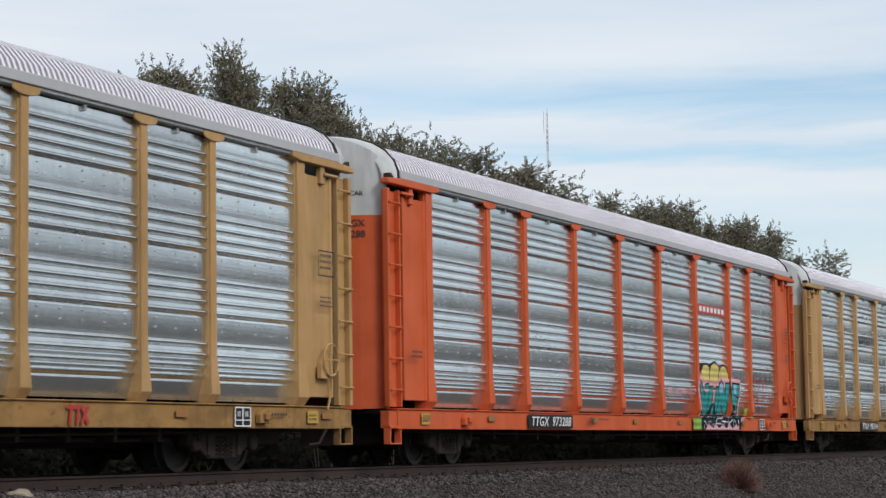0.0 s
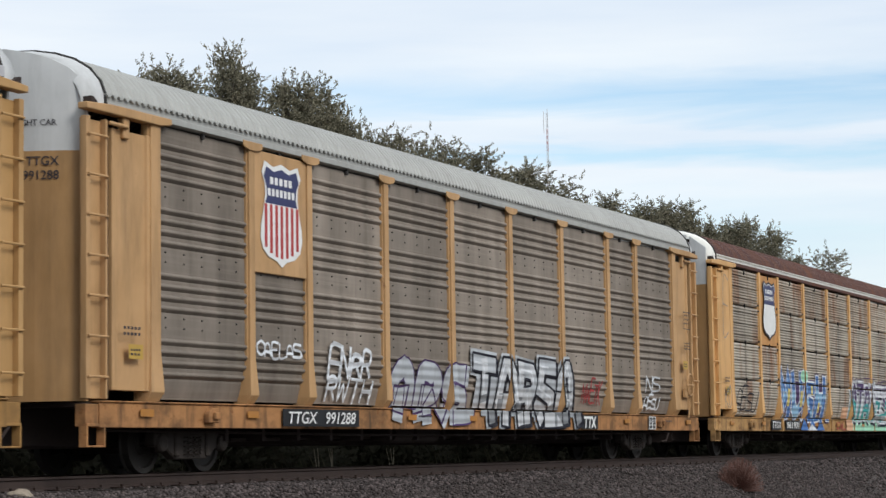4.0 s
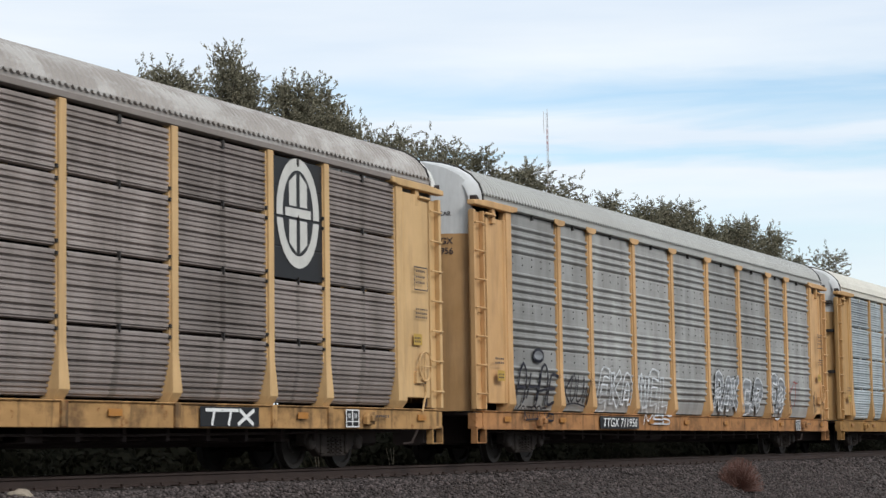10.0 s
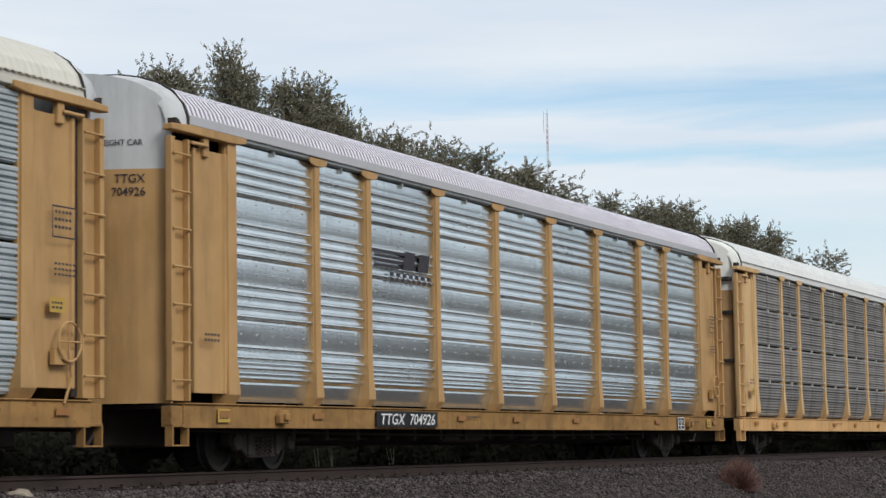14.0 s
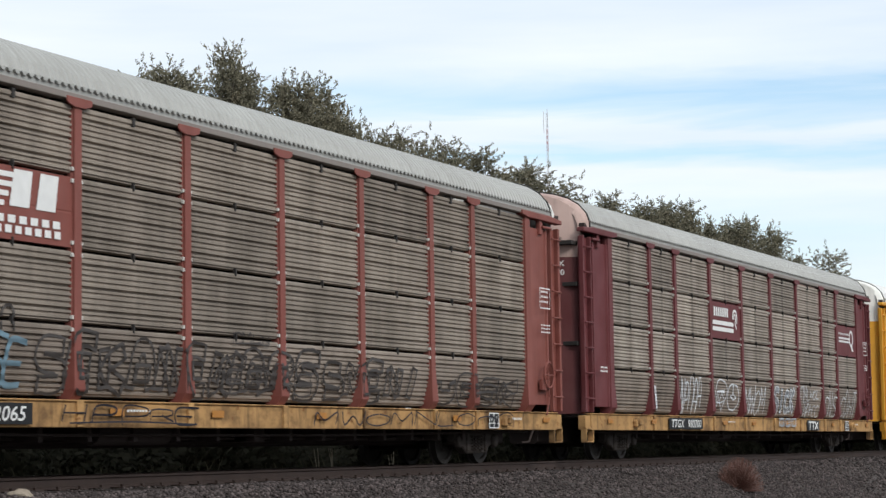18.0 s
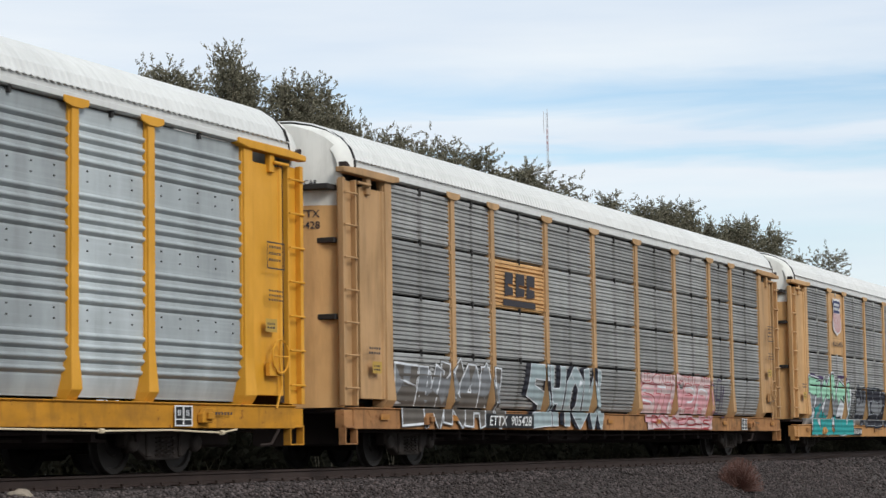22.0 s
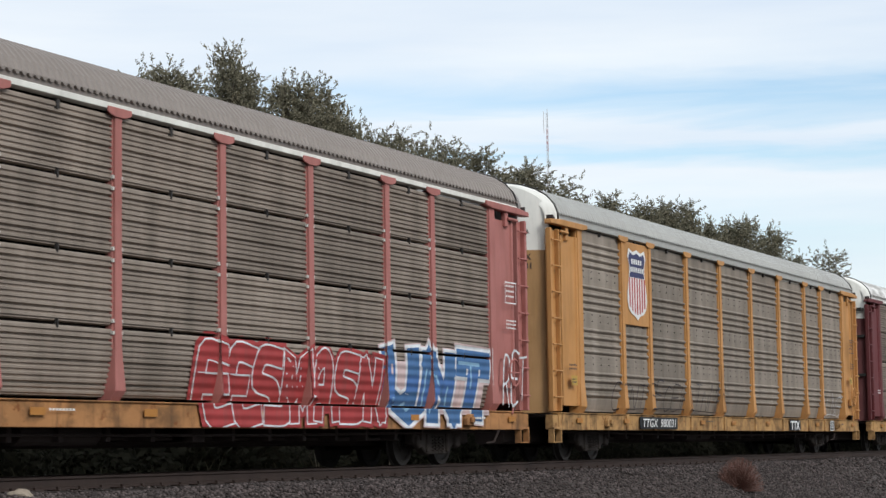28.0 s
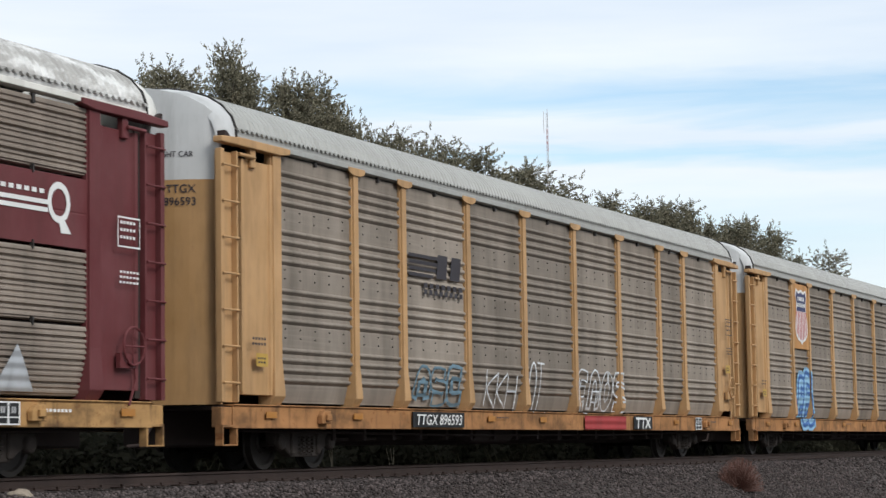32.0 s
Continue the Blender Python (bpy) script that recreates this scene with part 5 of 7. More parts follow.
def grass():
    """Weeds and scrub on the far side of the track, seen below the wagons."""
    rng = random.Random(8)
    m = M()
    for i in range(9000):
        x = rng.uniform(19, 120)
        y = rng.choice((rng.uniform(20.0, 24.5), rng.uniform(19.4, 21.5)))
        h = rng.uniform(0.15, 0.6) * (0.6 + 0.7 * abs(noise.noise((x * 0.35, y * 0.5, 1))))
        z = ground_profile(y) - 0.03
        a, b = rng.uniform(-0.5, 0.5) * h, rng.uniform(-0.5, 0.5) * h
        w = 0.018 + 0.02 * rng.random()
        m.add([(x - w, y, z), (x + w, y, z), (x + a * 0.5 + w * 0.6, y + b * 0.5, z + h * 0.6), (x + a, y + b, z + h)], [(0, 1, 2), (0, 2, 3)])
    g = part("weeds", m.mesh("weeds"), leaf_material("dry_weeds", (0.040, 0.042, 0.024), (0.095, 0.085, 0.055), 0.05), None)
    tagged(g, "dark green and straw-coloured weeds beside the track", "weeds", kind="stuff")
    s = M()
    rr = random.Random(3)
    for x in (37.9, 38.5, 41.3):
        for i in range(3):
            a = rr.uniform(-0.10, 0.10)
            s.tube([(x + i * 0.05, 19.6, -0.35), (x + i * 0.05 + a, 19.6, 0.05), (x + i * 0.05 + 2 * a, 19.62, 0.34)], [0.012, 0.009, 0.004], 5)
    t = part("dry_stalks", s.mesh("dry_stalks"), plain("straw", (0.27, 0.23, 0.17), 0.8), None)
    tagged(t, "thin pale dry weed stalks beyond the rails", "dry weeds")


def undergrowth():
    """The thicket at the foot of the trees: a dense bank of leafy scrub."""
    green = leaf_material("thicket_leaves", (0.026, 0.026, 0.017), (0.052, 0.049, 0.034), 0.02)
    twig = plain("thicket_twigs", (0.06, 0.05, 0.04), 0.9)
    rnd = random.Random(17)
    kinds = []
    for s in range(3):
        lv, tw = M(), M()
        for i in range(26):
            a, r = rnd.uniform(0, 6.28), rnd.uniform(0, 1.0)
            tw.tube([(0.3 * r * math.cos(a), 0.3 * r * math.sin(a), -0.1), (r * math.cos(a), r * math.sin(a), rnd.uniform(0.7, 1.5))], [0.02, 0.005], 4)
        for i in range(2600):
            a, r = rnd.uniform(0, 6.28), math.sqrt(rnd.random()) * 1.25
            z = rnd.uniform(0.0, 1.65 - 0.55 * r * r + rnd.gauss(0, 0.15))
            c = Vector((r * math.cos(a), r * math.sin(a), max(0, z)))
            d = Vector((rnd.uniform(-1, 1), rnd.uniform(-1, 1), rnd.uniform(-1, 1))).normalized()
            e = d.orthogonal().normalized() * 0.05
            d = d * rnd.uniform(0.06, 0.12)
            lv.add([tuple(c - d), tuple(c + e), tuple(c + d), tuple(c - e)], [(0, 1, 2, 3)])
        kinds.append((tw.mesh("twigs"), lv.mesh("foliage")))
    for i in range(90):
        b = new("shrub")
        sc = rnd.uniform(0.8, 1.25) if i < 62 else rnd.uniform(1.2, 1.5)
        k, back = (i, 0.0) if i < 62 else (i - 62, 1.9)
        b.matrix_basis = Matrix.LocRotScale((19 + k * 1.75 + rnd.uniform(-0.4, 0.4), 23.0 + back + rnd.uniform(-0.9, 0.7), -0.75), Euler((0, 0, rnd.uniform(0, 6.28))), (sc * 1.1, sc, sc * rnd.uniform(0.85, 1.15)))
        tagged(b, "dark olive leafy scrub at the foot of the trees", "shrub", "thicket beyond the track")
        part("wood", kinds[i % 3][0], twig, b, kind="stuff")
        part("foliage", kinds[i % 3][1], green, b, kind="stuff")


def tumbleweed():
    rnd = random.Random(5)
    m = M()
    for i in range(760):
        d = Vector((rnd.gauss(0, 1), rnd.gauss(0, 1), abs(rnd.gauss(0.75, 0.6)))).normalized()
        p, pts = Vector((0, 0, 0)), [(0, 0, 0)]
        for j in range(4):
            d = (d + Vector((rnd.uniform(-1, 1), rnd.uniform(-1, 1), rnd.uniform(-0.8, 0.8))) * 0.35).normalized()
            p = p + d * 0.175
            pts.append((p.x * 0.85, p.y * 0.85, max(0.0, p.z * 1.18)))
        m.tube(pts, [0.007, 0.006, 0.005, 0.004, 0.002], 4)
    b = part("dry_bush", m.mesh("dry_bush"), plain("russet_twigs", (0.19, 0.098, 0.076), 0.9, 0, 0.3), None, Matrix.Translation((49.3, 14.34, -0.80)))
    tagged(b, "small round russet dry bush on the ballast bank", "bush")


def pale_stone():
    bm = bmesh.new()
    bmesh.ops.create_icosphere(bm, subdivisions=3, radius=1.0)
    for v in bm.verts:
        k = 1 + 0.25 * noise.noise(v.co * 1.7)
        v.co = Vector((v.co.x * 0.19 * k, v.co.y * 0.13 * k, max(-0.6, v.co.z) * 0.085 * k))
    me = bpy.data.meshes.new("stone")
    bm.to_mesh(me)
    bm.free()
    me.materials.append(None)
    s = part("stone", me, plain("pale_limestone", (0.31, 0.26, 0.20), 0.85, 0, 0.25, 14.0), None, Matrix.Translation((22.2, 15.6, -0.20)))
    tagged(s, "pale buff stone lying beside the rail", "stone")


def mast():
    """The far radio mast: a slim lattice with red and white bands and a side antenna."""
    red, white = plain("mast_red", (0.42, 0.16, 0.15), 0.6), plain("mast_white", (0.62, 0.62, 0.62), 0.6)
    ms = new("radio_mast")
    ms.matrix_basis = Matrix.Translation((207.6, 80.0, 0.0))
    tagged(ms, "tall slim red and white radio mast with a side antenna", "radio mast")
    hgt = [0, 6, 12, 18, 22, 25, 28, 31, 33.4, 35.1]
    for i, (a, b) in enumerate(zip(hgt[:-1], hgt[1:])):
        m = M()
        for j in range(3):
            c, s = 0.10 * math.cos(j * 2.094), 0.10 * math.sin(j * 2.094)
            m.tube([(c, s, a), (c, s, b)], 0.020, 5)
        n = int((b - a) / 0.5)
        for q in range(n):
            z = a + (b - a) * q / n
            for j in range(3):
                e, f = j * 2.094, (j + 1) * 2.094
                m.tube([(0.10 * math.cos(e), 0.10 * math.sin(e), z), (0.10 * math.cos(f), 0.10 * math.sin(f), z + (b - a) / n)], 0.012, 4)
        part("mast_section", m.mesh("mast_section"), red if i % 2 else white, ms)
    part("antenna", M().tube([(0, 0, 35.1), (0, 0, 35.5)], 0.03, 5).mesh("antenna"), white, ms)
    part("antenna", M().tube([(-0.5, 0.2, 32.9), (-0.5, 0.2, 35.2)], 0.035, 5).tube([(0, 0, 33.2), (-0.5, 0.2, 33.2)], 0.02, 4).mesh("antenna"), white, ms)


# ---------------------------------------------------------------- paints of the train
YEL = paint("freight_yellow", (0.55, 0.315, 0.125), 0.38, 0.12)
PALE = paint("pale_yellow", (0.52, 0.335, 0.155), 0.40, 0.12)
TAN = paint("tan_yellow", (0.40, 0.235, 0.092), 0.38, 0.08)
GOLD = paint("bright_yellow", (0.60, 0.285, 0.022), 0.22, 0.04)
ORY = paint("orange_yellow", (0.44, 0.215, 0.070), 0.42, 0.15)
ORANGE = paint("vermilion_orange", (0.50, 0.085, 0.022), 0.22, 0.04)
OXIDE = paint("oxide_red", (0.110, 0.023, 0.025), 0.25, 0.05)
BRICK = paint("brick_red", (0.185, 0.055, 0.042), 0.25, 0.05)
DBRICK = paint("dark_brick_red", (0.115, 0.032, 0.025), 0.25, 0.05)
ROSE = paint("faded_red", (0.33, 0.095, 0.085), 0.30, 0.06)
# sill paints: a step darker than the yellow frame paints, with brown blotches
DIRTY = grimy("grimy_yellow_sill", (0.36, 0.21, 0.088), 0.78)
DIRTO = grimy("grimy_orange_sill", (0.33, 0.162, 0.068), 0.70)
TANS = grimy("dusty_tan_sill", (0.27, 0.152, 0.056), 0.4)
GOLDS = grimy("dusty_gold_sill", (0.44, 0.20, 0.022), 0.3)
ORL = paint("faded_orange_yellow", (0.50, 0.295, 0.130), 0.40, 0.12)
DULL = paint("dulled_yellow", (0.42, 0.248, 0.112), 0.5, 0.2)
PINKISH = paint("chalky_red", (0.34, 0.125, 0.108), 0.4, 0.1)
OFFW = paint("off_white", (0.66, 0.65, 0.60), 0.35, 0.05)
GREYW = paint("grey_white", (0.46, 0.465, 0.46), 0.35, 0.04)
BROWN = paint("brown_door", (0.33, 0.19, 0.078), 0.45, 0.10)
DOXIDE = paint("dark_oxide", (0.085, 0.018, 0.018), 0.25, 0.04)
ZINC = galvanised("bright_zinc")
PALEZ = weathered("pale_zinc_sheet", (0.36, 0.39, 0.395), 0.3, metal=0.15)
ZINC2 = galvanised("dulled_zinc", (0.58, 0.60, 0.58), 0.42, 0.4)
BLUEG = weathered("blue_grey_sheet", (0.35, 0.385, 0.40), 0.25)
SLATE = weathered("slate_grey_sheet", (0.285, 0.285, 0.276), 0.32, soot=0.55)
GRAPH = weathered("graphite_sheet", (0.225, 0.217, 0.208), 0.4, soot=0.5)
CHALK = weathered("chalk_white_sheet", (0.60, 0.61, 0.60), 0.12)
MIDG = weathered("mid_grey_sheet", (0.285, 0.285, 0.275), 0.45)
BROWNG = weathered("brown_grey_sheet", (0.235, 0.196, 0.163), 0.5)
DARKB = weathered("dark_brown_sheet", (0.235, 0.203, 0.187), 0.5, soot=0.55)
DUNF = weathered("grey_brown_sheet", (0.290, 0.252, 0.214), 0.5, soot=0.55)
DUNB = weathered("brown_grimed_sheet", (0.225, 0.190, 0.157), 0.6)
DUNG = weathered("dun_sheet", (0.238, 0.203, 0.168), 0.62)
RUSTG = weathered("rust_streaked_sheet", (0.37, 0.33, 0.275), 0.4, 0.35, soot=0.55)
RUSTT = weathered("rusty_top_sheet", (0.37, 0.32, 0.26), 0.4, 0.9)
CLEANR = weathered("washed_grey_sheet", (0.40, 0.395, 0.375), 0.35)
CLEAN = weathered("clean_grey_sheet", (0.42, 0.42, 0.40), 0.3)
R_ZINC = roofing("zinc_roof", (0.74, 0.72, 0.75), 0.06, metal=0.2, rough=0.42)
# darker zinc: shade between the roof ribs put into the colour
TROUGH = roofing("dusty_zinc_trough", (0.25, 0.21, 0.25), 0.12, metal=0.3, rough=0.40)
EAVEZ = roofing("pale_zinc_eave", (0.44, 0.43, 0.44), 0.12, metal=0.2, rough=0.45)
R_GREY = roofing("grey_roof", (0.33, 0.33, 0.31), 0.3)
R_DARK = roofing("dark_grey_roof", (0.20, 0.20, 0.20), 0.3)
R_WHITE = roofing("white_roof", (0.60, 0.60, 0.575), 0.2)
R_CREAM = roofing("cream_roof", (0.53, 0.505, 0.435), 0.18)
R_DUST = roofing("dusty_brown_roof", (0.29, 0.262, 0.238), 0.3, patchy=0.22)
R_RUST = roofing("rusted_roof", (0.062, 0.024, 0.019), 0.85, (0.20, 0.080, 0.036), rough=0.7)
R_BROWN = roofing("brown_grey_roof", (0.20, 0.17, 0.15), 0.3)
R_PATCH = roofing("peeling_white_roof", (0.36, 0.35, 0.33), 0.35, patchy=0.75)
S_WHITE, S_BLACK, S_BLUE = sprayed("white", (0.66, 0.68, 0.70)), sprayed("black", (0.02, 0.02, 0.028)), sprayed("blue", (0.07, 0.16, 0.38))
S_TEAL, S_MINT, S_PINK = sprayed("teal", (0.03, 0.30, 0.29)), sprayed("mint", (0.32, 0.60, 0.42)), sprayed("pink", (0.66, 0.34, 0.36))
S_YELL, S_CRIM, S_SKY = sprayed("yellow", (0.62, 0.50, 0.16)), sprayed("crimson", (0.34, 0.05, 0.05)), sprayed("sky", (0.26, 0.45, 0.62))
S_PLUM, S_SILVER, S_PEACH = sprayed("plum", (0.07, 0.04, 0.11)), sprayed("silver", (0.42, 0.44, 0.46)), sprayed("peach", (0.62, 0.36, 0.22))
S_CAMO, S_GREYP = sprayed("camouflage", (0.10, 0.10, 0.065)), sprayed("grey", (0.22, 0.23, 0.24))
S_ICE, S_BLUSH, S_CHROME = sprayed("ice", (0.33, 0.40, 0.41)), sprayed("blush", (0.60, 0.46, 0.45)), sprayed("chrome", (0.52, 0.53, 0.54))
S_DENIM, S_LIME = sprayed("denim", (0.065, 0.15, 0.31)), sprayed("lime", (0.24, 0.38, 0.08))
S_OCHRE, S_WINE = sprayed("ochre", (0.33, 0.24, 0.10)), sprayed("wine", (0.12, 0.045, 0.05))
S_CREAM, S_OLIVE = sprayed("cream", (0.48, 0.40, 0.29)), sprayed("olive", (0.33, 0.36, 0.15))
S_UMBER = sprayed("umber", (0.13, 0.115, 0.10))
S_FAINT = sprayed("faint_soot", (0.062, 0.055, 0.052))
S_CLEAN = sprayed("faded", (0.34, 0.335, 0.33))
PEEL = paint("peeling_pinkish_white", (0.42, 0.30, 0.26), 0.6, 0.3)
S_SLATE, S_NAVY = sprayed("slate", (0.14, 0.22, 0.27)), sprayed("navy", (0.009, 0.013, 0.024))


# ---------------------------------------------------------------- the train, wagon by wagon
def spec(k, label, style, frame_m, sill, roof, chord, rows, hood, door_low, door_top, head=True, door="curved", ends="track", odd=None, **more):
    rows = rows if isinstance(rows, list) else [rows] * 4
    d = dict(k=k, label=label, style=style, frame=frame_m, sill=sill, roof=roof, chord=chord, rows=rows, hood=hood, door_low=door_low, door_top=door_top, head=head, door=door, ends=ends, odd=odd or {})
    d.update(more)
    return d


def notices(car, ink=INKP, u=26.1):
    """The small data panels on the end plates and the sill, as bars."""
    p = Paintwork()
    lo = -0.16 if car.name in LOW else 0.0
    for u0 in (u - 0.05,):
        for dz in (0.0, 0.07, 0.14):
            bars(p, u0, u0 + 0.5, 2.6 + dz, 2.63 + dz, 6, ink)
        p.stroke([(u0 - 0.05, 3.1), (u0 + 0.5, 3.1), (u0 + 0.5, 3.5), (u0 - 0.05, 3.5), (u0 - 0.05, 3.1)], 0.02, ink)
        for dz in (0.06, 0.16, 0.26):
            bars(p, u0, u0 + 0.4, 3.15 + dz, 3.19 + dz, 5, ink)
    for dz in (0.0, 0.08):
        bars(p, 1.05, 1.5, 1.9 + dz, 1.94 + dz, 5, ink)
    bars(p, 10.6, 11.2, 0.86 + lo, 0.89 + lo, 8, ink)
    bars(p, 24.2, 24.9, 0.84 + lo, 0.88 + lo, 8, ink)
    p.put("notice", car, "small stencilled data panels", "stuff")
    if ink is INKP:
        for u0, z0 in ((1.45, 0.73), (25.6, 0.73)) if car in CARS[:3] or len(CARS) == 10 else ((1.20, 1.58), (25.95, 2.12)):
            y = Paintwork()
            rect(y, u0, u0 + 0.36, z0, z0 + 0.2, LEMON)
            bars(y, u0 + 0.05, u0 + 0.31, z0 + 0.11, z0 + 0.14, 4, ink)
            bars(y, u0 + 0.05, u0 + 0.31, z0 + 0.05, z0 + 0.08, 3, ink)
            y.put("warning_notice", car, "small yellow warning notice")
    q = Paintwork()
    rect(q, 23.28, 23.77, 0.67 + lo, 0.965 + lo, WHITEP)
    rect(q, 23.31, 23.74, 0.69 + lo, 0.945 + lo, BLACKP)
    rect(q, 23.50, 23.54, 0.69 + lo, 0.945 + lo, WHITEP)
    rect(q, 23.31, 23.74, 0.76 + lo, 0.775 + lo, WHITEP)
    for x in (23.36, 23.59):
        bars(q, x, x + 0.1, 0.82 + lo, 0.90 + lo, 2, GREYW)
    q.put("placard", car, "black and white test placard")


def owner_mark(car, u0, u1, mat, back=None):
    """The owner's three-stroke mark, as plain slanted shapes."""
    p = Paintwork()
    dz = -0.16 if car.name in LOW else 0.0
    if back:
        rect(p, u0 - 0.15, u1 + 0.15, 0.67 + dz, 0.96 + dz, back)
    w = (u1 - u0) / 3
    for i in range(2):
        x = u0 + i * w
        p.stroke([(x + 0.05 * w, 0.91 + dz), (x + 0.95 * w, 0.91 + dz)], 0.05, mat)
        p.stroke([(x + 0.55 * w, 0.91 + dz), (x + 0.40 * w, 0.71 + dz)], 0.06, mat)
    p.stroke([(u0 + 2.1 * w, 0.91 + dz), (u0 + 2.9 * w, 0.71 + dz)], 0.06, mat)
    p.stroke([(u0 + 2.95 * w, 0.91 + dz), (u0 + 2.0 * w, 0.71 + dz)], 0.06, mat)
    p.put("owner_mark", car, "slanted painted owner's mark")


def striped_mark(p, u0, u1, z0, z1, mat):
    """Four speed stripes that run into two upright shapes, with a line of writing below."""
    h = z1 - z0
    for i in range(4):
        z = z0 + h * (0.45 + 0.15 * i)
        p.stroke([(u0, z), (u0 + (u1 - u0) * (0.42 + 0.04 * i), z)], 0.05 * h / 0.6, mat)
    a = u0 + 0.5 * (u1 - u0)
    w = (u1 - u0) * 0.22
    for x in (a, a + 1.15 * w):
        p.poly([(x - 0.05, z0 + 0.42 * h), (x + 0.75 * w, z0 + 0.42 * h), (x + 0.9 * w, z1), (x + 0.05, z1)], mat)
    bars(p, u0 + 0.25 * (u1 - u0), u1, z0 + 0.16 * h, z0 + 0.28 * h, 7, mat)
    bars(p, u0 + 0.25 * (u1 - u0), u1, z0, z0 + 0.12 * h, 8, mat)


def three_letter_mark(p, u0, u1, z0, z1, mat, frame_m=None):
    """Three bold upright blocks with slanted notches."""
    w, zm, h = (u1 - u0) / 3, (z0 + z1) / 2, z1 - z0
    for i in range(3):
        a = u0 + i * w
        s = (-1, 1, 0)[i] * 0.06 * w
        p.poly([(a + 0.08 * w, z0), (a + 0.85 * w, z0 + 0.03), (a + 0.85 * w + s, zm - 0.12 * h), (a + 0.08 * w, zm - 0.06 * h)], mat)
        p.poly([(a + 0.08 * w, zm + 0.06 * h), (a + 0.85 * w + s, zm + 0.0 * h), (a + 0.88 * w, z1), (a + 0.12 * w, z1)], mat)
        rect(p, a + 0.10 * w, a + 0.38 * w, zm - 0.1 * h, zm + 0.1 * h, mat)


def rail_mark(p, u0, u1, z0, z1):
    """White wheel-and-bars mark with a line of writing."""
    w, h = u1 - u0, z1 - z0
    wheel_emblem(p, u1 - 0.16 * w, z0 + 0.62 * h, 0.24 * h + 0.03, WHITEP)
    for z in (0.12, 0.33):
        rect(p, u0, u1 - 0.22 * w, z0 + z * h, z0 + (z + 0.14) * h, WHITEP)
    n = 7
    for i in range(n):
        x = u0 + 0.05 * w + 0.55 * w * i / n
        rect(p, x, x + 0.055 * w, z0 + 0.62 * h, z0 + 0.92 * h, WHITEP)


def ring_mark(p, u0, u1, z0, z1):
    """A broad white ring with a tail, two thin bars that run into it and a line of small writing."""
    w, h = u1 - u0, z1 - z0
    cx, cz, r = u1 - 0.17 * w, z0 + 0.58 * h, 0.27 * h
    p.stroke(ellipse(cx, cz, r * 0.95, r, 22) + [(cx + r * 0.95, cz)], 0.38 * r, WHITEP)
    p.poly([(cx - 0.1 * r, cz - 0.75 * r), (cx + 0.5 * r, cz - 0.9 * r), (cx + 1.25 * r, cz - 1.75 * r), (cx + 0.2 * r, cz - 1.75 * r)], WHITEP)
    for z in (0.40, 0.52):
        rect(p, u0, cx - r * 1.1, z0 + z * h, z0 + (z + 0.07) * h, WHITEP)
    bars(p, u0, cx - 1.25 * r, z0 + 0.68 * h, z0 + 0.75 * h, 8, WHITEP)


def cross_emblem(p, cx, cz, rx, rz):
    pale = CLIPW
    p.poly(ellipse(cx, cz, rx, rz, 32), pale)
    p.poly(ellipse(cx, cz, rx * 0.72, rz * 0.78, 32), BLACKP)
    for s in (-1, 1):
        p.poly([(cx + 0.08 * rx * s, cz - rz * 0.72), (cx + 0.42 * rx * s, cz - rz * 0.55), (cx + 0.42 * rx * s, cz - rz * 0.12), (cx + 0.08 * rx * s, cz - rz * 0.12)], pale)
        p.poly([(cx + 0.08 * rx * s, cz + rz * 0.72), (cx + 0.42 * rx * s, cz + rz * 0.55), (cx + 0.42 * rx * s, cz + rz * 0.12), (cx + 0.08 * rx * s, cz + rz * 0.12)], pale)
    rect(p, cx - rx * 0.6, cx + rx * 0.6, cz - rz * 0.08, cz + rz * 0.08, pale)


def badge(car, stripes=True, slogan=True):
    p = Paintwork()
    shield(p, 5.70, 3.20 if not slogan else 3.62, 4.72, 1.26 if not slogan else 1.0, "stripes" if stripes else "plain")
    if slogan:
        write(car, "BUILDING AMERICA", 5.02, 6.38, 3.26, 3.40, INKP, y=-1.545)
    p.put("shield", car, "painted shield emblem", proud=0.028)


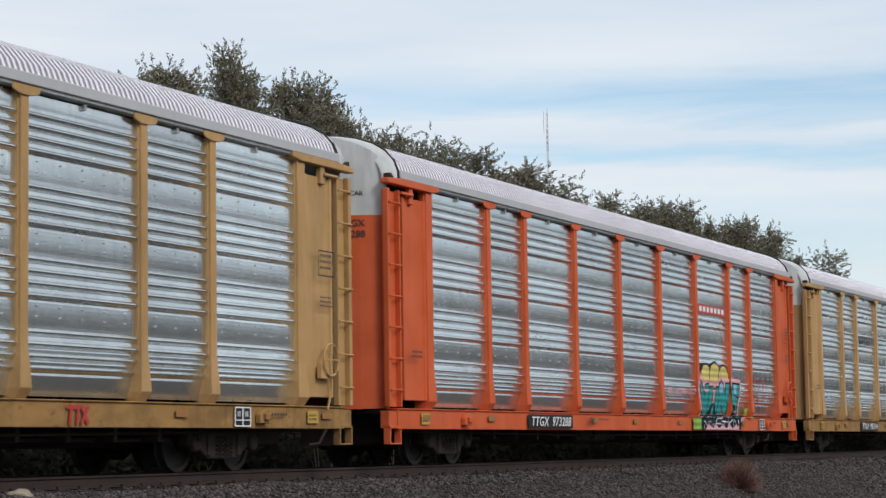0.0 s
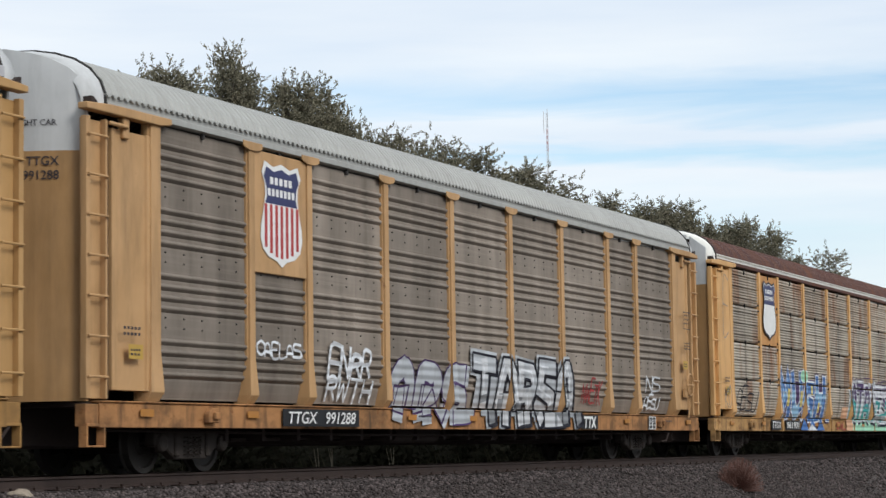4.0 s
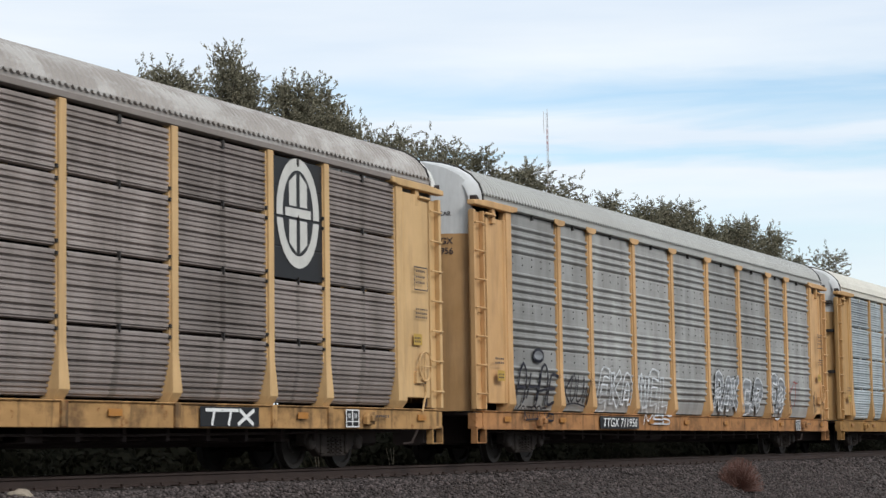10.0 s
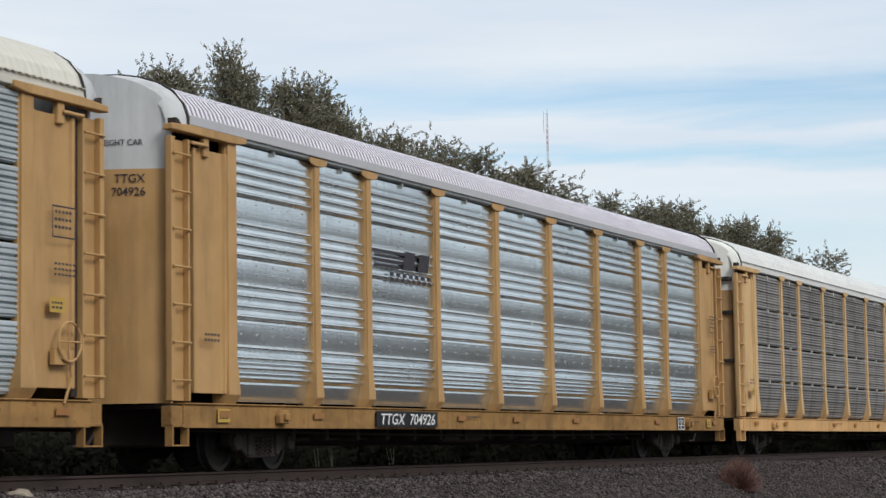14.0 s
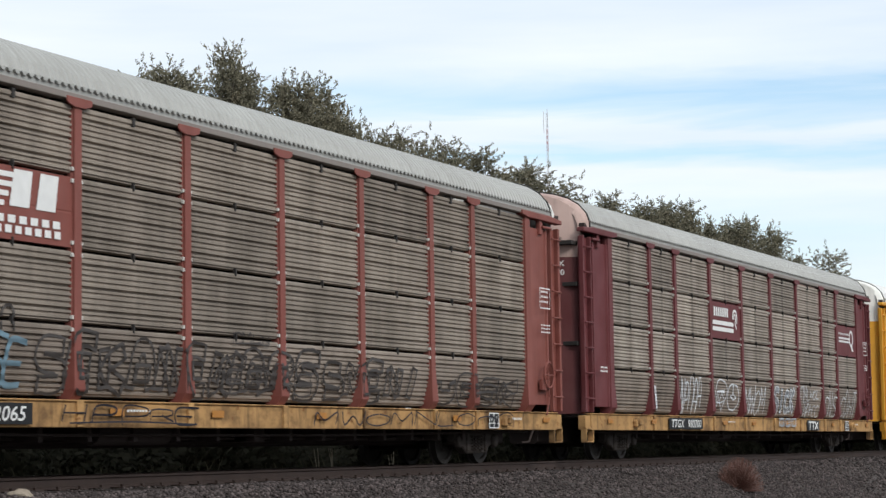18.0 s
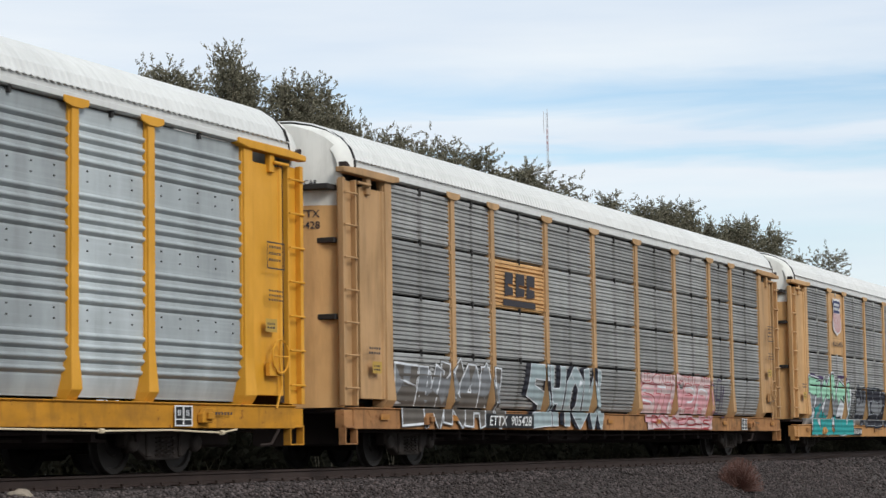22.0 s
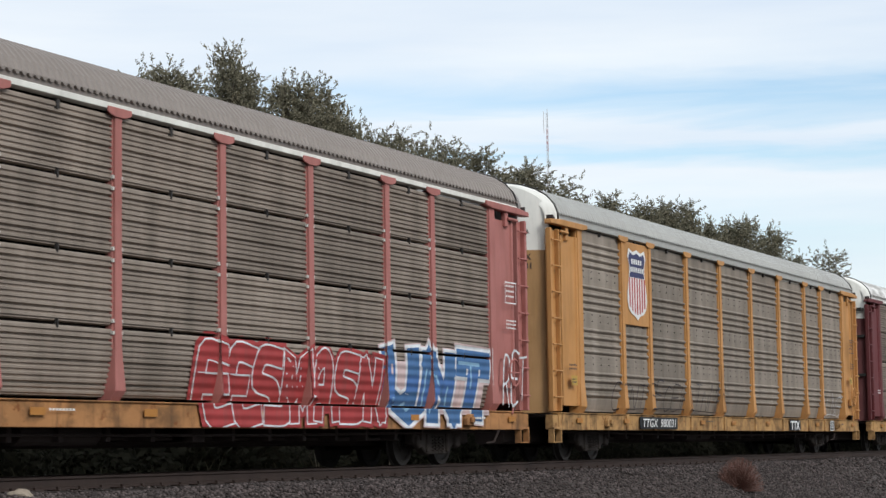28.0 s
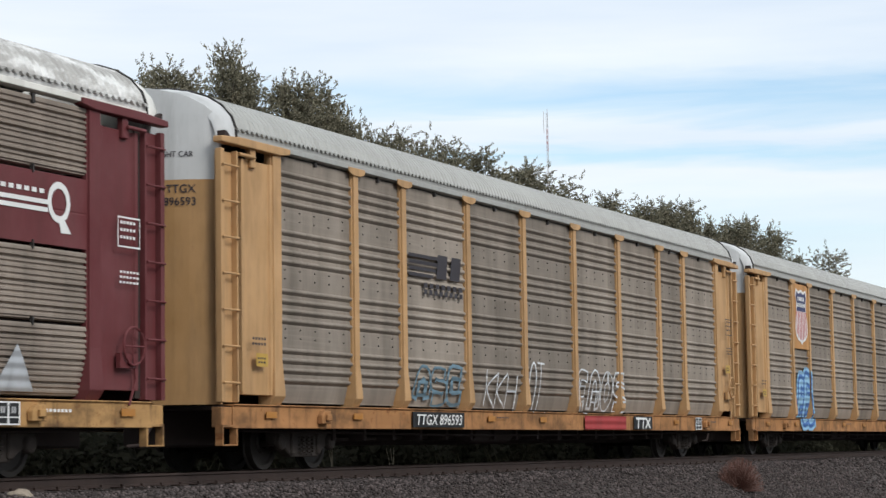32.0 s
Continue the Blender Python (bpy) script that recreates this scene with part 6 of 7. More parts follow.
SPECS = [
    spec(0, "tan auto-carrier wagon with bright ribbed zinc sides", "bold", TAN, TANS, R_ZINC, ZINC2, ZINC, GREYW, TAN, GREYW),
    spec(1, "vermilion auto-carrier wagon with bright ribbed zinc sides", "bold", ORANGE, ORANGE, R_ZINC, ZINC2, ZINC, GREYW, ORANGE, GREYW),
    spec(2, "yellow auto-carrier wagon with bright ribbed zinc sides", "bold", TAN, TANS, R_ZINC, ZINC2, ZINC, GREYW, BROWN, GREYW),
    spec(3, "grimy yellow auto-carrier wagon with dun ribbed sides", "bold", DULL, DIRTO, R_GREY, R_GREY, DUNB, GREYW, BROWN, GREYW, odd={(1, 2): DULL}),
    spec(4, "yellow auto-carrier wagon with a rusted roof and rust-run sides", "fine", YEL, DIRTY, R_RUST, R_RUST, [RUSTG, RUSTG, RUSTG, RUSTT], OFFW, BROWN, GREYW, False, "leaves", "flush", {(1, 3): ORY, (1, 2): ORY}, teeth=OFFW),
    spec(5, "yellow auto-carrier wagon with dull grey ribbed sides", "bold", PALE, DIRTY, R_GREY, R_DARK, DUNG, GREYW, BROWN, GREYW),
    spec(6, "pale yellow auto-carrier wagon with sooty brown sides", "fine", PALE, DIRTY, R_DUST, R_BROWN, DARKB, OFFW, BROWN, GREYW, False, "leaves", "flush", {(7, 3): BLACKP, (7, 2): BLACKP}),
    spec(7, "orange-yellow auto-carrier wagon with grey ribbed sides", "bold", ORL, DIRTO, R_GREY, R_GREY, MIDG, GREYW, BROWN, GREYW),
    spec(8, "tan-yellow auto-carrier wagon with clean blue-grey sides", "fine", TAN, TANS, R_CREAM, R_CREAM, BLUEG, GREYW, TAN, GREYW, False, odd={(2, 2): CHALK}, clip=CLIPW, ribbed=True),
    spec(9, "tan auto-carrier wagon with bright zinc sides and roof", "bold", TAN, TANS, R_ZINC, ZINC2, ZINC, GREYW, TAN, GREYW),
    spec(10, "pale yellow auto-carrier wagon with slate-grey sides, white roof", "fine", PALE, YEL, R_WHITE, R_WHITE, GRAPH, OFFW, BROWN, OFFW, clip=CLIPW),
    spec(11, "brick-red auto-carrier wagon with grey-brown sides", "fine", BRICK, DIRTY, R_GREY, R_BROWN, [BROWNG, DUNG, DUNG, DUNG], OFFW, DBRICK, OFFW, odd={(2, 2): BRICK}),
    # lowest row of sheets in a darker tone than the three rows above
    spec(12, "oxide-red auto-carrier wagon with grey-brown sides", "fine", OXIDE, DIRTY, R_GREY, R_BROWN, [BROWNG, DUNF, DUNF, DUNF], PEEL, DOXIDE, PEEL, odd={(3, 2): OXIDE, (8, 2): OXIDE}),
    spec(13, "bright yellow auto-carrier wagon with pale zinc sides", "bold", GOLD, GOLDS, R_WHITE, R_WHITE, PALEZ, OFFW, GOLD, OFFW, odd={(1, 2): GOLD}, amber=()),
    spec(14, "tan-yellow auto-carrier wagon with grey sides, white roof", "fine", DULL, DIRTO, R_WHITE, R_WHITE, SLATE, OFFW, YEL, OFFW, odd={(2, 2): YEL}, ribbed=True),
    spec(15, "orange-yellow auto-carrier wagon with grey sides, white roof", "fine", ORL, ORY, R_WHITE, R_WHITE, SLATE, OFFW, YEL, OFFW, odd={(1, 3): ORL, (1, 2): ORL}, drop=0.16, straight=True, tab=CLIPW),
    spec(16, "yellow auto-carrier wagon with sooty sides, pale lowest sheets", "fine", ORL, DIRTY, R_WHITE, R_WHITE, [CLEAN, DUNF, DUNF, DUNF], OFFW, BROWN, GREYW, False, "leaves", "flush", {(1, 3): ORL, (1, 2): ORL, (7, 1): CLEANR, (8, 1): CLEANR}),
    spec(17, "faded red auto-carrier wagon with grey-brown sides", "fine", PINKISH, DIRTO, R_BROWN, OFFW, BROWNG, R_BROWN, ROSE, GREYW, odd={(2, 2): ROSE}),
    spec(18, "yellow auto-carrier wagon with brown-grey ribbed sides", "bold", ORY, DIRTY, R_GREY, R_GREY, DUNG, OFFW, BROWN, OFFW, odd={(1, 2): ORY}),
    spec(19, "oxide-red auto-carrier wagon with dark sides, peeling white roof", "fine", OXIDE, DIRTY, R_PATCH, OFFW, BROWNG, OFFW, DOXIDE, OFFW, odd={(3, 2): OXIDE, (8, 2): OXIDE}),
    spec(20, "yellow auto-carrier wagon with brown-grey ribbed sides", "bold", DULL, DIRTO, R_GREY, R_GREY, DUNG, GREYW, BROWN, GREYW),
    spec(21, "yellow auto-carrier wagon with brown-grey ribbed sides", "bold", DULL, DIRTO, R_GREY, R_GREY, DUNG, GREYW, BROWN, GREYW, odd={(1, 2): ORY}),
]
# where each wagon's front end stands at the zero of the run, in metres
START = [5.43, 33.9, 62.4, 90.88, 119.22, 147.7, 176.17, 204.75, 233.3, 262.09, 290.56, 319.03, 347.48, 376.33, 404.8, 433.31, 461.55, 489.83, 518.21, 546.96, 575.61, 603.82]
# how far the train has run at each second
RUN = [(0, 0.84), (1, 17.45), (2, 34.03), (5, 83.8), (6, 100.63), (7, 117.51), (8, 134.42), (9, 150.94), (10, 167.91), (11, 184.81), (12, 201.94), (13, 219.04), (14, 236.17), (17, 287.57), (18, 304.73), (19, 321.88), (20, 338.62), (21, 356.0), (22, 373.45), (23, 390.66), (24, 407.9), (25, 425.46), (26, 442.52), (29, 495.09), (30, 512.8), (31, 530.53), (32, 548.28)]


def run(t):
    return float(np.interp(t, [a for a, _ in RUN], [b for _, b in RUN]))


NUMBERS = {1: ("TTGX  973288", 6.5, 9.0), 2: ("TTGX  982054", 6.6, 9.0), 5: ("TTGX  992184", 5.75, 8.25), 6: ("TTGX   965198", 5.55, 8.45), 7: ("TTGX 711956", 6.9, 9.45), 8: ("TTGX 254788", 6.76, 8.55), 9: ("TTGX  704926", 6.75, 9.25),
           11: ("TTGX   982065", 5.85, 8.4), 12: ("TTGX   980700", 5.75, 8.4), 13: ("TTGX    963490", 5.25, 8.4), 14: ("ETTX  905428", 6.05, 8.5), 18: ("TTGX  980031", 5.55, 8.3), 19: ("TTCX     255251", 5.5, 8.95), 20: ("TTGX 896593", 6.8, 9.05), 3: ("TTGX   991288", 5.6, 8.25)}
CARS = []
for sp in SPECS:
    if sp["k"] in NUMBERS:
        sp["number"] = NUMBERS[sp["k"]][0]
    c = wagon(sp)
    c.matrix_basis = Matrix.Translation((START[sp["k"]] + MID - RUN[0][1], YT, 0))
    CARS.append(c)
    notices(c, INKP if sp["frame"] not in (OXIDE, BRICK, PINKISH) else WHITEP)

for k, (s, a, b) in NUMBERS.items():
    plate(CARS[k], s, a, b)
plate(CARS[8], "R1", 9.13, 9.55)
plate(CARS[15], "701544", 7.15, 8.35, z0=0.53, z1=0.75)
plate(CARS[4], "TTGX", 5.4, 6.4)
plate(CARS[4], "961901", 6.88, 8.4)
write(CARS[1], "R1", 9.95, 10.25, 0.74, 0.92, INKP, 0.2)
owner_mark(CARS[0], 18.9, 19.4, RED)
owner_mark(CARS[8], 16.4, 17.0, RED)
owner_mark(CARS[15], 18.5, 19.15, RED)
owner_mark(CARS[13], 17.9, 18.4, RED)
for k, a, b in ((3, 19.0, 19.7), (5, 18.5, 19.6), (6, 18.75, 20.2), (10, 18.8, 20.2), (12, 18.8, 19.9), (18, 18.75, 19.65), (19, 18.7, 20.0), (20, 18.8, 19.8)):
    owner_mark(CARS[k], a, b, WHITEP, BLACKP)

cord = M().tube([(12.5 - MID, -1.575, 0.63), (16.0 - MID, -1.58, 0.615), (19.0 - MID, -1.575, 0.625), (21.4 - MID, -1.58, 0.60), (23.2 - MID, -1.575, 0.615), (24.6 - MID, -1.57, 0.58), (25.1 - MID, -1.56, 0.63)], 0.014, 6)
for x, z in ((19.0, 0.625), (21.4, 0.60), (24.6, 0.58)):
    cord.tube([(x - 0.05 - MID, -1.59, z), (x + 0.05 - MID, -1.59, z)], 0.035, 6)
part("cord", cord.mesh("cord"), plain("pale_rope", (0.62, 0.52, 0.36), 0.9), CARS[13], None, "pale knotted rope hung under the sill")

# emblems
p = Paintwork(); rect(p, 18.2, 20.6, 3.56, 3.80, RED); bars(p, 18.3, 20.5, 3.62, 3.75, 7, WHITEP); p.put("emblem", CARS[1], "red strip emblem")
p = Paintwork(); bars(p, 7.0, 9.2, 3.45, 3.70, 9, INKP); p.put("emblem", CARS[2], "dark painted emblem")
badge(CARS[4], False, False)
badge(CARS[3], True, False)
for k in (13, 15):
    badge(CARS[k])
for k in (16, 18, 21):
    badge(CARS[k], True, False)
for k, z0, z1 in ((5, 3.05, 3.80), (9, 3.20, 3.75), (20, 3.05, 3.80)):
    p = Paintwork(); striped_mark(p, 6.9, 9.3, z0, z1, INKP); p.put("emblem", CARS[k], "dark painted emblem")
p = Paintwork(); striped_mark(p, 6.9, 9.2, 3.08, 3.90, WHITEP); p.put("emblem", CARS[11], "white painted emblem")
p = Paintwork(); cross_emblem(p, 21.8, 4.05, 0.72, 0.88); p.put("emblem", CARS[6], "pale round cross emblem")
for k, mat in ((8, INKP), (14, INKP), (17, CLIPW)):
    p = Paintwork(); three_letter_mark(p, 7.25, 8.95, 3.25, 3.72, mat)
    if k == 8:
        for x in (7.05, 9.15):
            s = 1 if x < 8 else -1
            p.stroke([(x + 0.18 * s, 3.80), (x, 3.80), (x, 3.16), (x + 0.18 * s, 3.16)], 0.07, mat)
        for x in (7.6, 8.4):
            rect(p, x, x + 0.1, 3.04, 3.12, mat)
    elif k == 14:
        rect(p, 7.2, 8.9, 3.06, 3.18, mat)
    p.put("emblem", CARS[k], "three bold painted shapes")
for k in (12, 19):
    p = Paintwork(); rail_mark(p, 9.72, 12.1, 3.10, 3.86); p.put("emblem", CARS[k], "white wheel and bars emblem")
    p = Paintwork(); ring_mark(p, 23.1, 25.05, 3.08, 3.92); p.put("emblem", CARS[k], "white wheel and bars emblem")


def piece(k, *calls, label="spray-painted graffiti"):
    p = Paintwork()
    for f, *a in calls:
        p.next()
        kw = a.pop() if a and isinstance(a[-1], dict) else {}
        f(p, *a, **kw)
    p.put("graffiti", CARS[k], label)


piece(1, (humps, 18.35, 20.6, 1.62, 2.32, 3, S_YELL, S_BLACK), (burner, "NUNS", 18.1, 21.6, 0.98, 1.86, [S_SKY, S_TEAL, S_TEAL, S_TEAL, S_NAVY], S_BLACK, None, S_PINK, {"seed": 3, "thick": 0.34, "rim": 0.05, "halo": 0.10, "bend": False}), (rect, 17.95, 21.45, 0.67, 0.97, S_NAVY), (tag, 18.2, 21.2, 0.70, 0.93, S_WHITE, 4, 6, 0.03), (fans, 18.3, 21.3, 0.67, 0.84, 5, S_PINK), (rect, 17.3, 17.95, 0.67, 0.96, S_LIME), (rect, 22.3, 22.6, 0.97, 1.25, S_LIME), (tag, 15.6, 17.8, 1.55, 1.65, S_PINK, 6, 9, 0.03), (tag, 22.9, 24.3, 1.25, 2.05, S_CRIM, 5, 3, 0.04), label="teal, yellow and pink graffiti with black outlines")
piece(3, (burner, "TARSA", 13.3, 18.7, 0.72, 2.05, [S_SILVER, S_CHROME, S_SILVER, S_CHROME, S_GREYP, S_CHROME], S_BLACK, None, S_SILVER, {"seed": 14, "thick": 0.27, "rim": 0.05, "halo": 0.06, "wild": 1.5, "bend": False, "shade": (0.14, -0.05, S_BLACK), "inner": S_WHITE}), label="chrome block graffiti with black outlines")
piece(3, (hollow, "ARS", 9.6, 13.1, 0.72, 1.85, S_PLUM, 61, 0.34, 0.04, S_SILVER), label="faded lilac graffiti")
piece(3, (tag, 19.2, 20.4, 1.25, 1.7, S_CRIM, 4, 5), (tag, 23.3, 24.3, 1.55, 1.85, S_WHITE, 8, 2, 0.06), (tag, 23.3, 24.4, 1.15, 1.45, S_WHITE, 9, 4, 0.06), (tag, 4.9, 6.3, 1.75, 1.98, S_WHITE, 14, 6), (tag, 7.3, 8.9, 1.5, 1.95, S_WHITE, 24, 4, 0.08), (tag, 7.3, 9.0, 1.1, 1.45, S_WHITE, 25, 4, 0.06), label="white and red scrawls")
piece(4, (burner, "MUSH", 6.6, 11.9, 0.95, 2.35, [S_BLUE, S_BLUE, S_BLUE, S_SKY, S_BLUE, S_SKY, S_BLUE], S_WHITE, None, S_PLUM, {"seed": 21, "thick": 0.25, "rim": 0.05, "halo": 0.03, "wild": 1.7, "bend": False, "inner": S_SKY}), (humps, 9.0, 9.6, 2.05, 2.42, 1, S_MINT, S_WHITE, 0.03), (rect, 7.5, 7.75, 1.35, 1.85, S_YELL), (rect, 8.9, 9.15, 1.35, 1.8, S_YELL), (rect, 10.1, 10.3, 1.7, 2.0, S_YELL), (rect, 11.0, 11.2, 1.2, 1.5, S_YELL), (fans, 8.5, 11.3, 0.67, 1.02, 3, S_BLUE), (fans, 9.3, 10.4, 0.67, 0.86, 1, S_WHITE), label="blue, white and yellow graffiti")
piece(4, (rect, 15.0, 20.4, 0.67, 1.12, S_MINT), (rect, 14.1, 15.0, 0.67, 1.4, S_PEACH), (rect, 20.4, 21.3, 0.67, 1.35, S_PEACH), (burner, "ATAKES", 15.0, 20.3, 0.95, 2.15, [S_PLUM, S_PLUM, S_PLUM, S_TEAL, S_TEAL, S_TEAL], S_WHITE, None, S_WHITE, {"seed": 33, "thick": 0.30, "rim": 0.05, "halo": 0.05, "wild": 1.3, "bend": False, "shade": (0.05, -0.10, S_NAVY), "inner": S_SILVER}), (tag, 15.0, 20.2, 2.16, 2.36, S_PLUM, 34, 6, 0.03), (tag, 20.6, 21.6, 0.8, 1.4, S_CRIM, 5), label="purple and teal graffiti with white outlines")
piece(4, (tag, 2.4, 4.4, 1.2, 1.8, S_BLACK, 9), (tag, 12.8, 14.0, 0.72, 0.93, S_CRIM, 10), (tag, 1.05, 1.55, 3.0, 4.6, S_GREYP, 11, 1, 0.025), (tag, 1.0, 1.7, 1.2, 1.75, S_GREYP, 13, 2, 0.025), label="dark scrawls")
piece(7, (tag, 2.4, 4.7, 1.2, 1.95, S_BLACK, 12, 4, 0.065), (humps, 3.3, 3.75, 2.02, 2.26, 1, S_GREYP, S_BLACK, 0.06), (tag, 5.0, 6.5, 1.2, 1.75, S_BLACK, 13, 4, 0.04), (tag, 2.5, 4.1, 0.86, 1.12, S_BLACK, 2, 6, 0.035), label="black scrawled graffiti")
piece(7, (hollow, "EKA", 7.1, 9.35, 1.12, 1.95, S_WHITE, 15, 0.28, 0.04), (hollow, "NEL", 9.7, 12.1, 1.05, 2.0, S_WHITE, 16, 0.28, 0.04), (tag, 9.8, 11.8, 0.78, 1.0, S_WHITE, 19, 3, 0.04), (hollow, "RAK", 15.7, 17.9, 1.1, 2.05, S_WHITE, 17, 0.3, 0.04, S_GREYP), (hollow, "ER", 18.2, 20.1, 1.1, 2.0, S_WHITE, 18, 0.3, 0.04, S_GREYP), label="white outlined graffiti")
piece(7, (hollow, "ER", 20.95, 22.45, 1.05, 2.1, S_WHITE, 101, 0.36, 0.05, S_GREYP), (tag, 22.9, 23.8, 1.35, 2.0, S_CRIM, 102, 2, 0.035), (tag, 20.78, 20.94, 1.1, 1.6, S_BLACK, 103, 1, 0.03), (tag, 22.68, 22.84, 1.1, 1.65, S_BLACK, 104, 1, 0.03), (tag, 25.4, 25.65, 1.15, 1.7, S_BLACK, 105, 2, 0.03), label="grey bubble graffiti with white outlines")
piece(11, (hollow, "SEKANE", 8.6, 13.0, 1.10, 1.85, S_FAINT, 41, 0.30, 0.05), (tag, 7.1, 8.4, 1.2, 1.75, S_SLATE, 40, 3, 0.07), (tag, 7.5, 8.1, 1.9, 2.2, S_FAINT, 39, 2, 0.05), (hollow, "WARS", 13.0, 16.5, 1.10, 1.85, S_FAINT, 46, 0.28, 0.05), (hollow, "ESKE", 13.4, 16.4, 1.2, 1.7, S_FAINT, 48, 0.2, 0.03), (tag, 2.3, 4.6, 1.12, 1.85, S_CAMO, 42, 6, 0.05), (tag, 13.6, 14.8, 1.92, 2.08, S_FAINT, 49, 4, 0.03), (hollow, "SMENI", 16.6, 20.4, 1.1, 1.75, S_FAINT, 43, 0.25, 0.045), (hollow, "UESK", 21.0, 25.0, 1.1, 1.65, S_FAINT, 45, 0.25, 0.04), (tag, 9.0, 12.5, 0.72, 0.95, S_BLACK, 44, 5, 0.028), (tag, 16.0, 24.5, 0.72, 0.93, S_BLACK, 47, 9, 0.026), label="dark faded graffiti along the lower sheets")
piece(12, (tag, 7.0, 8.7, 1.15, 1.95, S_WHITE, 45, 5, 0.045), (hollow, "RO", 9.8, 12.0, 1.15, 1.9, S_WHITE, 46, 0.26, 0.04), (tag, 12.5, 14.5, 1.15, 1.85, S_WHITE, 47, 4), (hollow, "SICK", 15.4, 17.6, 1.12, 1.85, S_WHITE, 48, 0.3, 0.03, S_GREYP), (hollow, "OOO", 15.5, 17.4, 0.78, 1.0, S_SILVER, 51, 0.3, 0.03), (tag, 18.2, 19.3, 1.5, 1.95, S_WHITE, 49, 3, 0.035), (tag, 19.3, 20.4, 1.6, 1.9, S_WHITE, 52, 3, 0.035), (tag, 18.7, 20.4, 1.1, 1.45, S_WHITE, 53, 5, 0.035), (tag, 21.1, 22.6, 1.1, 1.8, S_WHITE, 50, 3, 0.04), (tag, 23.1, 25.2, 1.1, 1.85, S_WHITE, 54, 4, 0.04), (tag, 4.75, 4.9, 1.2, 1.7, S_WHITE, 51, 2), label="white outlined graffiti")
piece(13, (burner, "nnnnnU", 2.2, 4.9, 1.25, 1.95, S_NAVY, S_NAVY, S_DENIM, None, {"seed": 52, "thick": 0.62, "rim": 0.03}), (burner, "OnnUnO", 1.9, 5.2, 0.68, 1.45, S_NAVY, S_NAVY, S_DENIM, None, {"seed": 55, "thick": 0.62, "rim": 0.03}), (hollow, "nUnUO", 2.2, 4.9, 0.9, 1.75, S_SKY, 59, 0.4, 0.02), label="dark navy graffiti with thin blue lines")
piece(13, (burner, "Ennnn", 8.5, 11.9, 0.70, 1.95, S_NAVY, S_NAVY, S_DENIM, None, {"seed": 53, "thick": 0.60, "rim": 0.03}), (hollow, "EEnU", 8.9, 11.6, 0.9, 1.75, S_SKY, 58, 0.36, 0.02), label="dark navy graffiti with thin blue lines")
piece(13, (burner, "nEnEnE", 12.1, 16.4, 0.70, 1.95, S_NAVY, S_NAVY, S_DENIM, None, {"seed": 54, "thick": 0.58, "rim": 0.03}), (hollow, "OUOUO", 12.4, 16.0, 0.85, 1.7, S_SKY, 57, 0.36, 0.022), label="dark navy graffiti with thin blue lines")
piece(14, (burner, "SWKAN", 2.3, 7.0, 0.70, 1.85, [S_UMBER, S_GREYP, S_UMBER, S_UMBER], S_WHITE, None, S_UMBER, {"seed": 55, "thick": 0.38, "rim": 0.04, "halo": 0.02, "wild": 1.6, "bend": False}), label="grey-brown block graffiti with white outlines")
piece(14, (burner, "SHOW", 8.45, 12.7, 0.70, 1.98, S_ICE, S_WHITE, None, None, {"seed": 56, "thick": 0.27, "rim": 0.022, "wild": 0.25, "bend": False, "shade": (-0.24, 0.03, S_BLACK)}), label="pale grey block graffiti on a black shadow")
piece(14, (rect, 15.6, 20.6, 0.67, 0.96, S_BLUSH), (burner, "STLPR", 15.4, 20.7, 0.95, 1.80, [S_BLUSH, S_PINK, S_BLUSH], S_CRIM, None, S_PINK, {"seed": 57, "thick": 0.28, "rim": 0.025, "halo": 0.08, "wild": 1.5, "inner": S_WHITE}), (hollow, "OUOnOnO", 15.4, 20.8, 1.72, 2.02, S_CRIM, 58, 0.3, 0.02, S_BLUSH), (tag, 15.8, 20.4, 0.70, 0.94, S_CRIM, 59, 7, 0.03), (tag, 20.7, 21.9, 1.1, 1.8, S_PLUM, 60, 4, 0.03), label="pale pink graffiti with crimson outlines")
piece(15, (tag, 2.1, 7.4, 1.95, 2.3, S_PLUM, 61, 6, 0.09), (burner, "TKACI", 1.95, 7.5, 0.60, 2.32, [S_MINT, S_MINT, S_MINT, S_GREYP, S_GREYP, S_TEAL, S_TEAL, S_TEAL], S_BLACK, None, S_WHITE, {"seed": 58, "thick": 0.41, "rim": 0.045, "halo": 0.04, "wild": 1.7, "lean": 0.10, "bend": False}), (fans, 1.95, 7.3, 0.55, 1.05, 4, S_TEAL), label="mint and teal graffiti with dark outlines")
piece(15, (tag, 6.9, 8.0, 1.15, 1.8, S_BLACK, 57, 4, 0.05), (burner, "NESC", 8.2, 12.4, 0.85, 2.0, [S_BLACK, S_GREYP, S_BLACK], S_SILVER, S_BLACK, S_NAVY, {"seed": 59, "thick": 0.34, "rim": 0.03, "halo": 0.05, "wild": 1.5, "bend": False}), (tag, 12.4, 13.6, 1.1, 1.7, S_GREYP, 64, 3, 0.05), (rect, 15.0, 17.7, 0.92, 1.55, S_OCHRE), (burner, "EUEE", 14.9, 17.7, 1.2, 1.90, [S_WINE, S_WINE, S_OCHRE], S_WINE, None, None, {"seed": 60, "thick": 0.20, "rim": 0.03, "halo": 0.06, "bend": False}), label="black, wine and ochre graffiti")
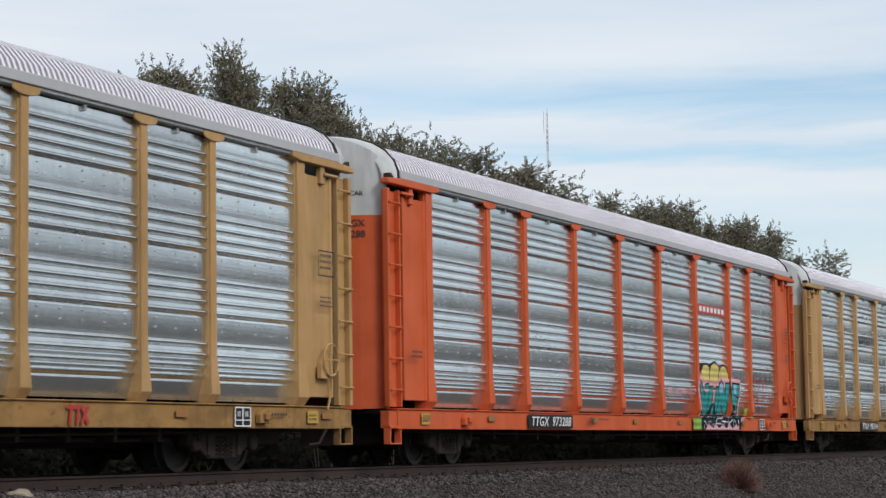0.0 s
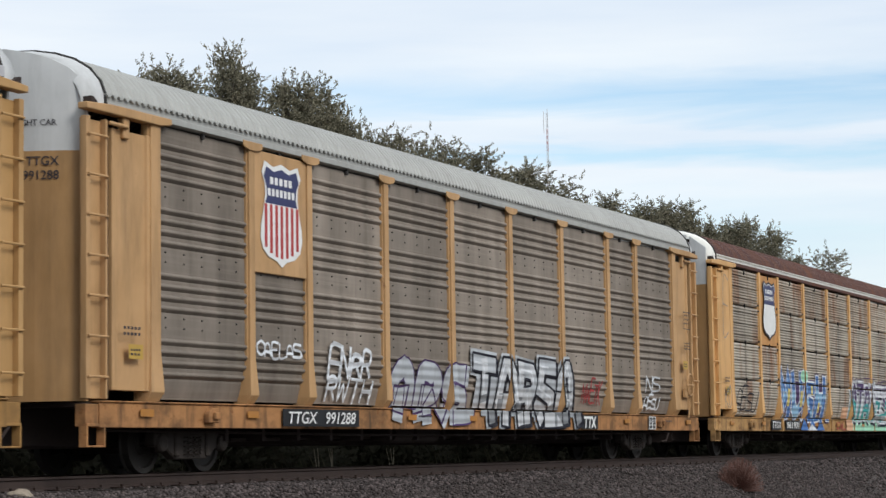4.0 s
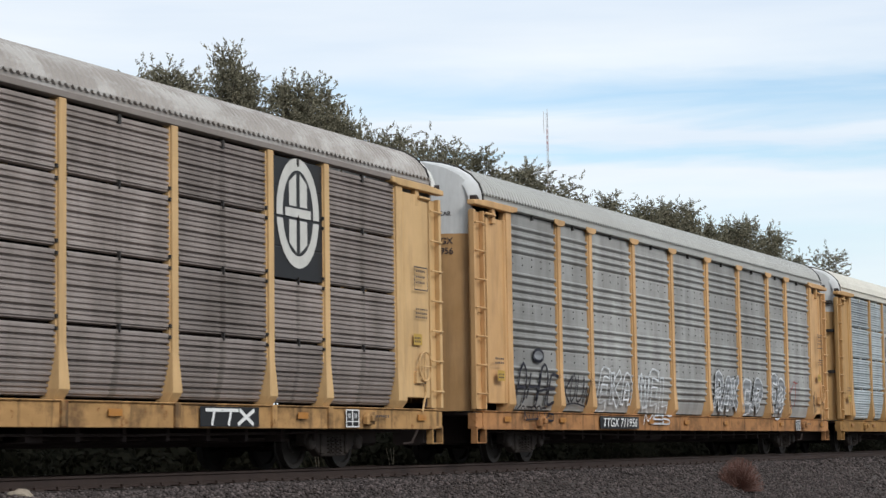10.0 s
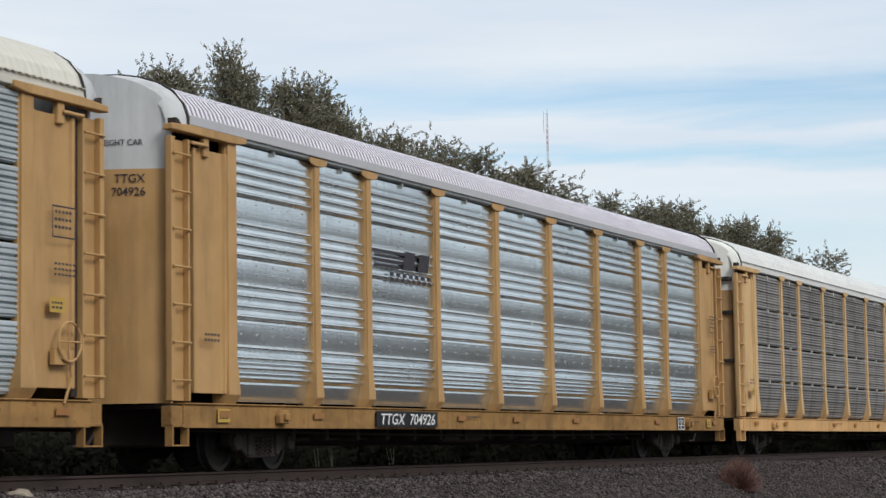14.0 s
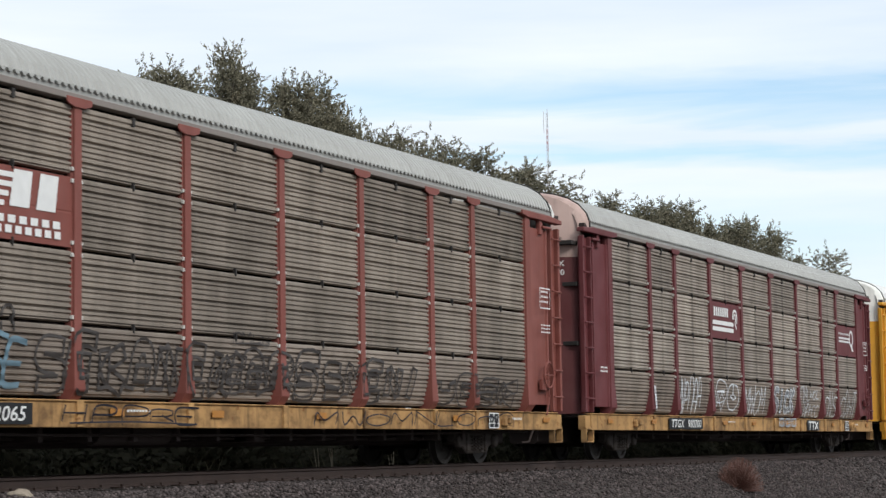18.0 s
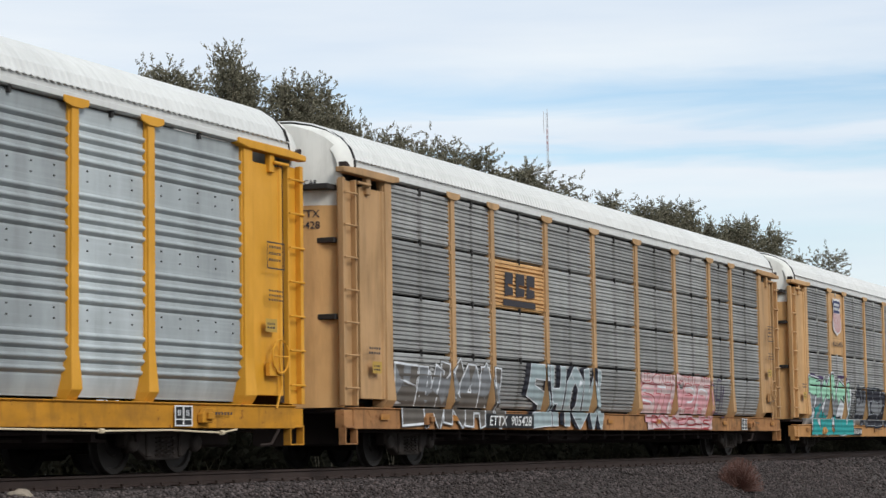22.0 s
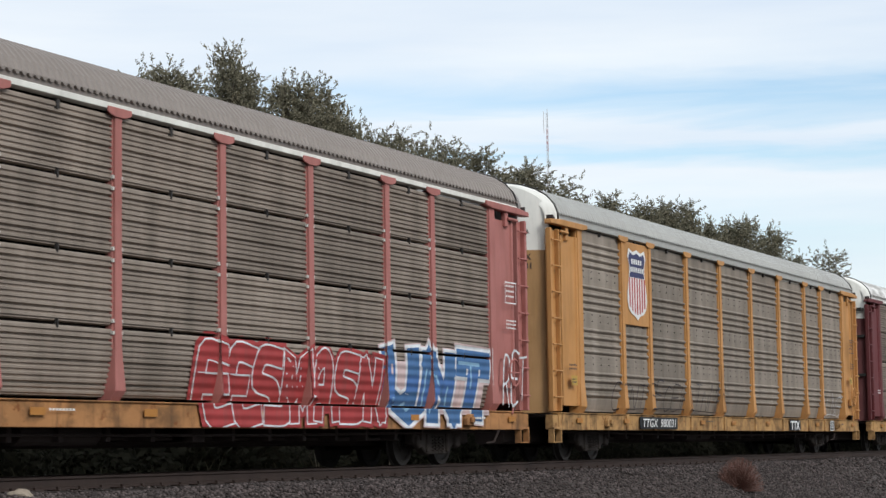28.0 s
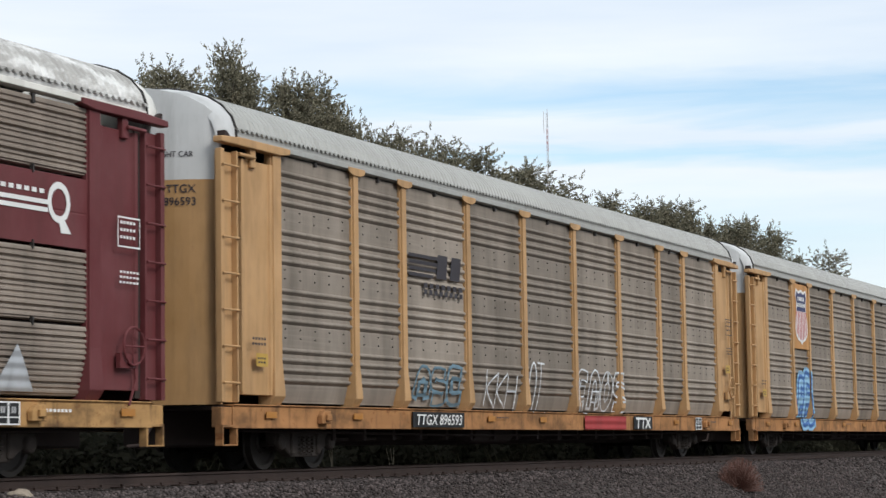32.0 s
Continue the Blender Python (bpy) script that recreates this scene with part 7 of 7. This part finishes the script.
piece(15, (tag, 18.0, 19.2, 1.95, 2.12, S_BLACK, 65, 4, 0.03), (burner, "NEES", 18.9, 22.6, 1.0, 1.95, [S_SILVER, S_GREYP, S_SILVER], S_BLACK, None, S_PLUM, {"seed": 62, "rim": 0.045, "thick": 0.22, "halo": 0.03, "wild": 1.5}), (hollow, "SNE", 22.9, 25.2, 1.15, 1.8, S_PLUM, 63, 0.28, 0.05), label="silver graffiti with black outlines and plum edges")
piece(16, (burner, "ATUM", 9.3, 13.9, 0.74, 2.10, [S_SILVER, S_SKY, S_SKY, S_SKY, S_SKY, S_SILVER, S_GREYP], S_WHITE, S_BLUE, S_BLACK, {"seed": 64, "thick": 0.30, "rim": 0.03, "wild": 0.5, "halo": 0.18}), (humps, 10.0, 13.2, 1.95, 2.38, 3, S_BLACK, S_BLACK), (tag, 9.9, 13.8, 2.30, 2.50, S_OLIVE, 90, 6, 0.035), (rect, 8.9, 9.15, 0.67, 1.0, S_OLIVE), label="blue and silver graffiti with a black surround")
piece(16, (hollow, "ACK", 6.9, 8.35, 1.2, 1.75, S_BLACK, 65, 0.26, 0.05), (hollow, "CAEC", 2.5, 5.5, 1.12, 1.95, S_PLUM, 66, 0.3, 0.04, S_CLEAN), (tag, 15.2, 17.5, 1.1, 1.7, S_PEACH, 67, 6, 0.03), (hollow, "SE", 20.9, 22.5, 1.15, 1.8, S_BLACK, 68, 0.3, 0.05), (hollow, "CEK", 23.0, 25.3, 1.1, 1.95, S_BLACK, 69, 0.3, 0.07, S_SILVER), label="black scrawls and outlined letters")
piece(16, (rect, 1.0, 4.6, 0.67, 0.96, S_CREAM), (rect, 5.9, 8.6, 0.67, 0.96, S_CREAM), (tag, 1.2, 4.4, 0.7, 0.95, S_WINE, 72, 7, 0.06), (tag, 5.9, 8.0, 0.7, 0.92, S_WINE, 70, 6, 0.05), (tag, 8.0, 8.6, 0.72, 0.92, S_BLACK, 73, 3, 0.03), (rect, 14.2, 18.2, 0.67, 0.96, S_CREAM), (tag, 14.3, 22, 0.72, 0.95, S_WINE, 71, 14, 0.045), label="whitened sill with dark wedges and scrawls")
piece(17, (burner, "UNT", 20.7, 25.3, 0.72, 2.1, [S_DENIM, S_BLUE, S_DENIM], S_WHITE, None, S_BLUSH, {"seed": 72, "thick": 0.33, "rim": 0.07, "wild": 1.2, "halo": 0.03, "bend": False, "inner": S_SKY}), label="blue block graffiti with white outlines")
piece(17, (burner, "EESMASN", 14.5, 20.6, 0.72, 1.9, S_CRIM, S_WHITE, None, S_CRIM, {"seed": 73, "thick": 0.32, "rim": 0.03, "halo": 0.08}), (tag, 25.8, 27.0, 1.2, 2.1, S_WHITE, 74, 3), label="crimson graffiti with white outlines")
piece(18, (tag, 4.0, 12.5, 1.15, 1.75, S_BLACK, 75, 14, 0.025), (tag, 22.6, 25.2, 1.15, 1.8, S_WHITE, 76, 4, 0.02), label="faint dark scrawls")
piece(19, (burner, "nWMn", 9.5, 13.0, 0.68, 1.95, [S_SLATE, S_GREYP, S_SLATE], S_NAVY, None, S_WHITE, {"seed": 77, "thick": 0.32, "rim": 0.045, "halo": 0.05, "wild": 1.6, "inner": S_ICE}), (hollow, "C", 8.95, 9.5, 0.9, 1.9, S_WHITE, 78, 0.3, 0.06), (hollow, "SE", 12.9, 14.1, 1.0, 1.8, S_WHITE, 86, 0.3, 0.05), (humps, 10.9, 11.7, 1.85, 2.35, 1, S_SLATE, S_SILVER, 0.05), label="slate-blue graffiti with white edges")
piece(19, (tag, 18.3, 20.3, 1.15, 1.6, S_WHITE, 79, 4, 0.05), (hollow, "EKA", 20.9, 23.3, 1.05, 1.95, S_WHITE, 80, 0.22, 0.05), (fans, 23.4, 24.3, 1.1, 1.7, 1, S_SILVER), label="white outlined graffiti")
piece(20, (hollow, "ASE", 7.1, 9.3, 1.1, 1.75, S_SLATE, 81, 0.3, 0.06), (tag, 10.3, 11.9, 1.1, 1.8, S_WHITE, 82, 3, 0.04), (tag, 12.5, 13.4, 1.1, 1.9, S_WHITE, 83, 2, 0.04), (hollow, "EAOS", 15.2, 18.3, 1.0, 1.95, S_WHITE, 84, 0.28, 0.04), (rect, 15.45, 18.1, 0.66, 0.95, S_CRIM), label="white outlined graffiti and a crimson patch")
piece(21, (burner, "EE", 5.3, 6.6, 0.95, 2.2, S_SKY, S_BLUE, None, S_SKY, {"seed": 85}), label="blue graffiti")

ground()
stones()
track()
trees()
grass()
undergrowth()
tumbleweed()
pale_stone()
mast()


def motions():
    """The train runs past; the wheels of each wagon turn while it is near."""
    for k, c in enumerate(CARS):
        walk(c, [(t, pose(START[k] + MID - s, YT, 0)) for t, s in RUN])
    for k, w in AXLES:
        x = w.matrix_basis.translation.x
        near = [f for f in range(0, 961) if 8 < START[k] + MID - run(f / 30) < 95]
        lo, hi = (near[0], near[-1]) if near else (0, 0)
        rows = []
        for f in sorted({0, 960, *range(lo, hi + 1)}):
            g = min(max(f, lo), hi)
            rows.append((f / 30, pose(x, 0, WR, 0, -math.degrees((run(g / 30) - run(lo / 30)) / WR) % 360, 0)))
        walk(w, rows)


motions()
